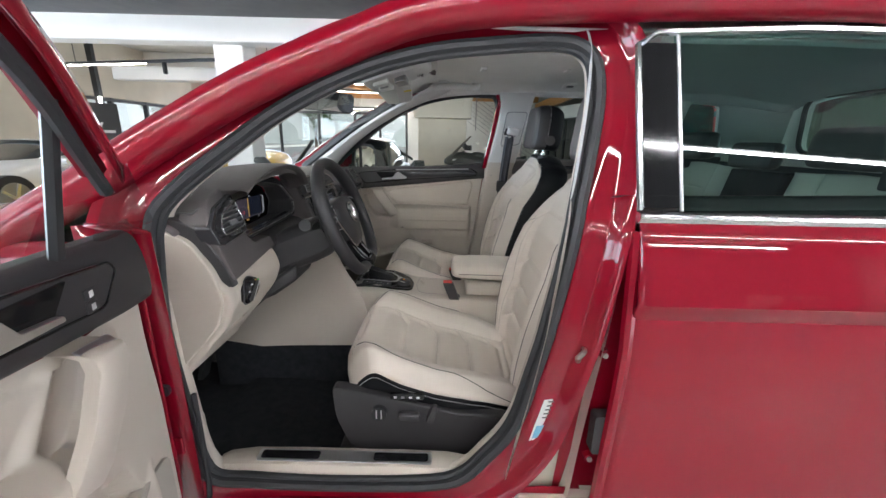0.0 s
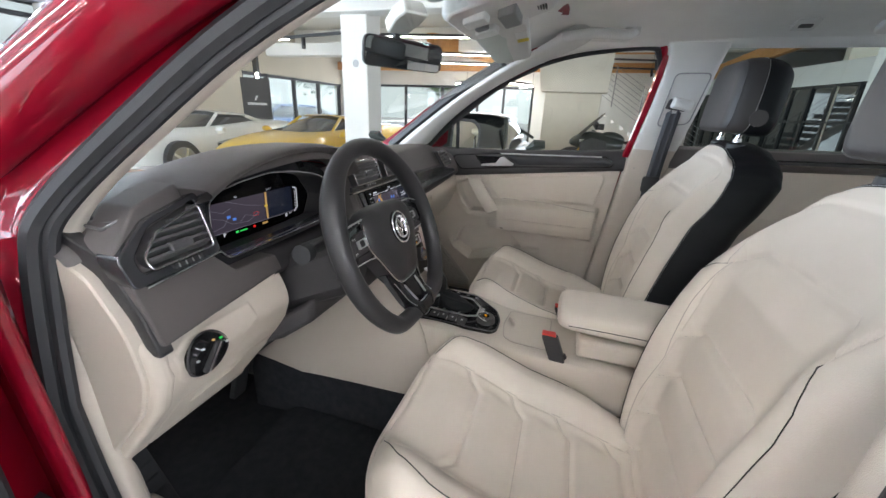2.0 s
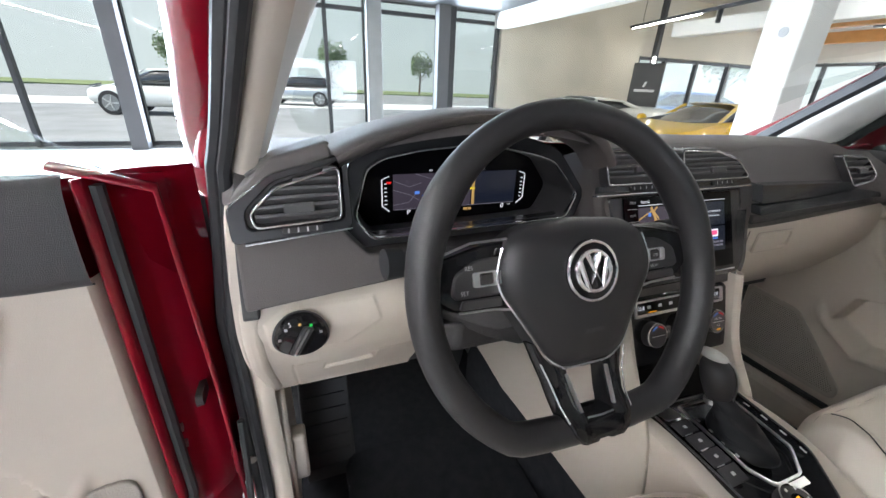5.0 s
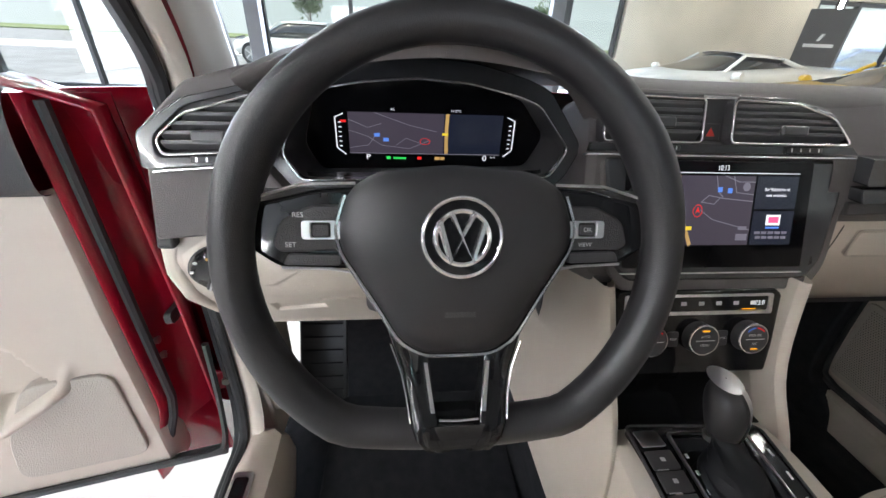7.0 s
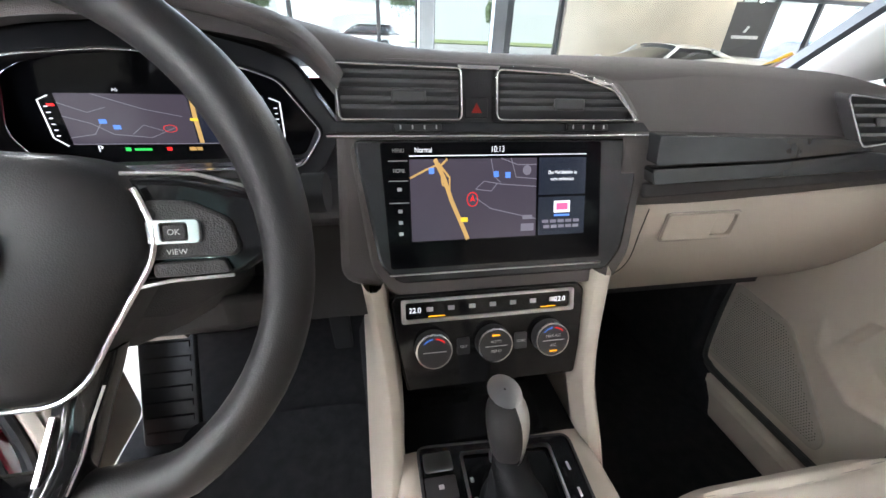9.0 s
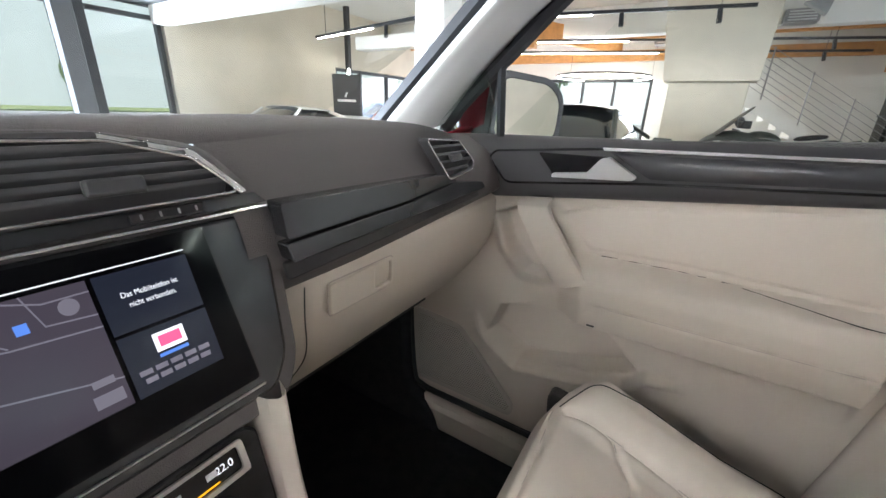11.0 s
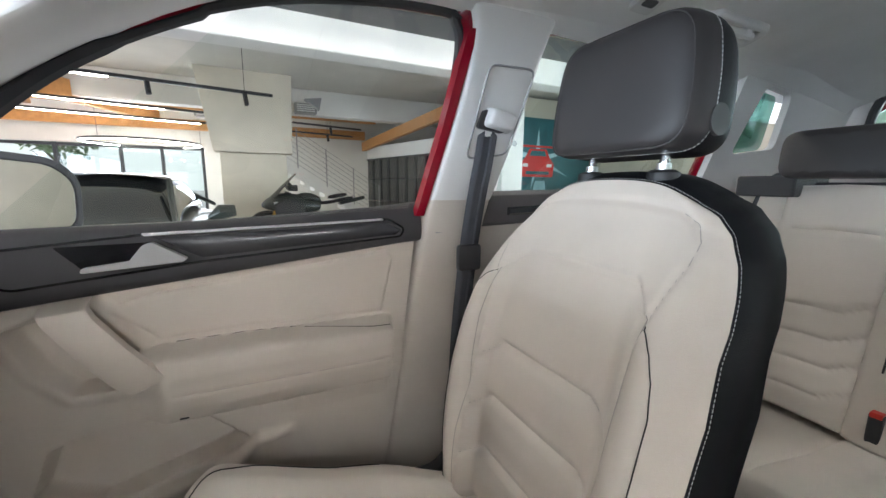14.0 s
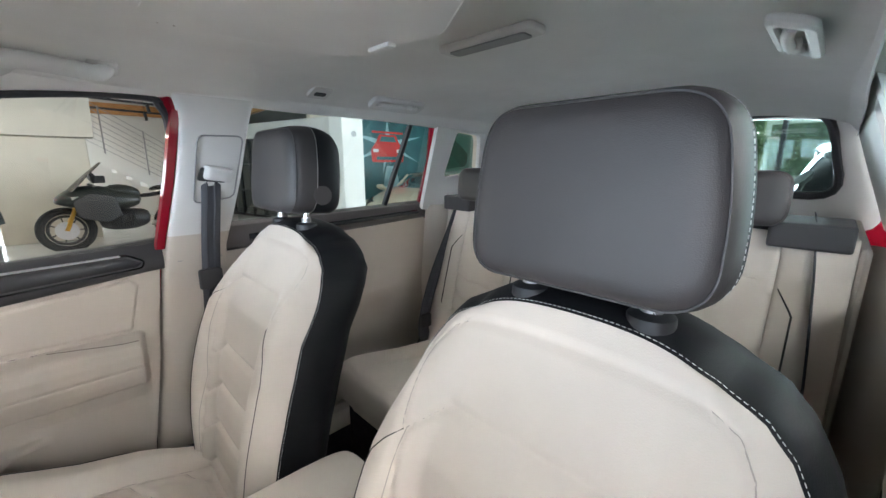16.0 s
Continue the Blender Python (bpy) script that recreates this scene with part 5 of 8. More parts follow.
# hood lip over the instruments
arch = curve([(-.585, 1.178, 0), (-.555, 1.192, 0), (-.52, 1.205, 0), (-.44, 1.223, 0), (-.36, 1.228, 0), (-.27, 1.222, 0), (-.20, 1.200, 0), (-.162, 1.160, 0)], 5)
part("instrument_hood", grid([[(x + dx, p.x * 1.0 + (p.x + .37) * k, p.y + dz) for p in arch] for x, dx, dz, k in ((-.30, 0, .006, .02), (-.21, 0, .010, .02), (-.198, 0, .004, .0), (-.200, 0, -.006, -.02), (-.26, 0, -.022, -.04))]), M["dash"], dash, "soft dark hood", subsurf=1)

# centre stack: a leaning plane; v runs up along it
S0, S1 = Vector((-.238, 0, 1.168)), Vector((-.112, 0, .82))
SL = (S1 - S0).normalized()
SN = Vector((-SL.z, 0, SL.x))


def stack3(u, v, d):
    """u across, v the height in metres above the ground, d out of the face."""
    p = S0 + (S1 - S0) * ((1.168 - v) / .348) + SN * d
    return (p.x, u, p.z)


hump = rounded([(-.178, .955), (-.135, .945), (.150, .945), (.182, .985), (.205, 1.115), (.165, 1.168), (.085, 1.182), (-.17, 1.186)], .02, 5)
part("stack_body", slab(hump, stack3, -.12, -.002), M["dash"], dash, "dark centre stack", bevel=.01)
vent(rounded([(-.165, 1.122), (-.040, 1.122), (-.040, 1.168), (-.168, 1.170)], .004), stack3, 6, tab=(-.095, 1.142))
vent(rounded([(.002, 1.122), (.168, 1.122), (.140, 1.150), (.088, 1.165), (.002, 1.168)], .006), stack3, 6, tab=(.085, 1.136))
hz = part("hazard_panel", slab(rect(-.040, .002, 1.118, 1.172), stack3, -.004, .003), M["dark"], dash, smooth=False)
hb = part("hazard_switch", slab(rounded(rect(-.032, -.006, 1.124, 1.144), .002), stack3, .002, .006), M["dark"], hz, "hazard warning button", bevel=.001)
part("red_triangle", slab([(-.025, 1.129), (-.013, 1.129), (-.019, 1.139)], stack3, .006, .0068), M["red_plastic"], hb, "red triangle", smooth=False)
part("stack_strip", slab([(-.182, 1.1045), (.198, 1.1045), (.198, 1.1075), (-.182, 1.1075)], stack3, -.004, .008), M["chrome"], dash, "long polished strip", bevel=.001)
part("stack_strip", slab([(-.172, 1.174), (.085, 1.170), (.145, 1.154), (.178, 1.120), (.184, 1.122), (.150, 1.160), (.088, 1.1755), (-.172, 1.178)], stack3, -.004, .006), M["chrome"], dash, "polished edge strip", bevel=.001)
part("stack_trim", slab([(-.178, 1.110), (.20, 1.110), (.19, 1.120), (-.175, 1.120)], stack3, -.002, .005), M["trim"], dash, "gloss dark band", smooth=False)
for c in (-.085, .115):
    part("vent_thumbwheel", slab(rounded(rect(c - .026, c + .026, 1.111, 1.118), .002), stack3, .004, .009), M["dark"], dash, "ribbed thumbwheel", bevel=.001)
    part("wheel_ribs", mesh_from("ribs", *(lambda b: (b[0], b[1]))((lambda rows: ([stack3(c - .02 + .013 * k + du, 1.1125 + dv, .0095) for k in range(4) for du, dv in ((0, 0), (.0018, 0), (.0018, .0040), (0, .0040))], [(4 * k, 4 * k + 1, 4 * k + 2, 4 * k + 3) for k in range(4)]))(0))), M["satin"], dash, smooth=False)

# touch screen
fr = rounded([(-.156, 1.103), (.184, 1.103), (.190, 1.080), (.172, .975), (.152, .950), (-.112, .950), (-.134, .972)], .010, 4)
scp = part("screen_bezel", slab(fr, stack3, -.01, .004), M["trim"], dash, "gloss dark bezel", bevel=.004)
part("bezel_rim", slab(rounded([(-.160, 1.102), (.194, 1.102), (.200, 1.078), (.183, .968), (.160, .936), (-.118, .936), (-.142, .966)], .014, 4), stack3, -.03, .0015), M["dash"], scp, "matt dark outer rim", bevel=.003)
part("bezel_strip", slab([(-.122, .9600), (.140, .9600), (.141, .9612), (-.123, .9612)], stack3, .003, .007), M["satin"], scp, "thin metal strip", smooth=False)
glassq = [(-.127, 1.0995), (.134, 1.0995), (.138, .968), (-.121, .968)]
part("screen_glass", slab(rounded(glassq, .003, 2), stack3, .002, .007), M["screen"], scp, "black glass front", smooth=False)


def flat(name, outline, to3, d, material, parent, label=""):
    return part(name, slab(outline, to3, d, d + .0004), material, parent, label, smooth=False)


def line(name, pts, w, to3, d, material, parent):
    """A thin drawn line of width w through the points."""
    L_, R_ = [], []
    for i, p in enumerate(pts):
        a, b = Vector(pts[max(i - 1, 0)]), Vector(pts[min(i + 1, len(pts) - 1)])
        t = (b - a).normalized()
        L_.append((p[0] - t.y * w / 2, p[1] + t.x * w / 2))
        R_.append((p[0] + t.y * w / 2, p[1] - t.x * w / 2))
    return flat(name, L_ + R_[::-1], to3, d, material, parent)


def words(name, text, u, v, size, to3, d, material, parent, align="LEFT"):
    """Lettering laid on a face."""
    c = bpy.data.curves.new(name, "FONT")
    c.body, c.size, c.align_x = text, size, align
    ob = new("tmp_text", c)
    me = bpy.data.meshes.new_from_object(ob)
    bpy.data.objects.remove(ob)
    for vert in me.vertices:
        x, y, _ = vert.co
        vert.co = to3(u + x, v + y, d)
    return part(name, me, material, parent, smooth=False)


def scr3(u, v, d):
    """A place on the lit picture."""
    u = -.096 + (u + .104) * 1.01 if u < .045 else .0555 + (u - .047) * .98
    return stack3(u, .997 + (v - 1.0) * 1.19, d)


flat("map", [(-.104, 1.072), (.043, 1.072), (.043, 1.000), (-.104, 1.000)], scr3, .0072, M["glow_map"], scp, "dim map picture")
flat("info_tile", [(.047, 1.072), (.108, 1.072), (.108, 1.038), (.047, 1.038)], scr3, .0072, M["glow_blue"], scp)
flat("info_tile", [(.047, 1.036), (.108, 1.036), (.108, 1.000), (.047, 1.000)], scr3, .0072, M["glow_blue"], scp)
flat("status_line", [(-.104, 1.0745), (.108, 1.0745), (.108, 1.0752), (-.104, 1.0752)], scr3, .0072, M["glow_white"], scp)
line("road", [(-.076, 1.072), (-.066, 1.055), (-.058, 1.035), (-.046, 1.012), (-.040, 1.000)], .0045, scr3, .0078, M["glow_orange"], scp)
line("road", [(-.062, 1.072), (-.070, 1.066), (-.068, 1.050), (-.060, 1.045), (-.060, 1.056), (-.072, 1.068)], .0022, scr3, .0080, M["glow_orange"], scp)
line("road", [(-.104, 1.056), (-.086, 1.063), (-.070, 1.068)], .0018, scr3, .0079, M["glow_orange"], scp)
for pts in ([(-.012, 1.072), (-.008, 1.056), (.0, 1.050)], [(.012, 1.072), (.018, 1.055), (.043, 1.053)], [(-.03, 1.045), (-.02, 1.052), (.0, 1.049), (.043, 1.046)], [(-.03, 1.045), (-.012, 1.043), (-.004, 1.050)], [(-.03, 1.037), (-.012, 1.027), (.043, 1.016)], [(.0, 1.072), (.02, 1.066), (.043, 1.066)]):
    line("street", pts, .0009, scr3, .0077, M["glow_line"], scp)
flat("road_sign", rect(-.048, -.040, 1.016, 1.020), scr3, .0082, M["glow_yellow"], scp)
for u, v in ((-.080, 1.062), (-.006, 1.058), (.008, 1.057)):
    flat("parking_sign", rect(u - .003, u + .003, v - .0026, v + .0026), scr3, .0082, M["glow_azure"], scp)
part("position_ring", grid([[scr3(-.034 + r * math.cos(a), 1.036 + r * math.sin(a), .0083) for a in [2 * math.pi * k / 24 for k in range(25)]] for r in (.0058, .0066)]), M["glow_red"], scp, "red position ring", smooth=False)
flat("position_arrow", [(-.037, 1.034), (-.034, 1.0355), (-.031, 1.034), (-.034, 1.040)], scr3, .0083, M["glow_red"], scp)
flat("round_button", [(.031 + .0052 * math.cos(a), 1.061 + .0045 * math.sin(a)) for a in [2 * math.pi * k / 16 for k in range(16)]], scr3, .0082, M["glow_line"], scp)
words("clock", "10:13", -.004, 1.0775, .0075, scr3, .0078, M["glow_white"], scp, "CENTER")
words("mode_text", "Normal", -.098, 1.0778, .0062, scr3, .0078, M["glow_white"], scp)
words("phone_text", "Das Mobiltelefon ist", .0775, 1.057, .0046, scr3, .0078, M["glow_white"], scp, "CENTER")
words("phone_text", "nicht verbunden.", .0775, 1.051, .0046, scr3, .0078, M["glow_white"], scp, "CENTER")
words("menu_text", "MENU", -.1155, 1.078, .0046, scr3, .0078, M["white_mark"], scp, "CENTER")
words("home_text", "HOME", -.1155, 1.061, .0046, scr3, .0078, M["white_mark"], scp, "CENTER")
flat("station_tile", rect(.067, .088, 1.021, 1.032), scr3, .0078, M["glow_white"], scp)
flat("station_mark", rect(.070, .085, 1.0235, 1.030), scr3, .0084, M["glow_pink"], scp, "pink station mark")
flat("station_bar", rect(.0675, .0875, 1.0175, 1.0195), scr3, .0078, M["glow_azure"], scp)
for k, (a, b) in enumerate(((.052, .103), (.054, .102))):
    for j in range(5):
        w_ = (b - a) / 5
        flat("text_bar", rect(a + w_ * j, a + w_ * (j + .8), 1.0115 - .005 * k, 1.0145 - .005 * k), scr3, .0078, M["glow_line"], scp)
for v in (1.0705, 1.0535, 1.0345):
    flat("key_line", rect(-.127, -.106, v, v + .0007), scr3, .0074, M["white_mark"], scp)
for v in (1.045, 1.026, 1.016, 1.006):
    flat("key_mark", rect(-.118, -.1135, v, v + .003), scr3, .0074, M["white_mark"], scp)
flat("map_mark", rect(.026, .038, 1.016, 1.020), scr3, .0082, M["glow_line"], scp)
flat("map_mark", rect(.024, .040, 1.005, 1.012), scr3, .0082, M["glow_line"], scp)


# instrument picture
def inst3(u, v, d):
    return (-.327 + d, u, 1.130 + (v - 1.130) * .84)


flat("map_picture", rect(-.487, -.35, 1.062, 1.130), inst3, .001, M["glow_map"], inst, "dim map picture")
flat("map_picture", rect(-.35, -.263, 1.062, 1.130), inst3, .001, M["glow_blue"], inst)
line("road", [(-.345, 1.130), (-.346, 1.10), (-.345, 1.062)], .005, inst3, .0016, M["glow_orange"], inst)
flat("road_sign", rect(-.352, -.343, 1.094, 1.098), inst3, .0021, M["glow_yellow"], inst)
for pts in ([(-.487, 1.10), (-.46, 1.09), (-.44, 1.075), (-.40, 1.07), (-.37, 1.085)], [(-.487, 1.118), (-.46, 1.105), (-.44, 1.112)], [(-.45, 1.13), (-.40, 1.11), (-.36, 1.10)], [(-.487, 1.07), (-.46, 1.075), (-.45, 1.09)], [(-.42, 1.075), (-.405, 1.088), (-.385, 1.08)]):
    line("street", pts, .0009, inst3, .0015, M["glow_line"], inst)
for u, v in ((-.447, 1.093), (-.434, 1.085)):
    flat("parking_sign", rect(u - .004, u + .004, v - .003, v + .003), inst3, .0019, M["glow_azure"], inst)
part("position_ring", grid([[inst3(-.377 + r * math.cos(a), 1.083 + r * .7 * math.sin(a), .002) for a in [2 * math.pi * k / 24 for k in range(25)]] for r in (.0068, .0078)]), M["glow_red"], inst, smooth=False)
flat("blue_line", rect(-.487, -.263, 1.0605, 1.0618), inst3, .0018, M["glow_line"], inst)
words("gear_text", "P", -.464, 1.050, .0125, inst3, .001, M["glow_white"], inst)
words("speed_text", "0", -.289, 1.050, .0135, inst3, .001, M["glow_white"], inst)
words("unit_text", "km/h", -.277, 1.055, .0042, inst3, .001, M["glow_white"], inst)
words("temperature_text", "11.5°C", -.341, 1.1335, .0056, inst3, .001, M["glow_white"], inst)
words("road_text", "A5", -.427, 1.1335, .0056, inst3, .001, M["glow_white"], inst)
for u, m_ in ((-.434, "glow_green"), (-.388, "glow_red"), (-.362, "glow_orange"), (-.353, "glow_orange"), (-.36, "glow_orange")):
    flat("warning_light", rect(u, u + .006, 1.0505, 1.0555), inst3, .001, M[m_], inst)
flat("text_bar", rect(-.424, -.405, 1.0510, 1.0542), inst3, .001, M["glow_green"], inst)
for sg, c in ((-1, -.505), (1, -.245)):
    line("scale_arc", [(c - sg * .012, 1.127), (c, 1.121), (c, 1.070), (c - sg * .012, 1.058)], .0016, inst3, .001, M["glow_white"], inst)
    for k in range(6):
        flat("scale_tick", rect(c - sg * .006 - .002, c - sg * .006 + .002, 1.072 + .008 * k, 1.0735 + .008 * k), inst3, .001, M["glow_white"], inst)
flat("scale_mark", rect(-.498, -.490, 1.113, 1.1165), inst3, .001, M["glow_red"], inst)

# climate panel
cp = part("climate_panel", slab(rounded([(-.118, .938), (.112, .938), (.122, .93), (.118, .860), (.112, .822), (-.108, .822), (-.116, .86), (-.126, .93)], .005), stack3, -.02, .004), M["piano"], dash, "gloss black climate panel", bevel=.003)
part("strip_frame", frame_slab(rect(-.112, .106, .905, .932, .003, 2), rect(-.107, .101, .909, .929, .003, 2), stack3, .003, .007), M["satin"], cp, "thin metal frame")
for k in range(7):
    flat("key_symbol", rect(-.078 + .026 * k - .004, -.078 + .026 * k + .004, .917, .922), stack3, .0046, M["white_mark"], cp)
words("temperature_text", "22.0", -.103, .9165, .0085, stack3, .0046, M["glow_white"], cp)
words("temperature_text", "22.0", .081, .9165, .0085, stack3, .0046, M["glow_white"], cp)
for u in (-.080, .062):
    flat("heat_light", rect(u, u + .020, .9105, .9118), stack3, .0046, M["glow_amber"], cp, "amber light bar")
for c, words_ in ((-.076, ()), (-.001, ("AUTO", "MENU")), (.073, ("MAX A/C", "A/C"))):
    kn = part("climate_knob", rod([stack3(c, .8745, .002), stack3(c, .8745, .016), stack3(c, .8745, .020)], [.0225, .0215, .0195], 32), M["dark"], cp, "round climate knob")
    part("knob_ring", rod([stack3(c + .0208 * math.cos(a), .8745 + .0208 * math.sin(a) * .94, .0178) for a in [2 * math.pi * k / 40 for k in range(40)]], .0014, 6, loop=True), M["chrome"], kn, "chrome ring")
    flat("knob_line", rect(c - .014, c + .014, .8742, .8749), stack3, .0204, M["white_mark"], kn)
    for j, w_ in enumerate(words_):
        words("knob_text", w_, c, .8785 - .0115 * j, .0048, stack3, .0204, M["white_mark"], kn, "CENTER")
    if words_:
        flat("knob_light", rect(c - .005, c + .005, .8865 if words_[0] == "AUTO" else .8605, .8885 if words_[0] == "AUTO" else .8625), stack3, .0204, M["glow_amber"], kn, "amber light")
    if not words_ or words_[0] != "AUTO":
        for sg_, m_ in ((-1, "glow_azure"), (1, "glow_red")):
            line("heat_arc", [(c + .0165 * math.cos(a), .8745 + .0155 * math.sin(a)) for a in [math.pi / 2 - sg_ * radians(q) for q in (6, 20, 34, 48)]], .0012, stack3, .0204, M[m_], kn)
for u0, u1, tx in ((-.046, -.030, "REST"), (.028, .044, "SYNC")):
    kb = part("climate_key", slab(rounded(rect(u0, u1, .862, .882), .002), stack3, .003, .007), M["dark"], cp, bevel=.001)
    words("key_text", tx, (u0 + u1) / 2, .871, .0045, stack3, .0074, M["white_mark"], kb, "CENTER")

# gloss trim and vent before the passenger
def gloss3(u, v, d):
    return (-.192 + (1.085 - v) * .36 + d, u, v)


def pass3(u, v, d):
    return (-.205 + (1.10 - v) * .2 + d, u, v)


part("passenger_trim", slab(rounded([(.197, 1.079), (.201, 1.112), (.300, 1.110), (.486, 1.106), (.526, 1.093), (.374, 1.083)], .004), gloss3, -.02, .009), M["trim"], dash, "gloss dark trim strip", bevel=.002)
part("passenger_trim", slab(rounded([(.198, 1.056), (.196, 1.074), (.376, 1.079), (.530, 1.090), (.618, 1.079), (.622, 1.068)], .004), gloss3, -.02, .006), M["trim"], dash, "lower gloss dark trim strip", bevel=.002)
part("passenger_band", slab([(.198, 1.034), (.196, 1.053), (.620, 1.066), (.618, 1.050)], pass3, -.012, .006), M["dark"], dash, "matt dark band", bevel=.003)
vent(rounded([(.505, 1.098), (.585, 1.106), (.600, 1.116), (.575, 1.150), (.482, 1.156)], .006), lambda u, v, d: (-.232 + (1.15 - v) * .5 + d, u, v), 5, tab=(.545, 1.126))
part("vent_surround", slab(rounded([(.46, 1.092), (.60, 1.094), (.618, 1.116), (.585, 1.160), (.468, 1.166)], .008), lambda u, v, d: (-.232 + (1.15 - v) * .5 + d, u, v), -.07, -.052), M["trim"], dash, bevel=.002)

# pale lower half: knee panel, glove box
SLOT = [(-.622, .812), (-.535, .826), (-.535, .862), (-.618, .852)]
PLATE = [(-.684, .93), (-.688, .972), (-.66, .990), (-.545, .990), (-.536, .955), (-.585, .918), (-.67, .914)]


def knee_x(v):
    return sum(lin(v + q, [.745, .792, .85, .90, .955, .985, 1.02], [-.345, -.305, -.255, -.215, -.195, -.203, -.222]) for q in (-.012, -.006, 0, .006, .012)) / 5


def knee_depth(u, v):
    """The shallow grip slot, the raised switch plate and the joint of the fuse cover."""
    d = -.014 * step(-.001, .007, inside(SLOT, u, v)) * lin(v, [.80, .862], [.25, 1])
    d += .0022 * step(-.001, .003, inside(PLATE, u, v))
    if v < .872:
        d -= .003 * groove(u + .664 - .15 * max(0.0, v - .85), .0018)
    if -.664 < u < -.622 or u > -.535:
        d -= .003 * groove(v - .868 - .05 * (u + .6), .0018)
    return d


def groove(d, w=.0045):
    return math.exp(-(d / w) ** 2)


rows = []
for y in np.linspace(-.699, -.455, 130):
    rows.append([(knee_x(v) + knee_depth(y, v), y, v) for v in np.linspace(1.018, .742, 150)] + [(-.40, y, .733)])
kp = part("knee_panel", grid(rows), M["beige"], dash, "pale knee panel with a shallow grip slot", angle=60)


def knee3(u, v, d):
    return (knee_x(v) + d, u, v)


lsw = part("light_switch", rod([knee3(-.645, .955, 0), knee3(-.645, .953, .012), knee3(-.645, .952, .016)], [.033, .033, .029], 32), M["piano"], kp, "round black light switch")
part("switch_ring", rod([knee3(-.645 + .034 * math.cos(a), .953 + .034 * math.sin(a), .010) for a in [2 * math.pi * k / 36 for k in range(36)]], .0018, 6, loop=True), M["dark"], lsw)
part("switch_grip", slab(rounded([(-.662, .932), (-.650, .928), (-.628, .972), (-.640, .978)], .004), lambda u, v, d: (-.1785 + .19 * (v - .952) + d, u, v), -.005, .0035), M["dark"], lsw, "grip bar", bevel=.003)
part("grip_line", slab([(-.657, .932), (-.6545, .931), (-.6335, .973), (-.636, .974)], lambda u, v, d: (-.1785 + .19 * (v - .952) + d, u, v), .0037, .0046), M["satin"], lsw, smooth=False)
for a, m_ in ((60, "glow_green"), (90, "glow_orange"), (130, "white_mark"), (170, "white_mark"), (20, "white_mark")):
    u, v = -.645 + .026 * math.cos(radians(a)), .955 + .026 * math.sin(radians(a))
    part("switch_mark", slab(rect(u - .0018, u + .0018, v - .0012, v + .0012), lambda q, r, d: (-.1785 + .19 * (r - .952) + d, q, r), -.002, .0012), M[m_], lsw, smooth=False)
rows = []
for y in (.175, .185, .21, .40, .60, .70, .735):
    k = step(.20, .175, y)
    rows.append([(-.225 - .02 * k, y, 1.03 + .03 * max(0, y - .3)), (-.205 - .02 * k, y, 1.02 + .03 * max(0, y - .3)), (-.200 - .02 * k, y, .99), (-.212 - .02 * k, y, .94), (-.245 - .02 * k, y, .88), (-.31 - .01 * k, y, .80), (-.40, y, .73), (-.46, y, .71)])
gb = part("glove_box", grid(rows), M["beige"], dash, "pale glove box lid", subsurf=2, solid=.006)
GH3 = lambda u, v, d: (-.203 - .04 * (1 - v) + d, u, v)
hd = part("glove_handle", frame_slab(rect(.255, .372, .963, 1.006, .006, 3), rect(.334, .367, .968, 1.001, .006, 3), GH3, -.006, .0075), M["beige"], gb, "flush pull handle", bevel=.002)
part("handle_seam", rod([GH3(u, v, .0045) for u, v in rect(.254, .373, .962, 1.007, .007, 3)], .0009, 5, loop=True), M["seam"], hd, "thin joint")
part("glove_seam", rod(curve([(-.197, .222, 1.015), (-.196, .218, .98), (-.205, .222, .93), (-.235, .226, .885), (-.30, .23, .81)], 5), .0008, 5), M["dark"], gb)
part("lower_shroud", box(-.80, -.38, -.73, .73, .73, 1.0), M["dark"], dash, "dark underside", smooth=False)
part("inner_wall", box(-.80, -.30, -.15, .15, .42, .95), M["dark"], dash, smooth=False, bevel=.02)
# pale side wings of the stack
for sg in (-1, 1):
    rows = []
    for z, x0, x1, y in ((.955, -.30, -.135, .150), (.90, -.32, -.118, .142), (.84, -.33, -.098, .136), (.80, -.34, -.075, .134), (.76, -.34, -.045, .136), (.70, -.36, -.02, .142), (.62, -.40, -.005, .150), (.56, -.44, -.0, .155), (.53, -.46, .0, .156)):
        rows.append([(x0 - .16, sg * (y + .02), z - .03), (x0, sg * (y + .014), z - .01), ((x0 + x1) / 2, sg * (y + .012), z), (x1 - .015, sg * (y + .006), z), (x1, sg * (y - .004), z), (x1 - .004, sg * (y - .018), z), (x1 - .05, sg * (y - .022), z)])
    part("stack_wing", grid(rows), M["beige"], dash, "pale side wing", subsurf=1)
part("tunnel_carpet", loft([[(x, -w, .35), (x, -w, .50), (x, -w + .02, .56), (x, w - .02, .56), (x, w, .50), (x, w, .35)] for x, w in ((-.60, .19), (-.2, .16), (.1, .145), (.9, .14))]), M["carpet"], dash, "black carpet on the tunnel")
part("storage_well", boxes([(-.24, -.08, -.115, .115, .742, .748), (-.245, -.235, -.115, .115, .745, .83)]), M["piano"], dash, "dark open tray", smooth=False)
part("socket_panel", box(-.20, -.19, -.08, .0, .79, .812), M["dark"], dash, smooth=False, bevel=.002)

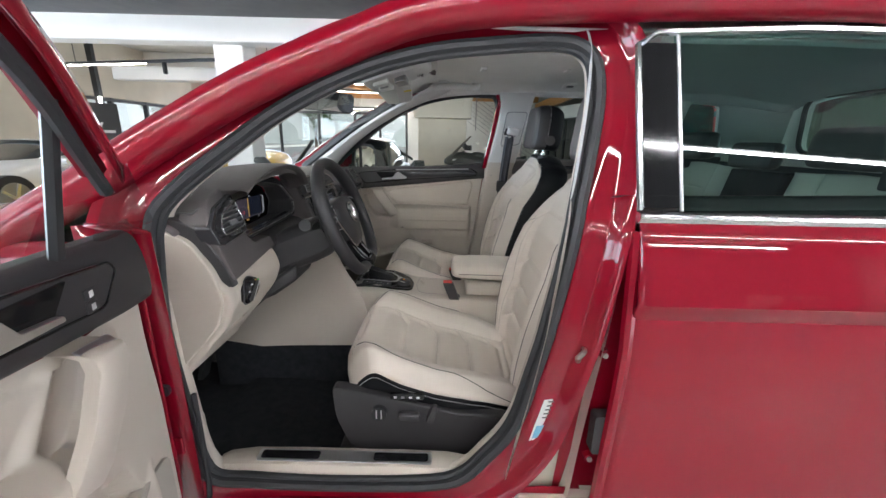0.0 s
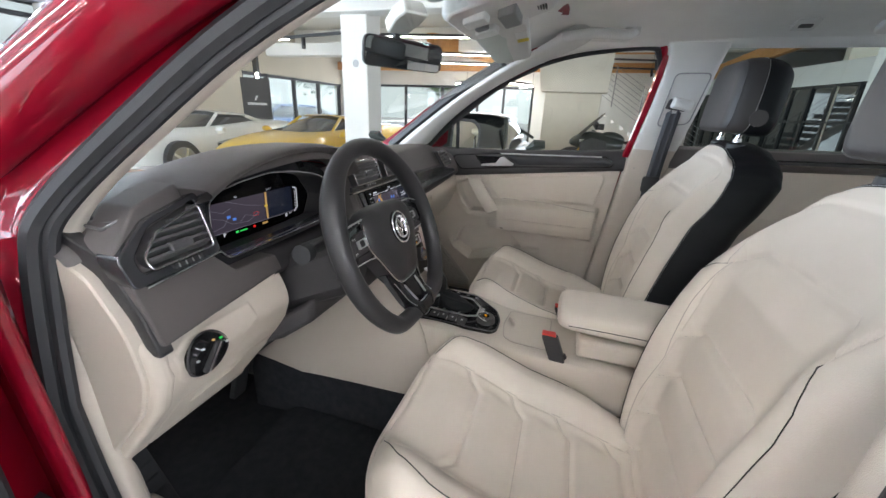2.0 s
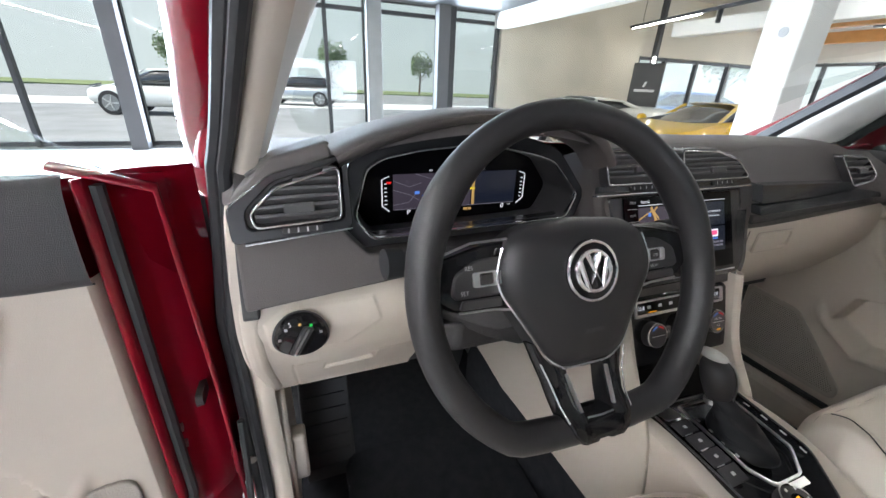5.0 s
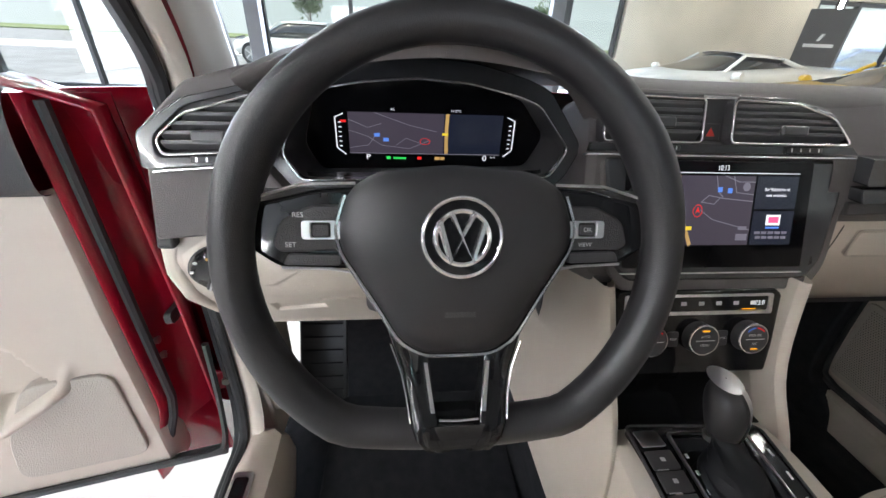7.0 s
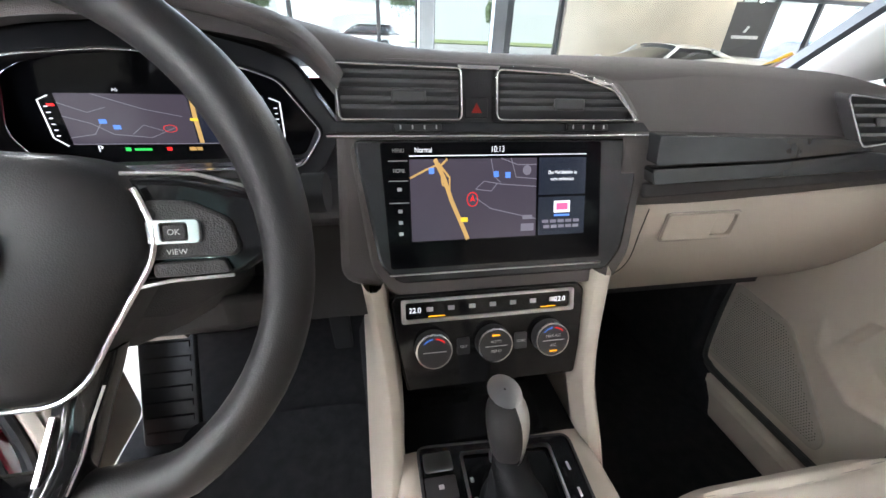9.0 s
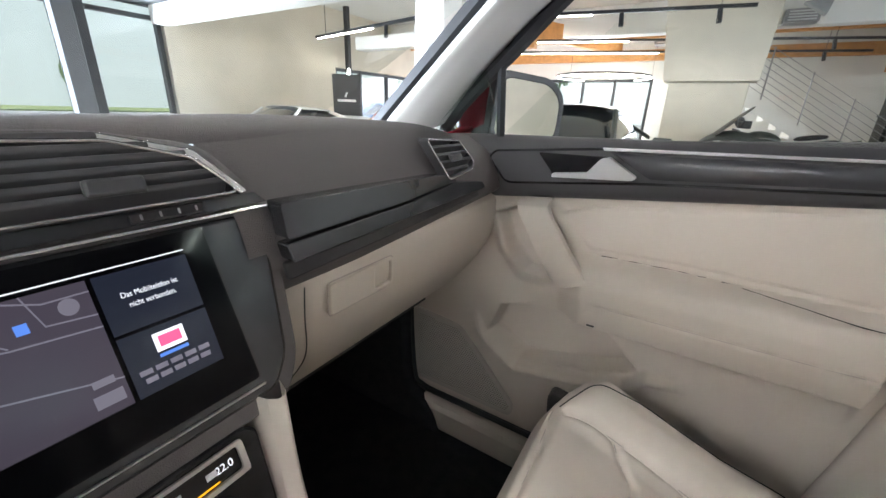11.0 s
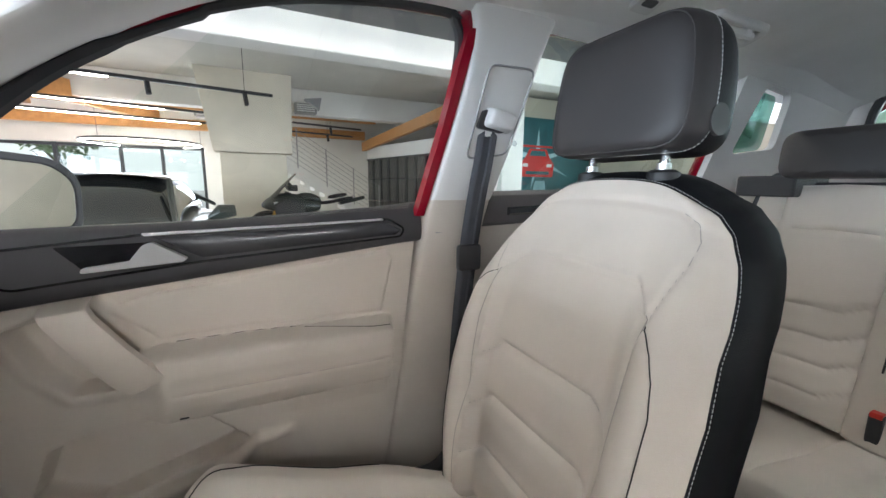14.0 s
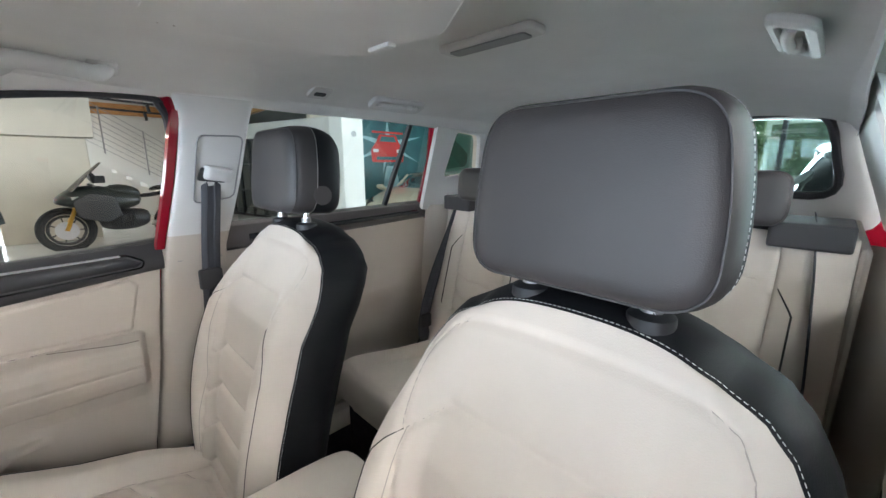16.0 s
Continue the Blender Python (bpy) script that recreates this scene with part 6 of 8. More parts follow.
# ---- centre console ----
con = thing("centre_console", "pale centre console with black gear panel", "console")
prof = [(-.10, .745), (-.05, .757), (.0, .757), (.05, .752), (.10, .742), (.16, .728), (.24, .722), (.33, .722), (.40, .722), (.60, .70)]
rows = []
for x, z in prof:
    w = lin(x, [-.1, .05, .16, .6], [.125, .132, .118, .112])
    rows.append([(x, -w - .012, .52), (x, -w - .008, z - .12), (x, -w - .002, z - .03), (x, -w + .003, z - .008), (x, -w + .014, z - .001), (x, -.05, z - .005), (x, .05, z - .005), (x, w - .014, z - .001), (x, w - .003, z - .008), (x, w + .002, z - .03), (x, w + .008, z - .12), (x, w + .012, .52)])
part("body", grid(rows), M["beige"], con, "pale console body", subsurf=1)


def con3(u, v, d):
    return (u, v, lin(u, *zip(*prof)) + d)


def pan3(u, v, d):
    return (u, v, lin(u, *zip(*prof)) + d + .003)


GEAR = rounded([(-.078, -.101), (-.066, .092), (.072, .086), (.138, .046), (.156, .0), (.156, -.050), (.142, -.076), (.075, -.100)], .012)
gp = part("gear_panel", slab(GEAR, pan3, -.01, .005), M["piano"], con, "gloss black gear panel", bevel=.003)
part("panel_rim", rod([pan3(u, v, .004) for u, v in GEAR], .0018, 6, loop=True), M["dark"], gp)
gate_o = [(-.060, -.052), (-.054, .062), (.060, .058), (.092, .028), (.092, -.030), (.062, -.052)]
gate_i = [(-.057, -.049), (-.051, .059), (.058, .055), (.089, .026), (.089, -.028), (.060, -.049)]
part("gate_frame", frame_slab(rounded(gate_o, .006), rounded(gate_i, .006), pan3, .004, .0078), M["satin"], gp, "thin metal frame")
boot = []
for k, (z, c, w, l) in enumerate(((.754, .022, .043, .056), (.763, .021, .041, .054), (.770, .014, .034, .045), (.775, .014, .036, .044), (.782, .004, .028, .034), (.787, .003, .030, .032), (.793, -.010, .022, .024), (.797, -.014, .023, .023), (.803, -.024, .018, .019), (.808, -.028, .017, .018))):
    boot.append([(c + l * math.cos(a) * (1 + .05 * math.sin(5 * a + 1.3 * k)), -.005 + w * math.sin(a) * (1 + .06 * math.cos(4 * a + 1.7 * k)), z + .003 * math.sin(3 * a + k)) for a in [2 * math.pi * j / 28 for j in range(28)]])
part("gear_boot", loft(boot), M["dark_leather"], con, "creased black leather boot", subsurf=1)
knob = ((.790, .015, .016), (.797, .016, .019), (.814, .020, .026), (.833, .023, .030), (.850, .023, .028), (.860, .018, .022), (.866, .009, .012))
gs = part("gear_knob", loft([[(-.032 - .30 * (z - .80) + l * math.cos(a), -.006 + w * math.sin(a), z) for a in [2 * math.pi * j / 24 for j in range(24)]] for z, w, l in knob]), M["wheel"], con, "black leather gear knob", subsurf=1)
part("knob_inlay", grid([[(-.032 - .30 * (z - .80) + (l + .0022) * math.cos(a), -.006 + (w + .0022) * math.sin(a), z + .001) for a in [radians(d) for d in (18, 38, 58, 78, 98)]] for z, w, l in knob]), M["satin"], gs, "satin metal inlay", subsurf=1)
part("knob_crown", grid([[(-.060 + r * 1.25 * math.cos(a), -.006 + r * math.sin(a), .8685 - 8 * r * r) for a in [2 * math.pi * j / 20 for j in range(21)]] for r in (.001, .008, .014, .019)]), M["satin"], gs, "satin metal crown")
part("knob_collar", rod([(-.029, -.006, .790), (-.032, -.006, .797)], .0185, 20), M["satin"], gs, "metal collar")
kb = part("mode_knob", rod([pan3(.118, -.030, .0), pan3(.118, -.030, .013), pan3(.118, -.030, .018)], [.0265, .0255, .0225], 32), M["dark"], gp, "round drive mode knob")
part("knob_ring", rod([pan3(.118 + .0235 * math.cos(a), -.030 + .0235 * math.sin(a), .0165) for a in [2 * math.pi * k / 32 for k in range(32)]], .0010, 6, loop=True), M["satin"], kb)
part("knob_centre", rod([pan3(.118, -.030, .017), pan3(.118, -.030, .0195)], .010, 20), M["piano"], kb)
part("knob_light", slab([(.1135, -.033), (.1225, -.033), (.1225, -.027), (.1135, -.027)], pan3, .0196, .0201), M["glow_amber"], kb, "amber symbol", smooth=False)
for k in range(6):
    a = math.pi / 3 * k + .4
    part("knob_mark", slab([(.118 + .0165 * math.cos(a) + q, -.030 + .0165 * math.sin(a) + r) for q, r in ((-.0018, -.0018), (.0018, -.0018), (.0018, .0018), (-.0018, .0018))], pan3, .0183, .0188), M["white_mark"], kb, smooth=False)
part("open_tray", slab(rounded(rect(-.066, -.040, -.096, -.062), .004), pan3, .004, .006), M["satin"], gp, "small metal tray edge", bevel=.001)
for k in range(4):
    part("panel_key", slab(rounded(rect(-.034 + .027 * k, -.009 + .027 * k, -.098, -.062), .002), pan3, .004, .0075), M["dark"], gp, bevel=.001)
    part("key_mark", slab(rect(-.024 + .027 * k, -.019 + .027 * k, -.083, -.077), pan3, .0076, .0081), M["white_mark"], gp, smooth=False)
    if k in (1, 2, 3):
        part("key_line", slab(rect(-.0355 + .027 * k, -.0345 + .027 * k, -.096, -.080), pan3, .0076, .0084), M["satin"], gp, smooth=False)
for k in range(4):
    part("gate_mark", slab(rect(-.028 + .022 * k, -.022 + .022 * k, -.046, -.042), pan3, .0052, .0057), M["white_mark"], gp, smooth=False)
    part("gate_mark", slab(rect(-.028 + .030 * k, -.018 + .030 * k, .072, .075), pan3, .0052, .0057), M["white_mark"], gp, smooth=False)
part("gate_plate", slab(rounded(rect(.094, .104, -.008, .028), .001), pan3, .0052, .0060), M["satin"], gp, "small metal plate", smooth=False)
LID = rounded([(.178, -.07), (.168, .0), (.178, .085), (.30, .088), (.30, -.088), (.20, -.085)], .015)
part("tray_lid", slab(LID, con3, .0, .002), M["beige"], con, "pale tray lid", bevel=.0012)
part("lid_joint", rod([con3(u, v, .0012) for u, v in LID], .0016, 6, loop=True), M["seam"], con)
part("lid_latch", rod([(.198, -.002, .728), (.196, .002, .735), (.190, .018, .738), (.186, .026, .735)], [.005, .006, .005, .006], 8), M["beige"], con, "small pale latch")
arm = thing("armrest", "padded pale leather centre armrest", "armrest", (.31, 0, .78))
part("pad", loft([[(x, -w, z0), (x, -w * 1.03, (z0 + z1) / 2), (x, -w * .96, z1 - .008), (x, -w * .6, z1 + .004), (x, w * .6, z1 + .004), (x, w * .96, z1 - .008), (x, w * 1.03, (z0 + z1) / 2), (x, w, z0), (x, 0, z0 - .004)] for x, w, z0, z1 in ((0.0, .05, .02, .045), (.006, .078, .010, .058), (.03, .088, .004, .064), (.12, .090, .0, .066), (.24, .090, -.004, .064), (.34, .088, -.004, .058), (.36, .07, .0, .05))]), M["leather"], arm, "soft leather pad", subsurf=2)
part("hinge_base", loft([[(x, -w, -.06), (x, -w, z), (x, w, z), (x, w, -.06)] for x, w, z in ((.06, .085, -.01), (.2, .088, -.006), (.37, .088, -.006))]), M["beige"], arm, "pale base", bevel=.008)
part("seam", rod([(x, -.0925, z) for x, z in ((.03, .03), (.12, .03), (.24, .028), (.34, .026))], .0012, 5), M["piping"], arm)

# ---- steering wheel ----
wheel = thing("steering_wheel", "black leather steering wheel with gloss spokes and round emblem", "steering wheel", (-.027, -.365, 1.077))
wheel.rotation_euler = (0, radians(-22), 0)
# local: y across, z up, x towards the driver
R = .172
rim = []
for k in range(72):
    a = 2 * math.pi * k / 72
    y, z = R * math.sin(a), R * math.cos(a)
    if z < -R * .84:
        z = -R * .84 - (abs(z) - R * .84) * .25
    rim.append((0.012, y, z))
part("rim", rod(rim, [.0155 + .0022 * math.exp(-((abs(((k * 5 + 180) % 360) - 180) - 62) / 16) ** 2) for k in range(72)], 14, loop=True, flat=1.18, up=(1, 0, 0)), M["wheel"], wheel, "leather rim")
for k in (13, 59):
    part("rim_seam", rod([(.012 + .0185 * math.cos(b), (R + .0165 * math.sin(b)) * math.sin(2 * math.pi * k / 72), (R + .0165 * math.sin(b)) * math.cos(2 * math.pi * k / 72)) for b in [2 * math.pi * j / 20 for j in range(20)]], .0009, 5, loop=True), M["piping"], wheel)


def wh3(u, v, d):
    return (d, u, v)


hub = rounded([(u * 1.10, v - .003) for u, v in ((-.078, .052), (-.055, .066), (0, .071), (.055, .066), (.078, .052), (.087, .02), (.084, .002), (.062, -.036), (.043, -.072), (.026, -.084), (-.026, -.084), (-.043, -.072), (-.062, -.036), (-.084, .002), (-.087, .02))], .012, 4)
rows = []
for k, d in ((1.0, -.02), (1.0, .0), (.985, .010), (.94, .018), (.8, .025), (.55, .029), (.3, .030)):
    rows.append([(d, u * k, v * k) for u, v in hub])
part("airbag_cover", loft(rows), M["wheel"], wheel, "soft black airbag cover", angle=60)
hub_low = [p for p in hub if p[1] < .046]
hub_low.sort(key=lambda p: math.atan2(p[0], -p[1] - .0))
part("hub_strip", rod([(.0115, u * 1.004, v * 1.004) for u, v in hub_low], .0019, 6), M["chrome"], wheel, "polished strip round the hub")
em = part("emblem", rod([(.026, 0, .012), (.033, 0, .012)], [.0315, .0305], 36), M["piano"], wheel, "round black and chrome emblem")
part("emblem_ring", rod([(.0325, .0295 * math.cos(a), .012 + .0295 * math.sin(a)) for a in [2 * math.pi * k / 48 for k in range(48)]], .0018, 8, loop=True), M["chrome"], em, "chrome ring")
part("emblem_ring", rod([(.034, .0200 * math.cos(a), .012 + .0200 * math.sin(a)) for a in [2 * math.pi * k / 48 for k in range(48)]], .0022, 8, loop=True), M["chrome"], em, "inner chrome ring")
for pts in ([(-.009, .031), (0, .013), (.009, .031)], [(-.017, .024), (-.008, -.006), (0, .012), (.008, -.006), (.017, .024)]):
    part("emblem_chevron", rod([(.034, u, v) for u, v in pts], .0029, 6), M["chrome"], em, "chrome chevron")
for sg in (-1, 1):
    o = [(sg * .076, .050), (sg * .11, .048), (sg * .160, .036), (sg * .166, .004), (sg * .14, -.014), (sg * .07, -.016)]
    sp = part("spoke", slab(rounded(o, .008), wh3, -.016, .006), M["piano"], wheel, "gloss black spoke", bevel=.004)
    part("button_pad", slab(rounded([(sg * .089, .036), (sg * .115, .035), (sg * .138, .023), (sg * .143, .004), (sg * .138, -.001), (sg * .087, -.001)], .006), wh3, .004, .0095), M["dark"], sp, "button cluster", bevel=.002)
    part("button_frame", frame_slab(rect(*sorted((sg * .091, sg * .121)), .009, .0235, .003, 3), rect(*sorted((sg * .099, sg * .114)), .0105, .022, .002, 3), wh3, .008, .0125), M["satin"], sp, "satin metal button frame", bevel=.001)
    part("centre_button", slab(rect(*sorted((sg * .100, sg * .113)), .0115, .021, .002, 3), wh3, .008, .012), M["dark"], sp, bevel=.001)
    part("rocker", slab(rounded([(sg * .092, -.003), (sg * .132, -.002), (sg * .136, -.011), (sg * .092, -.012)], .003), wh3, .004, .011), M["dark"], sp, bevel=.0015)
    part("rocker_line", rod([(.009, sg * .137, -.013), (.009, sg * .10, -.0145), (.010, sg * .079, -.018), (.010, sg * .066, -.036)], .0012, 6), M["satin"], sp)
    part("upper_strip", rod([(.008, sg * .080, .052), (.009, sg * .12, .051), (.008, sg * .158, .040)], .0013, 6), M["satin"], sp)
    arm = [[wh3(sg * u, v, d) for u, v, d in ((a, z, x0), (a, z, x1 - .002), (a + .003, z, x1), (b - .003, z, x1), (b, z, x1 - .003), (b, z, x0))] for a, b, z, x0, x1 in ((.026, .060, -.058, -.012, .006), (.025, .0535, -.078, -.012, .008), (.0228, .046, -.100, -.010, .0115), (.0200, .0415, -.122, -.006, .018), (.0172, .0385, -.138, .0, .0315), (.012, .0345, -.150, .004, .0345), (.006, .027, -.1595, .006, .0325))]
    part("lower_spoke", loft(arm), M["piano"], wheel, "gloss black lower spoke", angle=50)
bridge = [[wh3(u, v, d) for v, d in ((-.1345, .0), (-.1345, .018), (-.138, .0315), (-.148, .0340), (-.1565, .0335), (-.1605, .027), (-.160, .006))] for u in (-.024, -.012, 0, .012, .024)]
part("lower_bridge", loft(bridge), M["piano"], wheel, "gloss black cross piece on the rim", angle=50)
for sg in (-1, 1):
    part("spoke_edge", rod([(.0085, sg * .0545, -.078), (.0118, sg * .0465, -.100), (.0175, sg * .042, -.121), (.0285, sg * .039, -.136)], .0010, 6), M["chrome"], wheel, "polished spoke edge")
    part("spoke_inlay", slab([(sg * .0245, -.094), (sg * .0275, -.094), (sg * .0225, -.130), (sg * .0192, -.130)], lambda u, v, d: (lin(v, [-.138, -.122, -.100, -.078], [.0305, .018, .0115, .008]) + d, u, v), -.002, .0012), M["satin"], wheel, "satin inlay strip", smooth=False)
part("spoke_strip", rod([(.0275, -.016, -.1352), (.0285, 0, -.1356), (.0275, .016, -.1352)], .0010, 6), M["satin"], wheel, "thin silver edge")
words("button_text", "SET", -.134, .003, .0055, wh3, .0098, M["white_mark"], wheel)
words("button_text", "RES", -.128, .026, .0055, wh3, .0098, M["white_mark"], wheel)
words("button_text", "OK", .1065, .0145, .0050, wh3, .0125, M["white_mark"], wheel, "CENTER")
words("button_text", "VIEW", .106, .002, .0050, wh3, .0098, M["white_mark"], wheel, "CENTER")
part("airbag_text_bar", slab(rect(-.012, .012, -.050, -.046), wh3, .0285, .0292), M["dark"], wheel, smooth=False)
# column and stalks
col = thing("steering_column", "dark plastic steering column with two stalks", "steering column", (0, -.365, 1.06))
part("shroud", loft([[(x, -w, z - h), (x, -w, z + h * .6), (x, -w * .6, z + h), (x, w * .6, z + h), (x, w, z + h * .6), (x, w, z - h), (x, w * .5, z - h * 1.35), (x, -w * .5, z - h * 1.35)] for x, w, z, h in ((-.035, .062, -.005, .055), (-.10, .07, -.03, .06), (-.2, .075, -.07, .06), (-.30, .085, -.12, .06))]), M["dark"], col, subsurf=1)
part("lower_cover", loft([[(x, -w, z), (x, -w, z + .05), (x, w, z + .05), (x, w, z)] for x, w, z in ((-.16, .07, -.16), (-.22, .10, -.20), (-.34, .11, -.25))]), M["dark"], col, bevel=.01)
for sg in (-1, 1):
    s_ = part("stalk", rod(curve([(-.095, sg * .06, .022), (-.092, sg * .10, .028), (-.086, sg * .14, .034), (-.078, sg * .188, .037)], 4), [.010, .010, .011, .012, .013, .0145, .0155, .016, .016, .016, .016, .016, .014], 12, flat=.62), M["dark"], col, "control stalk")
    part("stalk_tip", rod([(-.079, sg * .176, .0365), (-.077, sg * .193, .0375)], .0155, 12), M["black_metal"], s_, "dark ribbed tip")
    for k in range(3):
        part("stalk_mark", slab(rect(*sorted((sg * (.125 + .016 * k), sg * (.131 + .016 * k))), .033, .0348), lambda u, v, d: (d, u, v), -.0755, -.0745), M["grey_metal"], s_, smooth=False)
# pedals, footrest and mats
fp = thing("foot_pedals", "black rubber pedals under the dashboard", "pedals", (-.60, -.38, .5))
part("brake_pedal", slab(rounded(rect(-.05, .06, -.04, .04), .01), lambda u, v, d: (d + .4 * v, u, v + .06), -.01, .01), M["rubber"], fp, bevel=.003)
part("accelerator", slab(rounded(rect(.12, .17, -.10, .06), .01), lambda u, v, d: (d + .3 * v, u, v + .02), -.01, .01), M["rubber"], fp, bevel=.003)
part("pedal_arm", rod([(-.02, 0, .08), (-.1, 0, .3)], .01, 6), M["black_metal"], fp)
fr_ = thing("footrest", "ribbed black rubber footrest", "footrest", (-.5, -.62, .45))
part("pad", slab(rounded(rect(-.06, .06, -.10, .14), .015), lambda u, v, d: (d - .55 * v, u, v), -.01, .012), M["rubber"], fr_, bevel=.004)
for k in range(7):
    part("rib", slab(rect(-.05, .05, -.08 + .03 * k, -.068 + .03 * k), lambda u, v, d: (d - .55 * v, u, v), .011, .017), M["rubber"], fr_, smooth=False)
for y, nm in ((-.38, "driver's"), (.38, "passenger's")):
    mt = thing("floor_mat", f"black carpet mat on the {nm} floor", "mat", (-.12, y, .357))
    part("carpet", slab(rounded(rect(-.34, .14, -.21, .21), .05), lambda u, v, d: (u, v, d + .25 * max(0, -u - .25)), 0, .012), M["carpet"], mt, bevel=.004)
part("kick_panel", slab(rounded([(-.50, .76), (-.34, .74), (-.315, .60), (-.33, .40), (-.5, .40)], .03), lambda u, v, d: (u, d, v), -.725, -.69), M["beige"], dash, "pale kick panel", bevel=.006)
# Passenger side takes the black carpet colour as painted footwell shade.
part("kick_panel", slab(rounded([(-.80, .80), (-.42, .78), (-.425, .60), (-.41, .46), (-.33, .42), (-.30, .34), (-.8, .34)], .03), lambda u, v, d: (u, d, v), .69, .745), M["carpet"], dash, "kick panel coloured black for the shade under the dashboard", bevel=.006)
bl_ = part("bonnet_release", slab(rounded(rect(-.375, -.335, .50, .62), .012), lambda u, v, d: (u, -d, v), .665, .70), M["beige"], dash, "pale release lever", bevel=.006)

# inside mirror
im = thing("rear_view_mirror", "frameless rear view mirror under the windscreen", "mirror", (-.170, 0.040, 1.445))
im.rotation_euler = (0, radians(8), radians(-32))
part("housing", loft([[(x, u * k, v * k) for u, v in rounded(rect(-.125, .125, -.036, .036), .022, 5)] for x, k in ((-.035, .55), (-.02, .9), (-.004, 1.0), (.004, 1.0))]), M["black_metal"], im, bevel=.001)
part("mirror_glass", slab(rounded(rect(-.121, .121, -.033, .033), .020, 5), lambda u, v, d: (d, u, v), .0045, .0065), M["mirror"], im, "mirror glass")
part("stem", rod([(-.02, 0, .01), (-.06, 0, .06), (-.02, 0, .11)], .012, 8), M["dark"], im)
part("sensor_cover", loft([[(-.045 + x, -w, z), (-.045 + x, w, z), (-.07 + x, w * .9, z + .03), (-.07 + x, -w * .9, z + .03)] for x, w, z in ((.0, .03, .045), (.05, .04, .075), (.09, .035, .095))]), M["pale"], im, "pale sensor cover", bevel=.006)

# ---- front seats ----
BW = ([0, .1, .25, .45, .6, .75, .87, .94, .98, 1], [.196, .210, .227, .238, .238, .226, .206, .187, .167, .138])


UPPER = [(y, .64 * v) for y, v in ((.158, .70), (.174, .85), (.170, .90), (.156, .935), (.13, .950), (-.13, .950), (-.156, .935), (-.170, .90), (-.174, .85), (-.158, .70))]


def seat_back(u, v):
    """A place on the front of the backrest: u across from -1 to 1, v upwards from 0 to 1."""
    w = lin(v, *BW)
    a = abs(u)
    x = .505 + .14 * v + .05 * max(0, v - .7) / .3
    bol = .054 * math.sin(math.pi * min(.12 + v * .95, 1)) ** .8 * step(.50, .80, a)
    x += -bol + .052 * step(.80, 1.0, a) ** 1.6 * (1 - .85 * step(.78, 1, v)) - .018 * math.sin(math.pi * v) * (1 - a * a)
    y = u * w
    z = .60 + .64 * v - .012 * a * a - .022 * a ** 4 * step(.80, 1, v)
    g = 0.0
    # insert: two upright seams, an arch over it, and the quilted rows below
    m = a * w
    top = .795 - 1.2 * max(0.0, m - .115)
    ins = .150 + .012 * v
    if v < top:
        g += groove(m - ins)
        for k in range(4):
            line = .065 + .157 * k - 1.07 * max(0.0, m - .105)
            if m < ins:
                g += 1.2 * groove((v - line) * .64, .006)
                x -= .005 * math.exp(-((v - line + .06) / .05) ** 2) * step(ins, ins - .05, m)
    if m < ins + .005:
        g += groove((v - top) * .64)
    if v > .72:
        g += .8 * groove(inside(UPPER, u * w, v * .64), .0035)
    x += .0075 * min(g, 1.2)
    return (x, y, z)


def seat_cushion(u, v):
    """v: 0 at the backrest, 1 at the front lip, over 1 down the front."""
    a = abs(u)
    w = lin(v, [0, .3, .7, .9, 1, 1.12, 1.25], [.21, .245, .258, .252, .238, .225, .22])
    x = lin(v, [0, .9, 1, 1.06, 1.14, 1.25], [.52, .06, .016, .0, -.004, .006])
    z = lin(v, [0, .15, .5, .85, .95, 1, 1.06, 1.14, 1.25], [.615, .622, .66, .722, .730, .724, .70, .66, .625])
    x += .055 * max(0, a - .45) ** 2 * 2.2 * step(.6, 1, v)
    bol = .05 * step(.46, .74, a) * (1 - step(.86, 1.05, v)) * step(-.25, .3, v)
    z += bol - .055 * step(.80, 1, a) ** 1.5 - .012 * (1 - a * a) * step(1.0, .5, v)
    g = 0.0
    ins = .57
    if v < .95:
        g += groove((a - ins) * w)
    for k in range(4):
        line = .075 + .213 * k + .42 * max(0.0, a - .40)
        if a < ins:
            g += 1.2 * groove((v - line) * .5, .0065)
            z += .006 * math.exp(-((v - line + .09) / .06) ** 2) * step(.57, .38, a)
    g += .6 * groove((v - .975 - .05 * a * a) * .5, .004)
    z -= .008 * min(g, 1.2)
    return (x, u * w, z)


def proud(fn, u, v, h):
    """A place h above the surface fn."""
    p, a, b = (Vector(fn(*q)) for q in ((u, v), (u + .02, v), (u, v + .015)))
    n = (a - p).cross(b - p).normalized()
    if n.dot(Vector((-1, 0, 1))) < 0:
        n = -n
    return p + n * h


def seat_edge():
    e = [(-1, v) for v in np.linspace(0, 1, 131)] + [(u, 1) for u in np.linspace(-1, 1, 111)[1:-1]] + [(1, v) for v in np.linspace(1, 0, 131)]
    return [seat_back(u, v) for u, v in e]


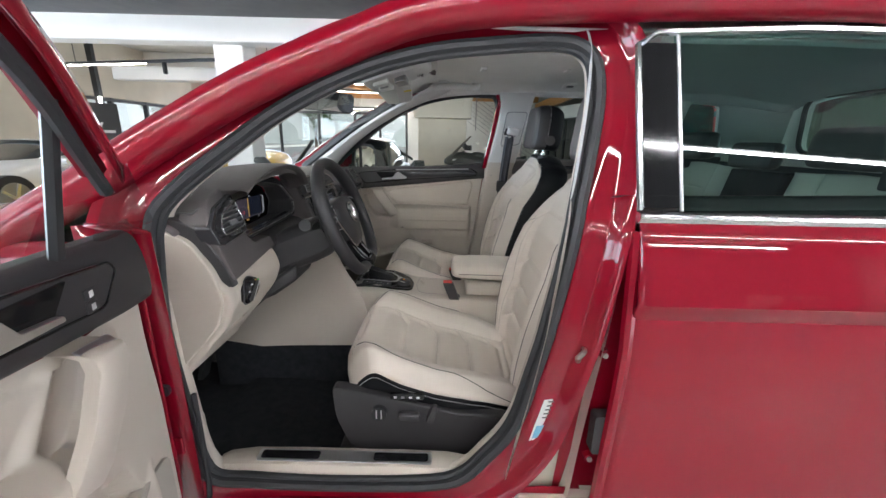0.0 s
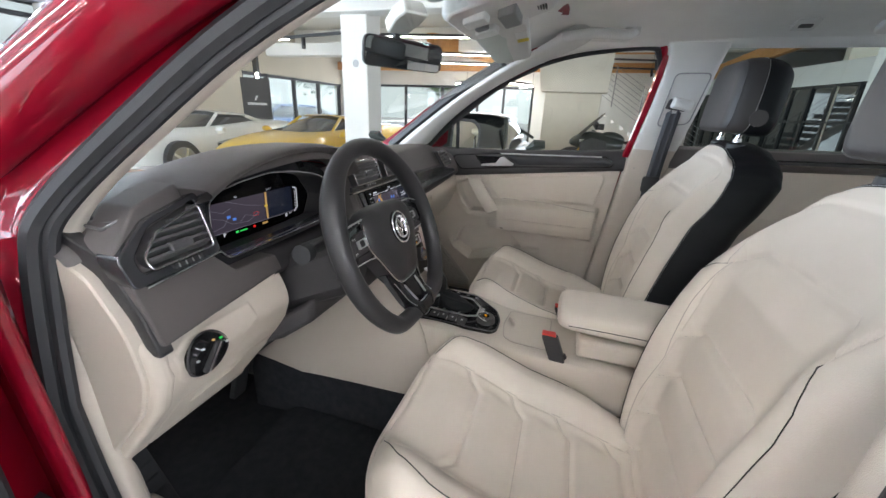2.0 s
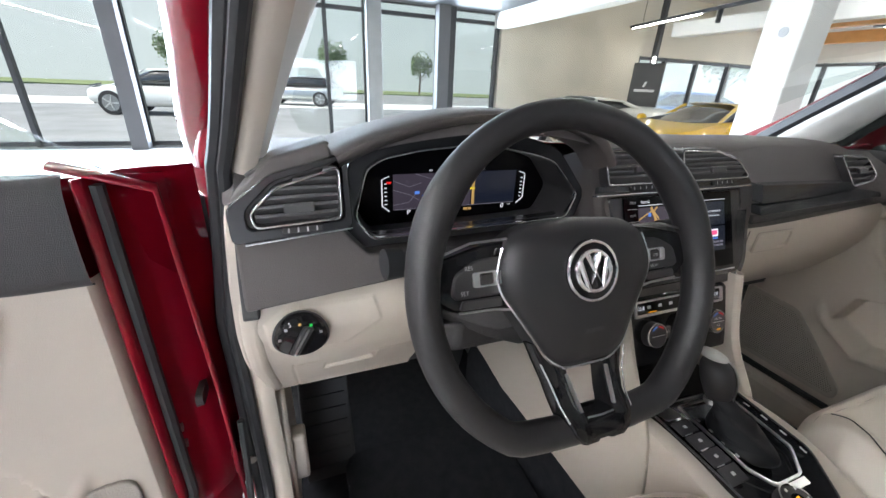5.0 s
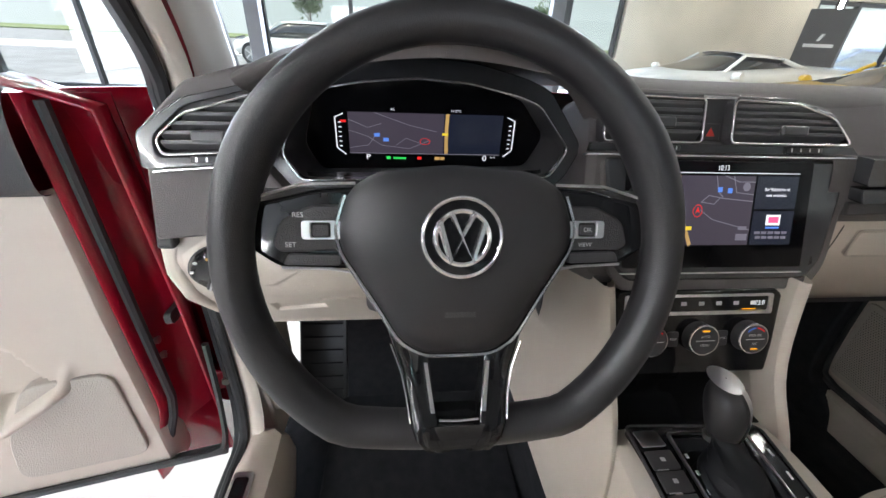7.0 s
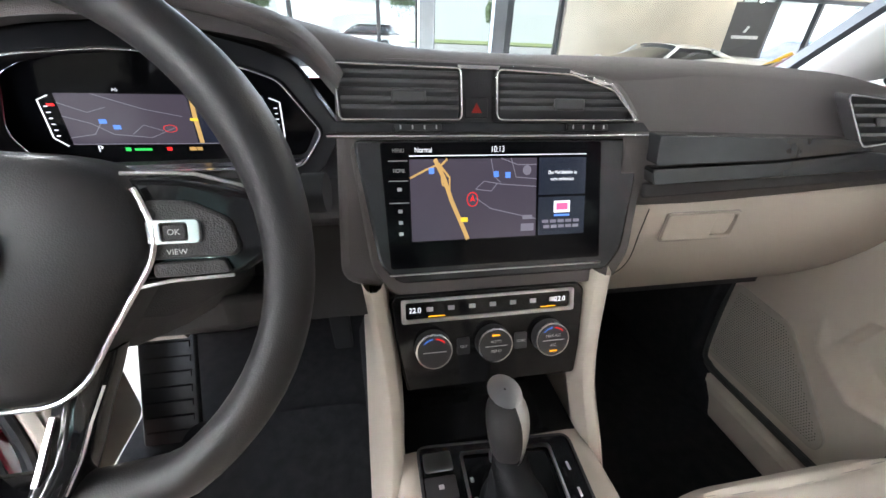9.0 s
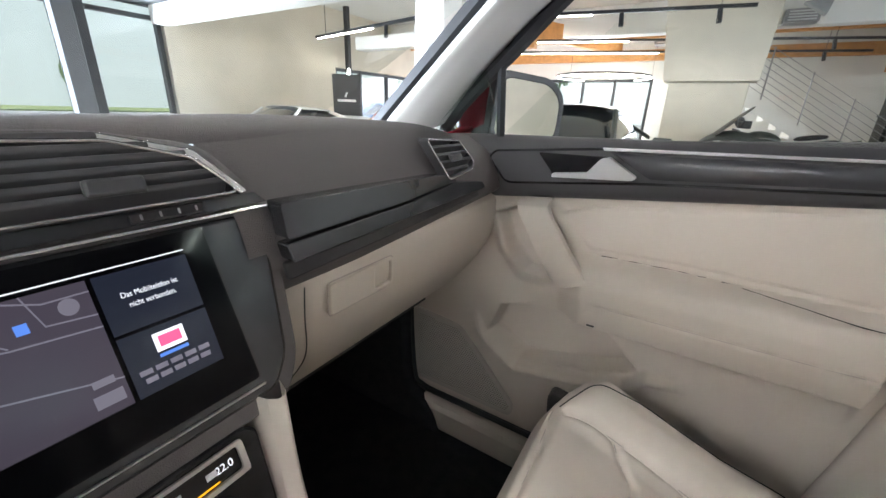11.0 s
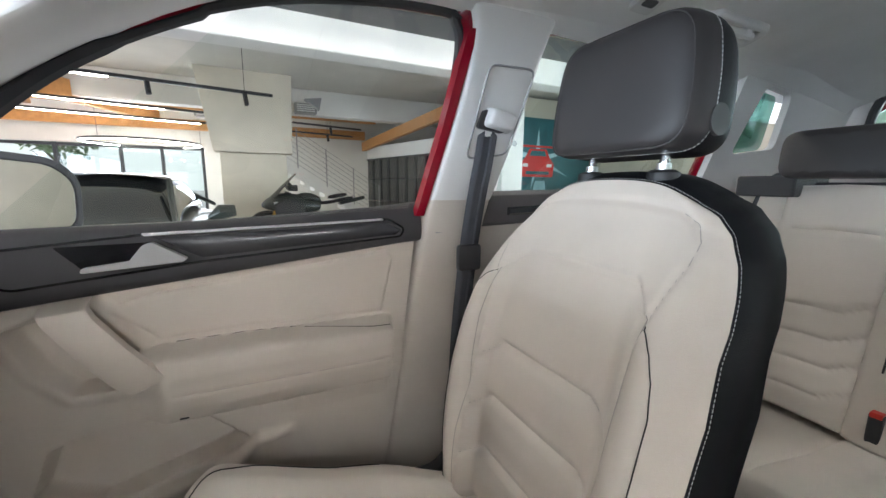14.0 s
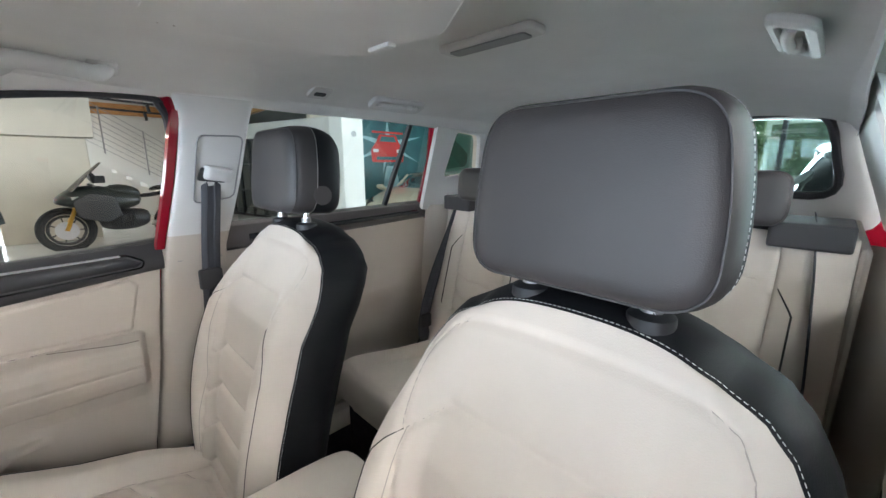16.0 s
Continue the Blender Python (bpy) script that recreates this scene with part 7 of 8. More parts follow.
def dashes(points, size, every, on):
    """Short stitches along a line, evenly spaced by its length."""
    p = [Vector(q) for q in points]
    run = np.concatenate([[0.0], np.cumsum([(b - a).length for a, b in zip(p, p[1:])])])
    xyz = np.array([tuple(q) for q in p])

    def along(d):
        return Vector([float(np.interp(d, run, xyz[:, k])) for k in range(3)])

    v, f = [], []
    for d in np.arange(0, run[-1] - on, every):
        q0, q1 = along(d), along(d + on)
        if (q1 - q0).length < 1e-5:
            continue
        s = (q1 - q0).normalized().orthogonal().normalized() * size
        r = (q1 - q0).normalized().cross(s)
        n = len(v)
        v += [q0 + s, q0 + r, q0 - s, q0 - r, q1 + s, q1 + r, q1 - s, q1 - r]
        f += [(n, n + 1, n + 5, n + 4), (n + 1, n + 2, n + 6, n + 5), (n + 2, n + 3, n + 7, n + 6), (n + 3, n, n + 4, n + 7)]
    return mesh_from("stitches", v, f)


def headrest(parent, z0, side_sign):
    rows = []
    for x, k, dz in ((.664, .70, -.004), (.6645, .80, -.003), (.667, .88, -.002), (.673, .945, -.001), (.684, .985, 0), (.700, 1.0, 0), (.715, 1.0, 0), (.735, 1.0, -.002), (.752, .985, -.005), (.768, .95, -.010), (.780, .88, -.014), (.786, .76, -.018)):
        o = rounded([(-.132 * k, -.096 * k), (.132 * k, -.096 * k), (.134 * k, .0), (.118 * k, .094 * k), (-.118 * k, .094 * k), (-.134 * k, .0)], .052 * k, 8)
        rows.append([(x + .10 * v + .012 * (abs(u) / .13) ** 2, u, z0 + dz + v) for u, v in o])
    h = part("headrest", loft(rows[:7]), M["head_leather"], parent, "grey-black leather headrest front", angle=60)
    part("headrest_back", loft(rows[6:]), M["dark_leather"], h, "black leather side", angle=60)
    part("seam", rod([(p[0] - .0005, p[1] * 1.001, p[2]) for p in rows[3]], .0014, 6, loop=True), M["head_leather"], h)
    part("stitching", dashes([(p[0], p[1] * 1.004, z0 + (p[2] - z0) * 1.004) for p in rows[6] + rows[6][:1]], .0005, .0060, .0038), M["stitch"], h, "white stitched seam")
    part("release_button", rod([(.735, side_sign * .118, z0 - .055), (.735, side_sign * .1345, z0 - .055)], .021, 20), M["head_leather"], h, "round push button")
    for s in (-1, 1):
        part("post_button", rod([(.723, s * .069, 1.252), (.723, s * .069, 1.264)], .0105, 16), M["satin"], h, "metal release sleeve")
        part("post", rod([(.722, s * .069, 1.20), (.723, s * .069, 1.262), (.734, s * .069, z0 - .06)], .0074, 12), M["chrome"], h, "chrome post")
    return h


def front_seat(label, driver):
    s = thing("front_seat", label, "car seat", group="front seats")
    U, V = np.linspace(-1, 1, 111), np.linspace(0, 1, 131)
    part("backrest", grid([[seat_back(u, v) for u in U] for v in V]), M["leather"], s, "pale leather with quilted insert", angle=60)
    V2 = np.concatenate([np.linspace(0, 1, 115), np.linspace(1, 1.25, 24)[1:]])
    part("cushion", grid([[seat_cushion(u, v) for u in U] for v in V2]), M["leather"], s, "pale quilted leather cushion", angle=60)
    edge = seat_edge()
    n = len(edge)
    rows = []
    for i, (x, y, z) in enumerate(edge):
        (_, y0, z0), (_, y1, z1) = edge[max(i - 10, 0)], edge[min(i + 10, n - 1)]
        t = Vector((y1 - y0, z1 - z0)).normalized()
        ny, nz = -t.y, t.x
        if ny * y + nz * (z - .9) < 0:
            ny, nz = -ny, -nz
        rows.append([(x + dx, y + ny * q, z + nz * q) for dx, q in ((0, 0), (.010, .006), (.035, .014), (.075, .014), (.105, .002), (.122, -.022))])
    part("backrest_side", grid(rows), M["dark_leather"], s, "black leather side and top")
    part("back_panel", grid([[(x, y * k, z) for k in np.linspace(1, -1, 9)] for x, y, z in [r[5] for r in rows[:131:10]]]), M["dark"], s, "dark plastic back shell", solid=.006)
    part("stitching", dashes([(r[0][0] * .7 + r[1][0] * .3, (r[0][1] * .7 + r[1][1] * .3) * 1.002, r[0][2] * .7 + r[1][2] * .3 + .0006) for r in rows], .0004, .0058, .0036), M["stitch"], s, "white stitched seam")
    for sg in (-1, 1):
        p = [proud(seat_back, sg * lin(v, [.03, .3, .5, .6, .66, .70, .725, .74], [.87 - .06 * (sg > 0), .87 - .06 * (sg > 0), .87 - .05 * (sg > 0), .865 - .03 * (sg > 0), .85, .82, .77, .72]), v, .0012) for v in np.linspace(.03, .74, 90)]
        part("piping", rod(p, .0008, 6), M["piping"], s, "thin black piping")
        p = [proud(seat_cushion, sg * lin(v, [.02, .22, .4, .75, .88, .97], [.97, .92, .84, .82, .76, .60]), v, .0016) for v in np.linspace(.02, .97, 80)]
        part("piping", rod(p, .0010, 6), M["piping"], s, "thin black piping")
    # sewn lines, thin rods darker than the leather to paint the crease shade
    def seam(fn, pts):
        p = [tuple(proud(fn, a + (c - a) * k / 12, b + (d - b) * k / 12, .0001)) for (a, b), (c, d) in zip(pts, pts[1:]) for k in range(13)]
        q = [p[0]] + [b for a, b in zip(p, p[1:]) if (Vector(b) - Vector(a)).length > 1e-4]
        part("seam", rod(q, .0008, 5), M["seam"], s)

    def bk(pts):
        return [(y / lin(v, *BW), v) for y, v in pts]

    seam(seat_back, bk([(.160, .741), (.115, .795), (-.115, .795), (-.160, .741)]))
    seam(seat_back, bk([(.162, .738), (.174, .85), (.170, .90), (.156, .935), (.13, .950), (-.13, .950), (-.156, .935), (-.170, .90), (-.174, .85), (-.162, .738)]))
    for sg in (-1, 1):
        seam(seat_back, bk([(sg * .150, .03), (sg * .155, .4), (sg * .159, .741)]))
        seam(seat_cushion, [(sg * .57, .03), (sg * .57, .5), (sg * .57, .94)])
    for k in range(4):
        v = .065 + .157 * k
        seam(seat_back, bk([(.150, v - .048), (.105, v), (-.105, v), (-.150, v - .048)]))
        v = .075 + .213 * k
        seam(seat_cushion, [(.56, v + .067), (.40, v), (-.40, v), (-.56, v + .067)])
    seam(seat_cushion, [(.75, 1.003), (.4, .983), (0, .975), (-.4, .983), (-.75, 1.003)])
    # lower cover and the seat frame
    under = [seat_cushion(-1, v) for v in np.linspace(0, 1.0, 30)] + [seat_cushion(-1, v) for v in np.linspace(1.0, 1.25, 10)[1:]]
    front = [seat_cushion(u, 1.25) for u in np.linspace(-1, 1, 30)[1:-1]]
    path = under + front + [(x, -y, z) for x, y, z in under[::-1]]
    rows = []
    for x, y, z in path:
        rows.append([(x, y, z + .001), (x + .002, y * 1.015, z - .012), (x + .004, y * 1.01, z - .035), (x + .01, y * .97, z - .06), (x + .03, y * .9, z - .10)])
    part("cushion_skirt", grid(rows), M["dark_leather"], s, "black leather lower edge")
    part("skirt_stitching", dashes([(r[1][0] - .0005, r[1][1] * 1.002, r[1][2] + .002) for r in rows], .0009, .0065, .004), M["stitch"], s, "white stitched seam")
    for sg in (-1, 1):
        o = rounded([(-.012, .685), (.14, .655), (.32, .61), (.50, .60), (.55, .65), (.56, .56), (.50, .46), (.40, .43), (.10, .44), (.03, .50), (-.005, .59)], .02)
        tr = part("side_trim", slab(o, lambda u, v, d: (u, sg * (.235 + d - .25 * max(0, .5 - v)), v), 0, .034), M["dark"], s, "dark plastic side trim", bevel=.012, segments=3)
        if driver and sg < 0:
            kn = part("lumbar_knob", rod([(.115, -.268, .612), (.115, -.281, .612)], .0205, 20), M["black_metal"], tr, "round four-way switch")
            part("knob_cross", boxes([(.107, .110, -.284, -.281, .599, .625), (.120, .123, -.284, -.281, .599, .625)]), M["satin"], kn, smooth=False)
            part("seat_switch", slab(rounded(rect(.165, .225, .592, .614), .009), lambda u, v, d: (u, -.266 - d, v), 0, .018), M["dark"], tr, bevel=.005)
            part("backrest_switch", slab(rounded([(.240, .59), (.261, .59), (.275, .637), (.257, .64)], .008), lambda u, v, d: (u, -.266 - d, v), 0, .018), M["dark"], tr, bevel=.005)
            mem = part("memory_buttons", slab(rounded(rect(.145, .235, .655, .672), .004), lambda u, v, d: (u, -.272 - d - .15 * (.64 - v), v), 0, .006), M["piano"], tr, bevel=.002)
            part("button_marks", boxes([(.155 + .02 * k, .163 + .02 * k, -.2785, -.277, .661, .666) for k in range(4)]), M["white_mark"], mem, smooth=False)
    for y in (-.17, .17):
        r = part("seat_rail", box(.02, .62, y - .022, y + .022, .356, .40), M["dark"], s, smooth=False, bevel=.005)
        part("rail_cap", box(-.02, .06, y - .035, y + .035, .358, .43), M["dark"], r, smooth=False, bevel=.012)
    part("seat_frame", box(.06, .50, -.19, .19, .40, .565), M["dark"], s, smooth=False, bevel=.02)
    for y in (-.069, .069):
        part("post_collar", rod([(.723, y, 1.234), (.723, y, 1.2505), (.723, y, 1.2545), (.723, y, 1.2540)], [.024, .0225, .016, .011], 24), M["black_metal"], s, "black post collar")
    return s


driver_seat = front_seat("driver's seat in pale quilted leather with black sides and power switches", True)
driver_seat.location = (0, -.365, -.006)
headrest(driver_seat, 1.366, 1)
passenger_seat = front_seat("passenger seat in pale quilted leather with black sides", False)
passenger_seat.location = (0, .380, .004)
headrest(passenger_seat, 1.374, -1)

# ---- rear bench ----
bench = thing("rear_bench", "rear bench in pale quilted leather with black middle part", "car seat")


def bench_back(u, v, w, c):
    a = abs(u)
    x = 1.36 + .13 * v + .02 * v * v + .03 * step(.75, 1, a) - .02 * step(.45, .7, a)
    z = .68 + .56 * v - .01 * a
    g = groove((a - .5) * w)
    for k in range(4):
        g += 1.1 * groove((v - (.10 + .12 * k + .05 * step(.2, .5, a))) * .56, .007) * (a < .5)
    g += groove((v - .80 + .06 * step(.35, .5, a)) * .56) * (a < .5)
    return (x + .005 * min(g, 1.2), c + u * w, z)


for c in (-.365, .365):
    w = .232
    U, V = np.linspace(-1, 1, 61), np.linspace(0, 1, 81)
    part("backrest", grid([[bench_back(u, v, w, c) for u in U] for v in V]), M["leather"], bench, "pale quilted leather", solid=.03, angle=60)
    for sg in (-1, 1):
        part("piping", rod([(p[0] - .016, p[1], p[2]) for p in [bench_back(sg * lin(v, [.1, .7, .8], [.66, .66, .5]), v, w, c) for v in np.linspace(.3, .8, 30)]], .0022, 6), M["piping"], bench)
    rows = [[(x, c + u * w, z - .03 * step(.8, 1, abs(u)) + .012 * step(.4, .7, abs(u)) - .005 * groove((abs(u) - .5) * w)) for u in U] for x, z in [(p.x, p.y) for p in curve([(1.42, .655, 0), (1.2, .68, 0), (.98, .72, 0), (.93, .70, 0), (.915, .64, 0), (.92, .58, 0)], 14)]]
    part("cushion", grid(rows), M["leather"], bench, "pale leather cushion", angle=60)
    hr = part("headrest", loft([[(x + .1 * v, c + u, 1.318 + v) for u, v in rounded(rect(-.118 * k, .118 * k, -.062 * k, .062 * k), .04 * k, 5)] for x, k in ((1.405, .86), (1.415, .97), (1.44, 1), (1.475, .97), (1.50, .85))]), M["head_leather"], bench, "black leather headrest", subsurf=1)
part("middle_backrest", loft([[(1.345 + .13 * v, -.135, .68 + .55 * v), (1.335 + .13 * v, -.12, .68 + .55 * v), (1.325 + .13 * v, 0, .68 + .55 * v), (1.335 + .13 * v, .12, .68 + .55 * v), (1.345 + .13 * v, .135, .68 + .55 * v), (1.45 + .13 * v, .135, .68 + .55 * v), (1.45 + .13 * v, -.135, .68 + .55 * v)] for v in (0, .3, .6, .78, .8, 1)]), M["dark_leather"], bench, "black leather middle backrest", bevel=.006)
part("middle_headrest", loft([[(x + .1 * v, u, 1.285 + v) for u, v in rounded(rect(-.11 * k, .11 * k, -.05 * k, .05 * k), .03 * k, 5)] for x, k in ((1.42, .86), (1.43, .97), (1.46, 1), (1.50, .85))]), M["head_leather"], bench, "black leather headrest", subsurf=1)
part("middle_cushion", loft([[(x, -.14, z - .06), (x, -.13, z), (x, 0, z + .01), (x, .13, z), (x, .14, z - .06)] for x, z in ((1.42, .66), (1.2, .685), (1.0, .715), (.94, .69), (.92, .60))]), M["dark_leather"], bench, subsurf=1)
part("bench_base", box(.95, 1.5, -.58, .58, .36, .62), M["carpet"], bench, smooth=False, bevel=.02)
part("bench_back_shell", slab([(1.44, .60), (1.60, 1.24), (1.56, 1.25), (1.40, .66)], lambda u, v, d: (u, d, v), -.58, .58), M["dark"], bench, smooth=False)
for y in (.13, -.13, .2):
    bk = part("buckle", box(1.33, 1.36, y - .012, y + .012, .69, .76), M["dark"], bench, smooth=False, bevel=.004)
    part("release_button", box(1.328, 1.362, y - .010, y + .010, .752, .764), M["red_plastic"], bk, "red release button", smooth=False, bevel=.002)


# ---- seat belts ----
def belt(points, width, label, name="seat_belt", twist=None):
    b = thing(name, label, "seat belt", points[0])
    o = Vector(points[0])
    p = [q - o for q in curve(points, 6)]
    rows = []
    for i, q in enumerate(p):
        d = (p[min(i + 1, len(p) - 1)] - p[max(i - 1, 0)]).normalized()
        s = d.cross(Vector((0, 1, 0)) if twist is None else Vector(twist)).normalized() * width / 2
        k = s.cross(d).normalized() * .0016
        rows.append([q - s + k, q - s * .40 - k, q - s * .30 + k, q + s * .30 + k, q + s * .40 - k, q + s + k])
    part("webbing", grid(rows), M["belt"], b, "dark grey webbing", solid=.0016)
    return b


for sg, nm in ((1, "passenger's"), (-1, "driver's")):
    b = belt([(.622, sg * .640, 1.392), (.618, sg * .634, 1.36), (.614, sg * .640, 1.30), (.606, sg * .664, 1.18), (.600, sg * .682, 1.06), (.592, sg * .70, .85), (.585, sg * .70, .60)], .047, f"dark {nm} seat belt hanging on the centre pillar")

    def pil3(u, v, d):
        return (u - .622, sg * (side(1.362 + v) - .070 - d - .640), v - .030)

    part("recess_line", rod([pil3(u, v, .0) for u, v in rounded([(.573, -.075), (.672, -.062), (.695, .10), (.588, .098)], .018)], .0022, 6, loop=True), M["grey_metal"], b, "panel joint")
    part("belt_guide", loft([[pil3(.628 + u * k, -.004 + v * k, d) for u, v in rounded([(-.030, -.006), (.034, -.016), (.038, .016), (-.024, .028)], .010)] for d, k in ((-.006, 1.15), (.010, 1.08), (.020, .95), (.026, .72))]), M["pale"], b, "pale plastic belt guide", angle=60)
    part("guide_slot", slab(rounded([(.583, -.014), (.650, -.022), (.655, .0), (.592, .022)], .009), pil3, -.008, .006), M["dark"], b, "dark slot")
    part("tongue", slab(rounded(rect(-.034, .026, -.03, .03), .010), lambda u, v, d: (-.022 + u, sg * (.036 - d), -.32 + v), 0, .012), M["dark"], b, "black belt tongue", bevel=.004)
    part("joint_line", rod([pil3(u, -.235, -.002) for u in (.53, .58, .64)], .0012, 5), M["grey_metal"], b)
for sg in (1, -1):
    b = belt([(1.58, sg * .52, 1.255), (1.50, sg * .53, 1.23), (1.44, sg * .545, 1.10), (1.36, sg * .56, .92), (1.31, sg * .565, .74), (1.34, sg * .56, .66)], .058, "black rear seat belt beside the backrest")
    part("tongue", slab(rounded(rect(-.028, .028, -.03, .03), .01), lambda u, v, d: (-.265 + u, sg * (.043 - d), -.49 + v), 0, .012), M["dark"], b, "black belt tongue", bevel=.004)
    part("belt_exit", box(-.13, .06, -.07, .07, -.045, .012), M["dark"], b, smooth=False, bevel=.006)
bk = thing("belt_buckle", "black seat belt buckle with a red button", "buckle", (.335, -.10, .635))
part("stalk", rod([(.05, 0, -.06), (.02, .0, .05), (0, 0, .09)], [.012, .014, .012], 8, flat=.5), M["dark"], bk)
part("housing", slab(rounded(rect(-.020, .020, .07, .145), .008), lambda u, v, d: (u - .02 - .4 * (v - .1), d, v), -.012, .012), M["dark"], bk, bevel=.005)
part("release_button", slab(rounded(rect(-.0165, .0165, .142, .150), .002), lambda u, v, d: (u - .02 - .4 * (v - .1), d, v), -.009, .009), M["red_plastic"], bk, "red release button", bevel=.002)
bk2 = copy_thing(bk, Matrix.Translation((.36, .10, .62)))

# ---- front doors: built closed on the right side, mirrored for the left ----
INSERT = [(-.070, 1.018), (.0, 1.040), (.25, 1.069), (.425, 1.092), (.440, 1.072), (.412, .950), (.15, .957), (.0, .953)]
GRIPWELL = [(-.200, 1.000), (-.140, 1.022), (-.085, 1.020), (.0, .900), (-.045, .878), (-.125, .880), (-.168, .925)]
POCKET = [(-.168, .782), (-.10, .802), (.035, .812), (.128, .724), (.085, .706), (-.112, .656), (-.195, .705)]
LIP = [(-.235, .735), (-.212, .698), (-.117, .637), (.0, .660), (.110, .686), (.150, .720), (.215, .722)]


def door_depth(x, z):
    """How far the plain door lining stands in from y = 0.775."""
    return .038 + .006 * step(.97, .80, z) - .02 * step(.46, .43, z)


def door_relief(x, z):
    """The lining's moulding: insert, armrest, grip hollow, pocket and its lip."""
    e = inside(INSERT, x, z)
    d = .004 * step(-.003, .006, e) - .0035 * groove(e - .001, .0028)
    along = step(-.05, .015, x) * step(.434, .416, x)
    w = step(.12, .24, x)
    over = lin(z, [.802, .811, .838, .864, .90, .928, .937, .943], [0, .042, .054, .062, .066, .063, .052, 0])
    soft = lin(z, [.66, .76, .800, .811, .838, .864, .90, .928, .937, .943], [0, .004, .012, .042, .054, .062, .066, .063, .052, 0])
    d += along * (over * (1 - w) + soft * w)
    d -= .0035 * along * step(.0, .05, x) * groove(z - .866 - .03 * max(0.0, x - .36), .0030)
    d -= .0030 * along * step(.0, .05, x) * groove(z - lin(x, [0, .15, .40], [.9445, .9455, .936]), .0028)
    g = inside(GRIPWELL, x, z)
    d += .012 * step(-.030, -.008, g) * step(.03, -.03, x) * step(1.045, 1.02, z) - .042 * step(-.002, .008, g)
    p = inside(POCKET, x, z)
    d -= .044 * step(-.002, .006, p)
    near = min((Vector((x, z)) - (Vector(a) + (Vector(b) - Vector(a)) * min(max((Vector((x, z)) - Vector(a)).dot(Vector(b) - Vector(a)) / (Vector(b) - Vector(a)).length_squared, 0), 1))).length for a, b in zip(LIP, LIP[1:])) if .60 < z < .76 and -.26 < x < .24 else 1.0
    d += .027 * math.exp(-(near / .0105) ** 4) * step(-.24, -.19, x) * step(.225, .15, x)
    return d


def front_door(m, label, hinge, degrees):
    """m: 1 for the right side, -1 for the left; the door turns outwards about its hinge."""
    hx, hy = hinge
    t = thing("front_door", label, "car door", (hx, m * hy, 0) if m > 0 else (hx + .075, -hy + .016, 0))
    t.rotation_euler = (0, 0, radians(degrees * m))

    def pl(x, y, z):
        return (x - hx, m * (y - hy), z)

    xs, zs = (np.linspace(-.44, .495, 270), np.linspace(.43, 1.0, 185)) if m > 0 else (np.linspace(-.44, .495, 150), np.linspace(.43, 1.0, 110))
    rows = []
    for k in zs:
        row = []
        for x in xs:
            top = lin(x, [-.44, -.245, .482], [1.025, 1.033, 1.112])
            z = .43 + (k - .43) / .57 * (top - .43)
            xr = lin(z, [.43, .60, .82, 1.12], [.40, .418, .455, .492])
            x0 = -.44 if m > 0 else -.30
            X = x0 + (x + .44) / .935 * (xr - x0)
            row.append(pl(X, .775 - door_depth(X, z) - door_relief(X, z), z))
        rows.append(row)
    part("door_lining", grid(rows, flip=m < 0), M["beige"], t, "pale moulded door lining", angle=60)

    def low3(u, v, d):
        return pl(u, .738 - d, v)

    part("armrest_seam", rod([pl(x, .775 - door_depth(x, z) - door_relief(x, z) - .0004, z) for x, z in [(x, .866 + .03 * max(0.0, x - .36)) for x in np.linspace(.06, .40, 24)]], .0008, 5), M["seam"], t)
    part("insert_seam", rod([pl(x, .775 - door_depth(x, z) - door_relief(x, z) - .0002, z) for x, z in [(x, lin(x, [0, .15, .40], [.9445, .9455, .936])) for x in np.linspace(.02, .415, 24)]], .0009, 5), M["piping"], t)
    part("pocket_slot", slab(rounded(rect(.026, .040, .8165, .8205), .0015), lambda u, v, d: pl(u, .775 - door_depth(u, v) - door_relief(u, v) - d, v), -.001, .0012), M["dark"], t, "small dark slot", smooth=False)
    # dark cap under the window
    cap = []
    for x in np.linspace(-.44 if m > 0 else -.31, .50, 30):
        lo = lin(x, [-.44, -.245, .482], [1.020, 1.028, 1.108])
        hi = lin(x, [-.44, -.22, .1, .40, .50], [1.150, 1.158, 1.166, 1.185, 1.195])
        cap.append([pl(x, .752, lo - .004), pl(x, .722, lo), pl(x, .714, lo + .012), pl(x, .716, (lo + hi) / 2), pl(x, .722, hi - .03), pl(x, .730, hi - .010), pl(x, .742, hi), pl(x, .765, hi - .002)])
    part("door_cap", grid(cap), M["dark"], t, "dark soft door top", subsurf=1)

    def cap3(u, v, d):
        return pl(u, .7145 - d, v)

    frame_line = rounded([(-.219, 1.113), (-.207, 1.127), (.0, 1.146), (.423, 1.160), (.458, 1.139), (.451, 1.122), (.074, 1.094), (-.17, 1.067), (-.184, 1.071)], .008)
    part("inlay_panel", slab(frame_line, cap3, -.01, .0012), M["dark"], t, "matt dark panel")
    part("inlay_rim", rod([cap3(u, v, .001) for u, v in frame_line], .0022, 6, loop=True), M["piano"], t, "thin black rim")
    rows = []
    for u in np.linspace(.012, .451, 40):
        lo, hi = lin(u, [.012, .066, .080, .446, .451], [1.140, 1.106, 1.099, 1.125, 1.136]), lin(u, [.012, .418, .451], [1.142, 1.155, 1.1375])
        rows.append([cap3(u, lo + (hi - lo) * k / 10, -.002 + .008 * math.sin(math.pi * min(max(k / 10, .02), .98)) ** .6) for k in range(11)])
    part("trim_inlay", grid(rows), M["trim"], t, "convex gloss dark inlay", angle=60)
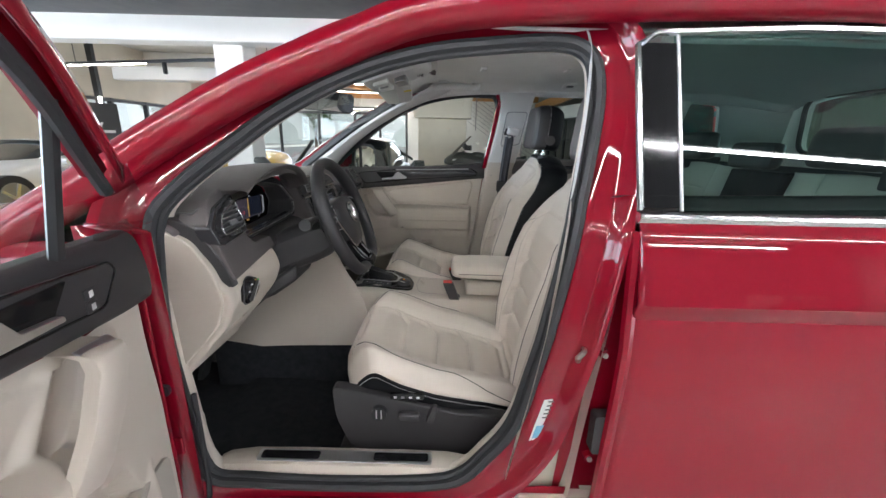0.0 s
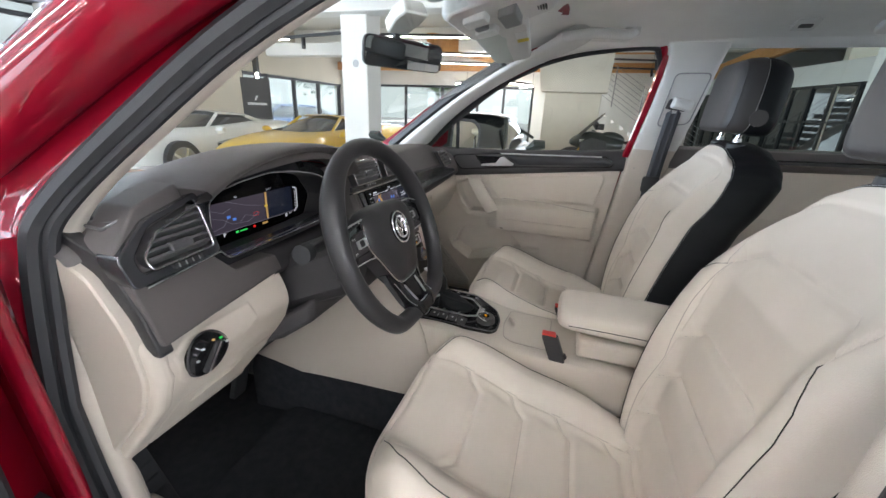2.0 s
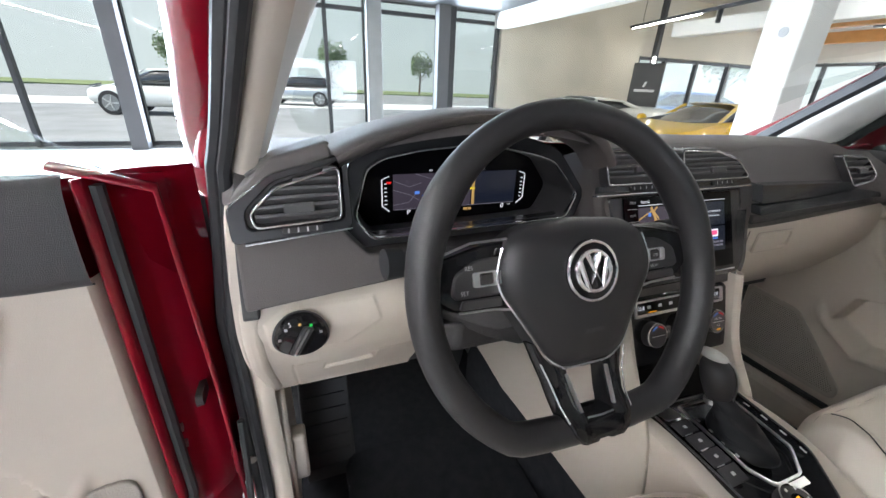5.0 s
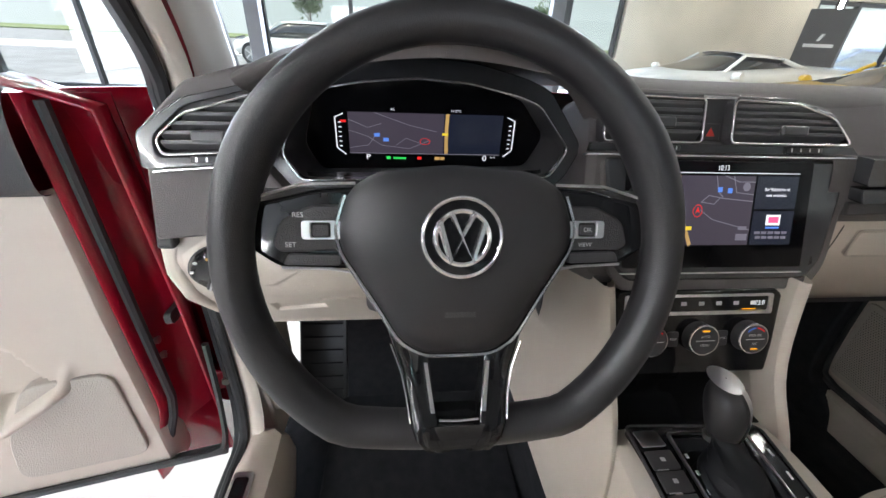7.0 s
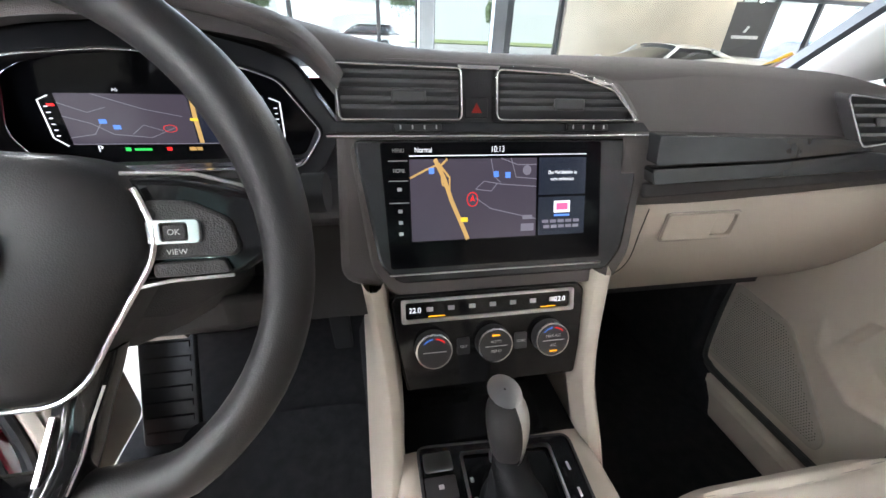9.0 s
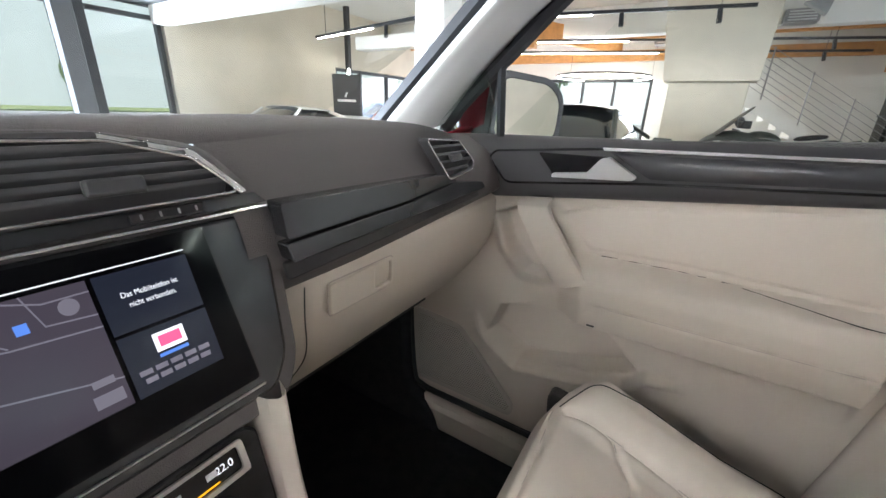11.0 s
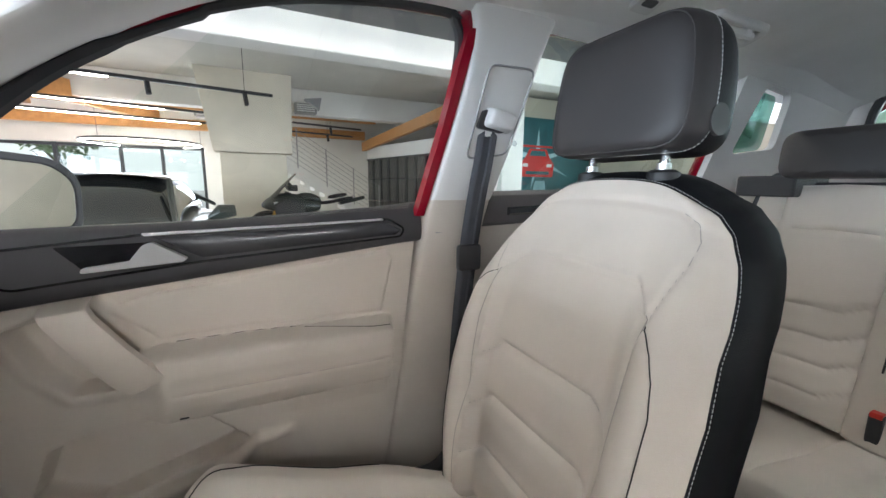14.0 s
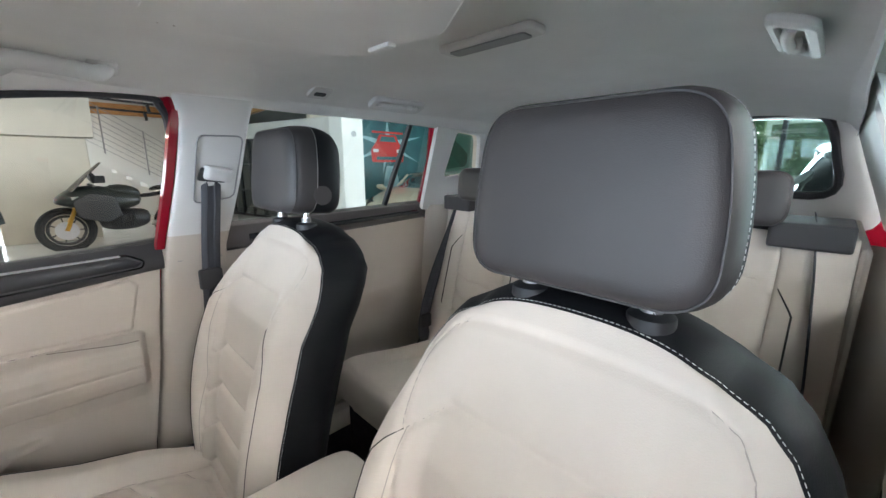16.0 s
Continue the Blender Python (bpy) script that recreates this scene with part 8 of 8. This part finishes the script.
    part("inlay_strip", slab([(.0, 1.1435), (.41, 1.1575), (.41, 1.1615), (-.004, 1.1480)], cap3, -.004, .0065), M["satin"], t, "thin silver strip", bevel=.001)
    # Raised gloss black plate paints the shade of the handle recess.
    part("handle_well_plate", slab(rounded([(-.117, 1.131), (-.080, 1.088), (.05, 1.099), (.028, 1.118), (.008, 1.133)], .005), cap3, .001, .0035), M["piano"], t, "black plate in place of the shaded handle recess")
    part("door_lever", slab(rounded([(-.085, 1.089), (.052, 1.098), (.060, 1.104), (.012, 1.134), (-.002, 1.130), (-.022, 1.104), (-.083, 1.097)], .004), cap3, .004, .016), M["satin"], t, "satin metal door lever", bevel=.003)
    if m < 0:
        for v in (1.098, 1.079):
            part("lock_key", slab(rounded(rect(-.165, -.140, v - .008, v + .008), .003), cap3, .001, .004), M["dark"], t, "small lock key", bevel=.001)
            part("key_mark", slab(rect(-.157, -.149, v - .0045, v + .0045), cap3, .004, .0046), M["white_mark"], t, smooth=False)
    # pull handle over its hollow
    rows = []
    for k, y in ((-.06, .735), (-.04, .690), (.0, .670), (.10, .660), (.5, .655), (.85, .660), (1.0, .668), (1.08, .700)):
        lx, lz, rx, rz = -.135 + .094 * k, 1.033 - .145 * k, -.076 + .096 * k, 1.037 - .134 * k
        b_ = y + .022
        rows.append([pl(lx, y + .004, lz), pl(lx + .01, y, lz), pl(rx - .01, y, rz), pl(rx, y + .004, rz), pl(rx, b_, rz), pl(lx, b_, lz)])
    hnd = part("pull_handle", loft(rows), M["beige"], t, "pale pull handle", bevel=.004)
    if m < 0:
        part("grip_accent", slab([(-.133, 1.028), (-.074, 1.032), (-.082, 1.046), (-.139, 1.042)], lambda u, v, d: pl(u, .678 + 1.6 * (v - 1.03) - d, v), 0, .006), M["satin"], hnd, "metal accent", bevel=.002)
    w = part("window_switch", slab(rounded(rect(.038, .080, .921, .929), .004), lambda u, v, d: pl(u, .701 - d - 1.2 * (v - .93), v), 0, .004), M["pale"], t, bevel=.002)
    part("switch_key", slab(rounded(rect(.063, .077, .922, .928), .002), lambda u, v, d: pl(u, .701 - d - 1.2 * (v - .93), v), .004, .007), M["dark"], w, "dark rocker")
    if m > 0:
        sp = part("speaker_grille", slab(rounded([(-.415, .705), (-.27, .692), (-.205, .625), (-.11, .52), (-.115, .485), (-.40, .485)], .02), lambda u, v, d: pl(u, .728 - d, v), -.02, .003), M["mesh"], t, "perforated speaker grille", bevel=.002)
        v_, f_ = [], []
        for i in range(50):
            for j in range(36):
                x, z = -.395 + .0058 * (i + .5 * (j % 2)), .495 + .0058 * j
                if inside([(-.41, .70), (-.27, .688), (-.205, .62), (-.115, .52), (-.12, .49), (-.40, .49)], x, z) > .008:
                    n = len(v_)
                    v_ += [pl(x + .0013 * math.cos(a), .7247, z + .0013 * math.sin(a)) for a in [math.pi / 3 * q for q in range(6)]]
                    f_.append(tuple(range(n, n + 6)))
        ho = part("grille_holes", mesh_from("holes", v_, f_), M["dark"], sp, "rows of small holes", smooth=False)
        ho["kind"] = "stuff"
    if m < 0:
        zs_ = np.linspace(.43, 1.03, 20)
        part("lining_edge", grid([[pl(-.30 - q, .775 - door_depth(-.3, z) + r, z) for z in zs_] for q, r in ((0, 0), (.006, .004), (.018, .030), (.022, .05))]), M["beige"], t, "grey-beige front edge")
        part("front_face", grid([[pl(x + .05 * step(.62, .42, z), y, z) for z in np.linspace(.40, 1.15, 24)] for x, y in ((-.318, .735), (-.325, .745), (-.332, .760), (-.340, .775), (-.36, .79), (-.435, .80))]), M["red"], t, "red painted front face of the door", solid=.004)
        part("face_seal", rod([pl(-.336 + .05 * step(.62, .42, z), .752, z) for z in np.linspace(.42, 1.14, 16)], .008, 8), M["rubber"], t, "black rubber door seal")
        for z in (.70, .735):
            part("face_bolt", rod([pl(-.334, .77, z), pl(-.345, .77, z)], .007, 10), M["steel"], t)
        sp2 = part("speaker_grille", slab(rounded([(-.28, .715), (-.16, .715), (-.10, .60), (-.08, .50), (-.28, .50)], .03), lambda u, v, d: pl(u, .728 - d, v), -.02, .003), M["mesh"], t, "perforated speaker grille", bevel=.002)
    part("lower_seal", rod(curve([pl(-.425, .732, .74), pl(-.418, .728, .60), pl(-.405, .725, .49), pl(-.38, .723, .468), pl(-.30, .722, .462), pl(.1, .722, .458)], 6), .006, 6), M["rubber"], t, "black edge seal")
    part("bottom_step", rod([pl(x, .735, .452) for x in (-.40, -.2, 0, .2, .38)], .012, 6), M["dark"], t)
    # the metal door round it
    out = part("outer_skin", grid([[pl(x, side(z) + .006, z) for z in (.40, .55, .7, .85, .95, 1.0, 1.1, 1.145)] for x in (-.40, -.2, 0, .2, .4, .61)]), M["red"], t, "red door skin", solid=.006)
    edge = [(-.41, .42), (-.405, .8), (-.39, 1.13), (-.30, 1.165)]
    part("door_front_edge", grid([[pl(x, y, z) for x, z in edge] for y in (.792, .77, .74)]), M["red"], t, "red painted door edge", solid=.006)
    re = [(.42, .43), (.47, .62), (.51, .85), (.545, 1.05), (.565, 1.19)]
    part("door_rear_edge", grid([[pl(x + dx, y, z) for x, z in re] for y, dx in ((.80, .03), (.775, .0), (.752, -.03))]), M["red"], t, "red painted door edge", solid=.006)
    part("edge_seal", rod([pl(x - .035, .758, z) for x, z in re], .007, 6), M["rubber"], t)
    wf = curve([(-.36, .752, 1.165), (-.29, .728, 1.225), (-.19, .697, 1.30), (-.07, .662, 1.39), (.075, .632, 1.462), (.22, .613, 1.508), (.365, .603, 1.530), (.49, .600, 1.537), (.545, .605, 1.520), (.560, .632, 1.46), (.553, .668, 1.36), (.54, .710, 1.245), (.532, .735, 1.18)], 6)
    if m < 0:
        wf = [p for p in wf if p.x > -.275]
    part("window_frame", rod([pl(p.x, p.y + .02 * step(.54, .48, p.x), p.z + (.085 if m > 0 else .012) * step(.56, .50, p.x)) for p in wf], .018, 8), M["red"], t, "red window frame")
    if m < 0:
        part("frame_face", grid([[pl(p.x + q, p.y + .02 * step(.54, .48, p.x) + r, p.z + h) for p in wf] for q, r, h in ((-.02, .03, .03), (-.03, .0, .035), (-.012, -.035, .012), (.004, -.04, -.008))]), M["red"], t, "red painted frame face", solid=.004)
    part("frame_rubber", rod([pl(p.x + (.014 if p.x < .1 else 0) - (.02 if p.x > .53 else 0), p.y - (.008 if m > 0 and p.x < .0 else .0), p.z + (.004 if m > 0 else -.02) * (p.x < .54 and p.z > 1.2)) for p in wf], .010 if m < 0 else [.015 if p.x < .0 else .010 for p in wf], 8), M["rubber"], t, "black window rubber")
    part("frame_rear_strip", grid([[pl(lin(z, [1.165, 1.35, 1.52], [.505, .537, .560]) + q, side(z) - r, z) for z in (1.165, 1.25, 1.35, 1.45, 1.515)] for q, r in ((-.022, .030), (-.019, .052), (-.002, .056), (.012, .03))]), M["red"], t, "red painted frame strip", angle=25)
    part("mirror_triangle", slab(rounded([(-.36, 1.158), (-.205, 1.158), (-.225, 1.275)], .01), lambda u, v, d: pl(u, side(v) - .045 - d, v), -.006, .006), M["glass"], t, "small fixed window")
    q = 0 if m > 0 else .07
    part("window_post", rod([pl(-.205 + q, .728, 1.155), pl(-.198 + q, .690, 1.295 + q * .8)], .009, 6), M["black_metal"], t, "thin black post")
    gl = part("window_glass", grid([[pl(x, side(z) - .028, z) for x in (-.2, 0, .2, .4, .53)] for z in (1.16, 1.22)] if m < 0 else [[pl(lin(z, [1.16, 1.54], [a, b]), side(z) - .028, z) for a, b in ((-.20, .22), (0, .28), (.2, .36), (.4, .44), (.53, .53))] for z in (1.16, 1.25, 1.35, 1.45, 1.53)]), M["glass"], t, "clear side window")
    gl.visible_shadow = False
    # outside mirror
    if m > 0:
        mr = part("door_mirror", loft([[pl(x + .42 * u * k, .885 + u * k, 1.20 + v * k) for u, v in rounded([(-.085, -.055), (.095, -.062), (.10, .03), (.06, .062), (-.07, .07)], .03, 5)] for x, k in ((-.355, .42), (-.335, .9), (-.30, 1.14), (-.25, 1.24), (-.222, 1.2))]), M["red"], t, "red door mirror", subsurf=1)
        part("mirror_rim", frame_slab(rounded([(-.088, -.058), (.098, -.065), (.103, .033), (.062, .065), (-.073, .073)], .03, 5), rounded([(-.076, -.046), (.086, -.052), (.091, .025), (.054, .053), (-.062, .060)], .026, 5), lambda u, v, d: pl(-.222 + d + .5 * u, .885 + 1.2 * u, 1.20 + 1.2 * v), -.01, .008), M["black_metal"], mr, "black rim", bevel=.003)
        part("mirror_glass", slab(rounded([(-.077, -.047), (.087, -.053), (.092, .026), (.055, .054), (-.063, .061)], .026, 5), lambda u, v, d: pl(-.2195 + d + .5 * u, .885 + 1.2 * u, 1.20 + 1.2 * v), 0, .003), M["mirror"], mr, "mirror glass", smooth=False)
        part("mirror_foot", rod([pl(-.27, .755, 1.15), pl(-.275, .80, 1.145)], [.03, .026], 8, flat=.6), M["black_metal"], mr)
    if m < 0:
        ck = part("door_check", slab(rounded(rect(.05, .22, .775, .798), .010), lambda u, v, d: (u * .2 + d, u * .9 - .16, v - .0), -.005, .005), M["dark"], t, "black door check strap")
    for z in (.62,):
        hg = part("hinge", boxes([(-.03, .02, *sorted((m * -.03, m * .0)), z - .024, z + .024)]), M["red"], t, "painted hinge", smooth=False, bevel=.004)
        part("hinge_bolt", rod([(-.01, m * -.030, z), (-.01, m * -.037, z)], .008, 8), M["steel"], hg)
    return t


front_door(1, "closed passenger door with pale lining and dark top", (-.385, .79), 0)
front_door(-1, "open driver's door with pale lining, dark top and red frame", (-.42, .79), 78)
cut = part("jamb_panel", grid([[(x, -y, z) for z in (.45, .6, .8, 1.0, 1.14)] for x, y in ((-.345, .72), (-.36, .75), (-.40, .775), (-.435, .80))]), M["red"], car, "red hinge pillar", solid=.006)
# Black rod draws the shadow line along the hinge pillar.
part("hinge_shadow_rod", rod([(-.37, -.765, z) for z in (.5, .7, .9, 1.1)], .01, 6), M["rubber"], car, "black rubber rod for the shadow line at the hinge")

# rear right door lining
for sgn in (1, -1):
    rows = []
    for x in np.linspace(.625, 1.46, 24):
        lo = lin(x, [.66, 1.46], [1.135, 1.165])
        rows.append([(x, sgn * (.745 - .02), .45), (x, sgn * (.72 - .01), .70), (x, sgn * (.712 - .045 * step(.70, .80, x) * step(1.36, 1.2, x)), .88), (x, sgn * (.712 - .045 * step(.70, .80, x) * step(1.36, 1.2, x)), .90), (x, sgn * .718, .95), (x, sgn * .716, lo - .01), (x, sgn * .718, lo)])
    rl = part("rear_door_lining", grid(rows), M["beige"], car, "pale rear door lining", subsurf=1)
    part("rear_door_cap", grid([[(x, sgn * .735, lin(x, [.66, 1.46], [1.13, 1.16])), (x, sgn * .705, lin(x, [.66, 1.46], [1.138, 1.168])), (x, sgn * .70, lin(x, [.66, 1.46], [1.18, 1.20])), (x, sgn * .71, lin(x, [.66, 1.46], [1.212, 1.232])), (x, sgn * .75, lin(x, [.66, 1.46], [1.218, 1.238]))] for x in np.linspace(.62, 1.47, 12)]), M["dash"], car, "dark rear door top", subsurf=1)
    part("rear_door_inlay", rod([(x, sgn * .699, lin(x, [.66, 1.46], [1.17, 1.195])) for x in np.linspace(.72, 1.40, 8)], .010, 6, up=(0, 1, 0)), M["trim"], car, "gloss dark inlay")
    part("rear_wheel_arch_trim", grid([[(1.44, sgn * .70, .42), (1.42, sgn * .70, .9), (1.45, sgn * .70, 1.22)], [(1.55, sgn * .60, .42), (1.55, sgn * .60, .9), (1.56, sgn * .62, 1.22)]]), M["beige"], car, solid=.01)

for sgn in (1,):
    part("inner_sill", box(-.70, 1.45, .700, .765, .345, .440), M["beige"], car, "pale inner sill", smooth=False, bevel=.02)
part("inner_sill", box(.46, 1.45, -.765, -.655, .345, .455), M["beige"], car, "pale inner sill", smooth=False, bevel=.02)
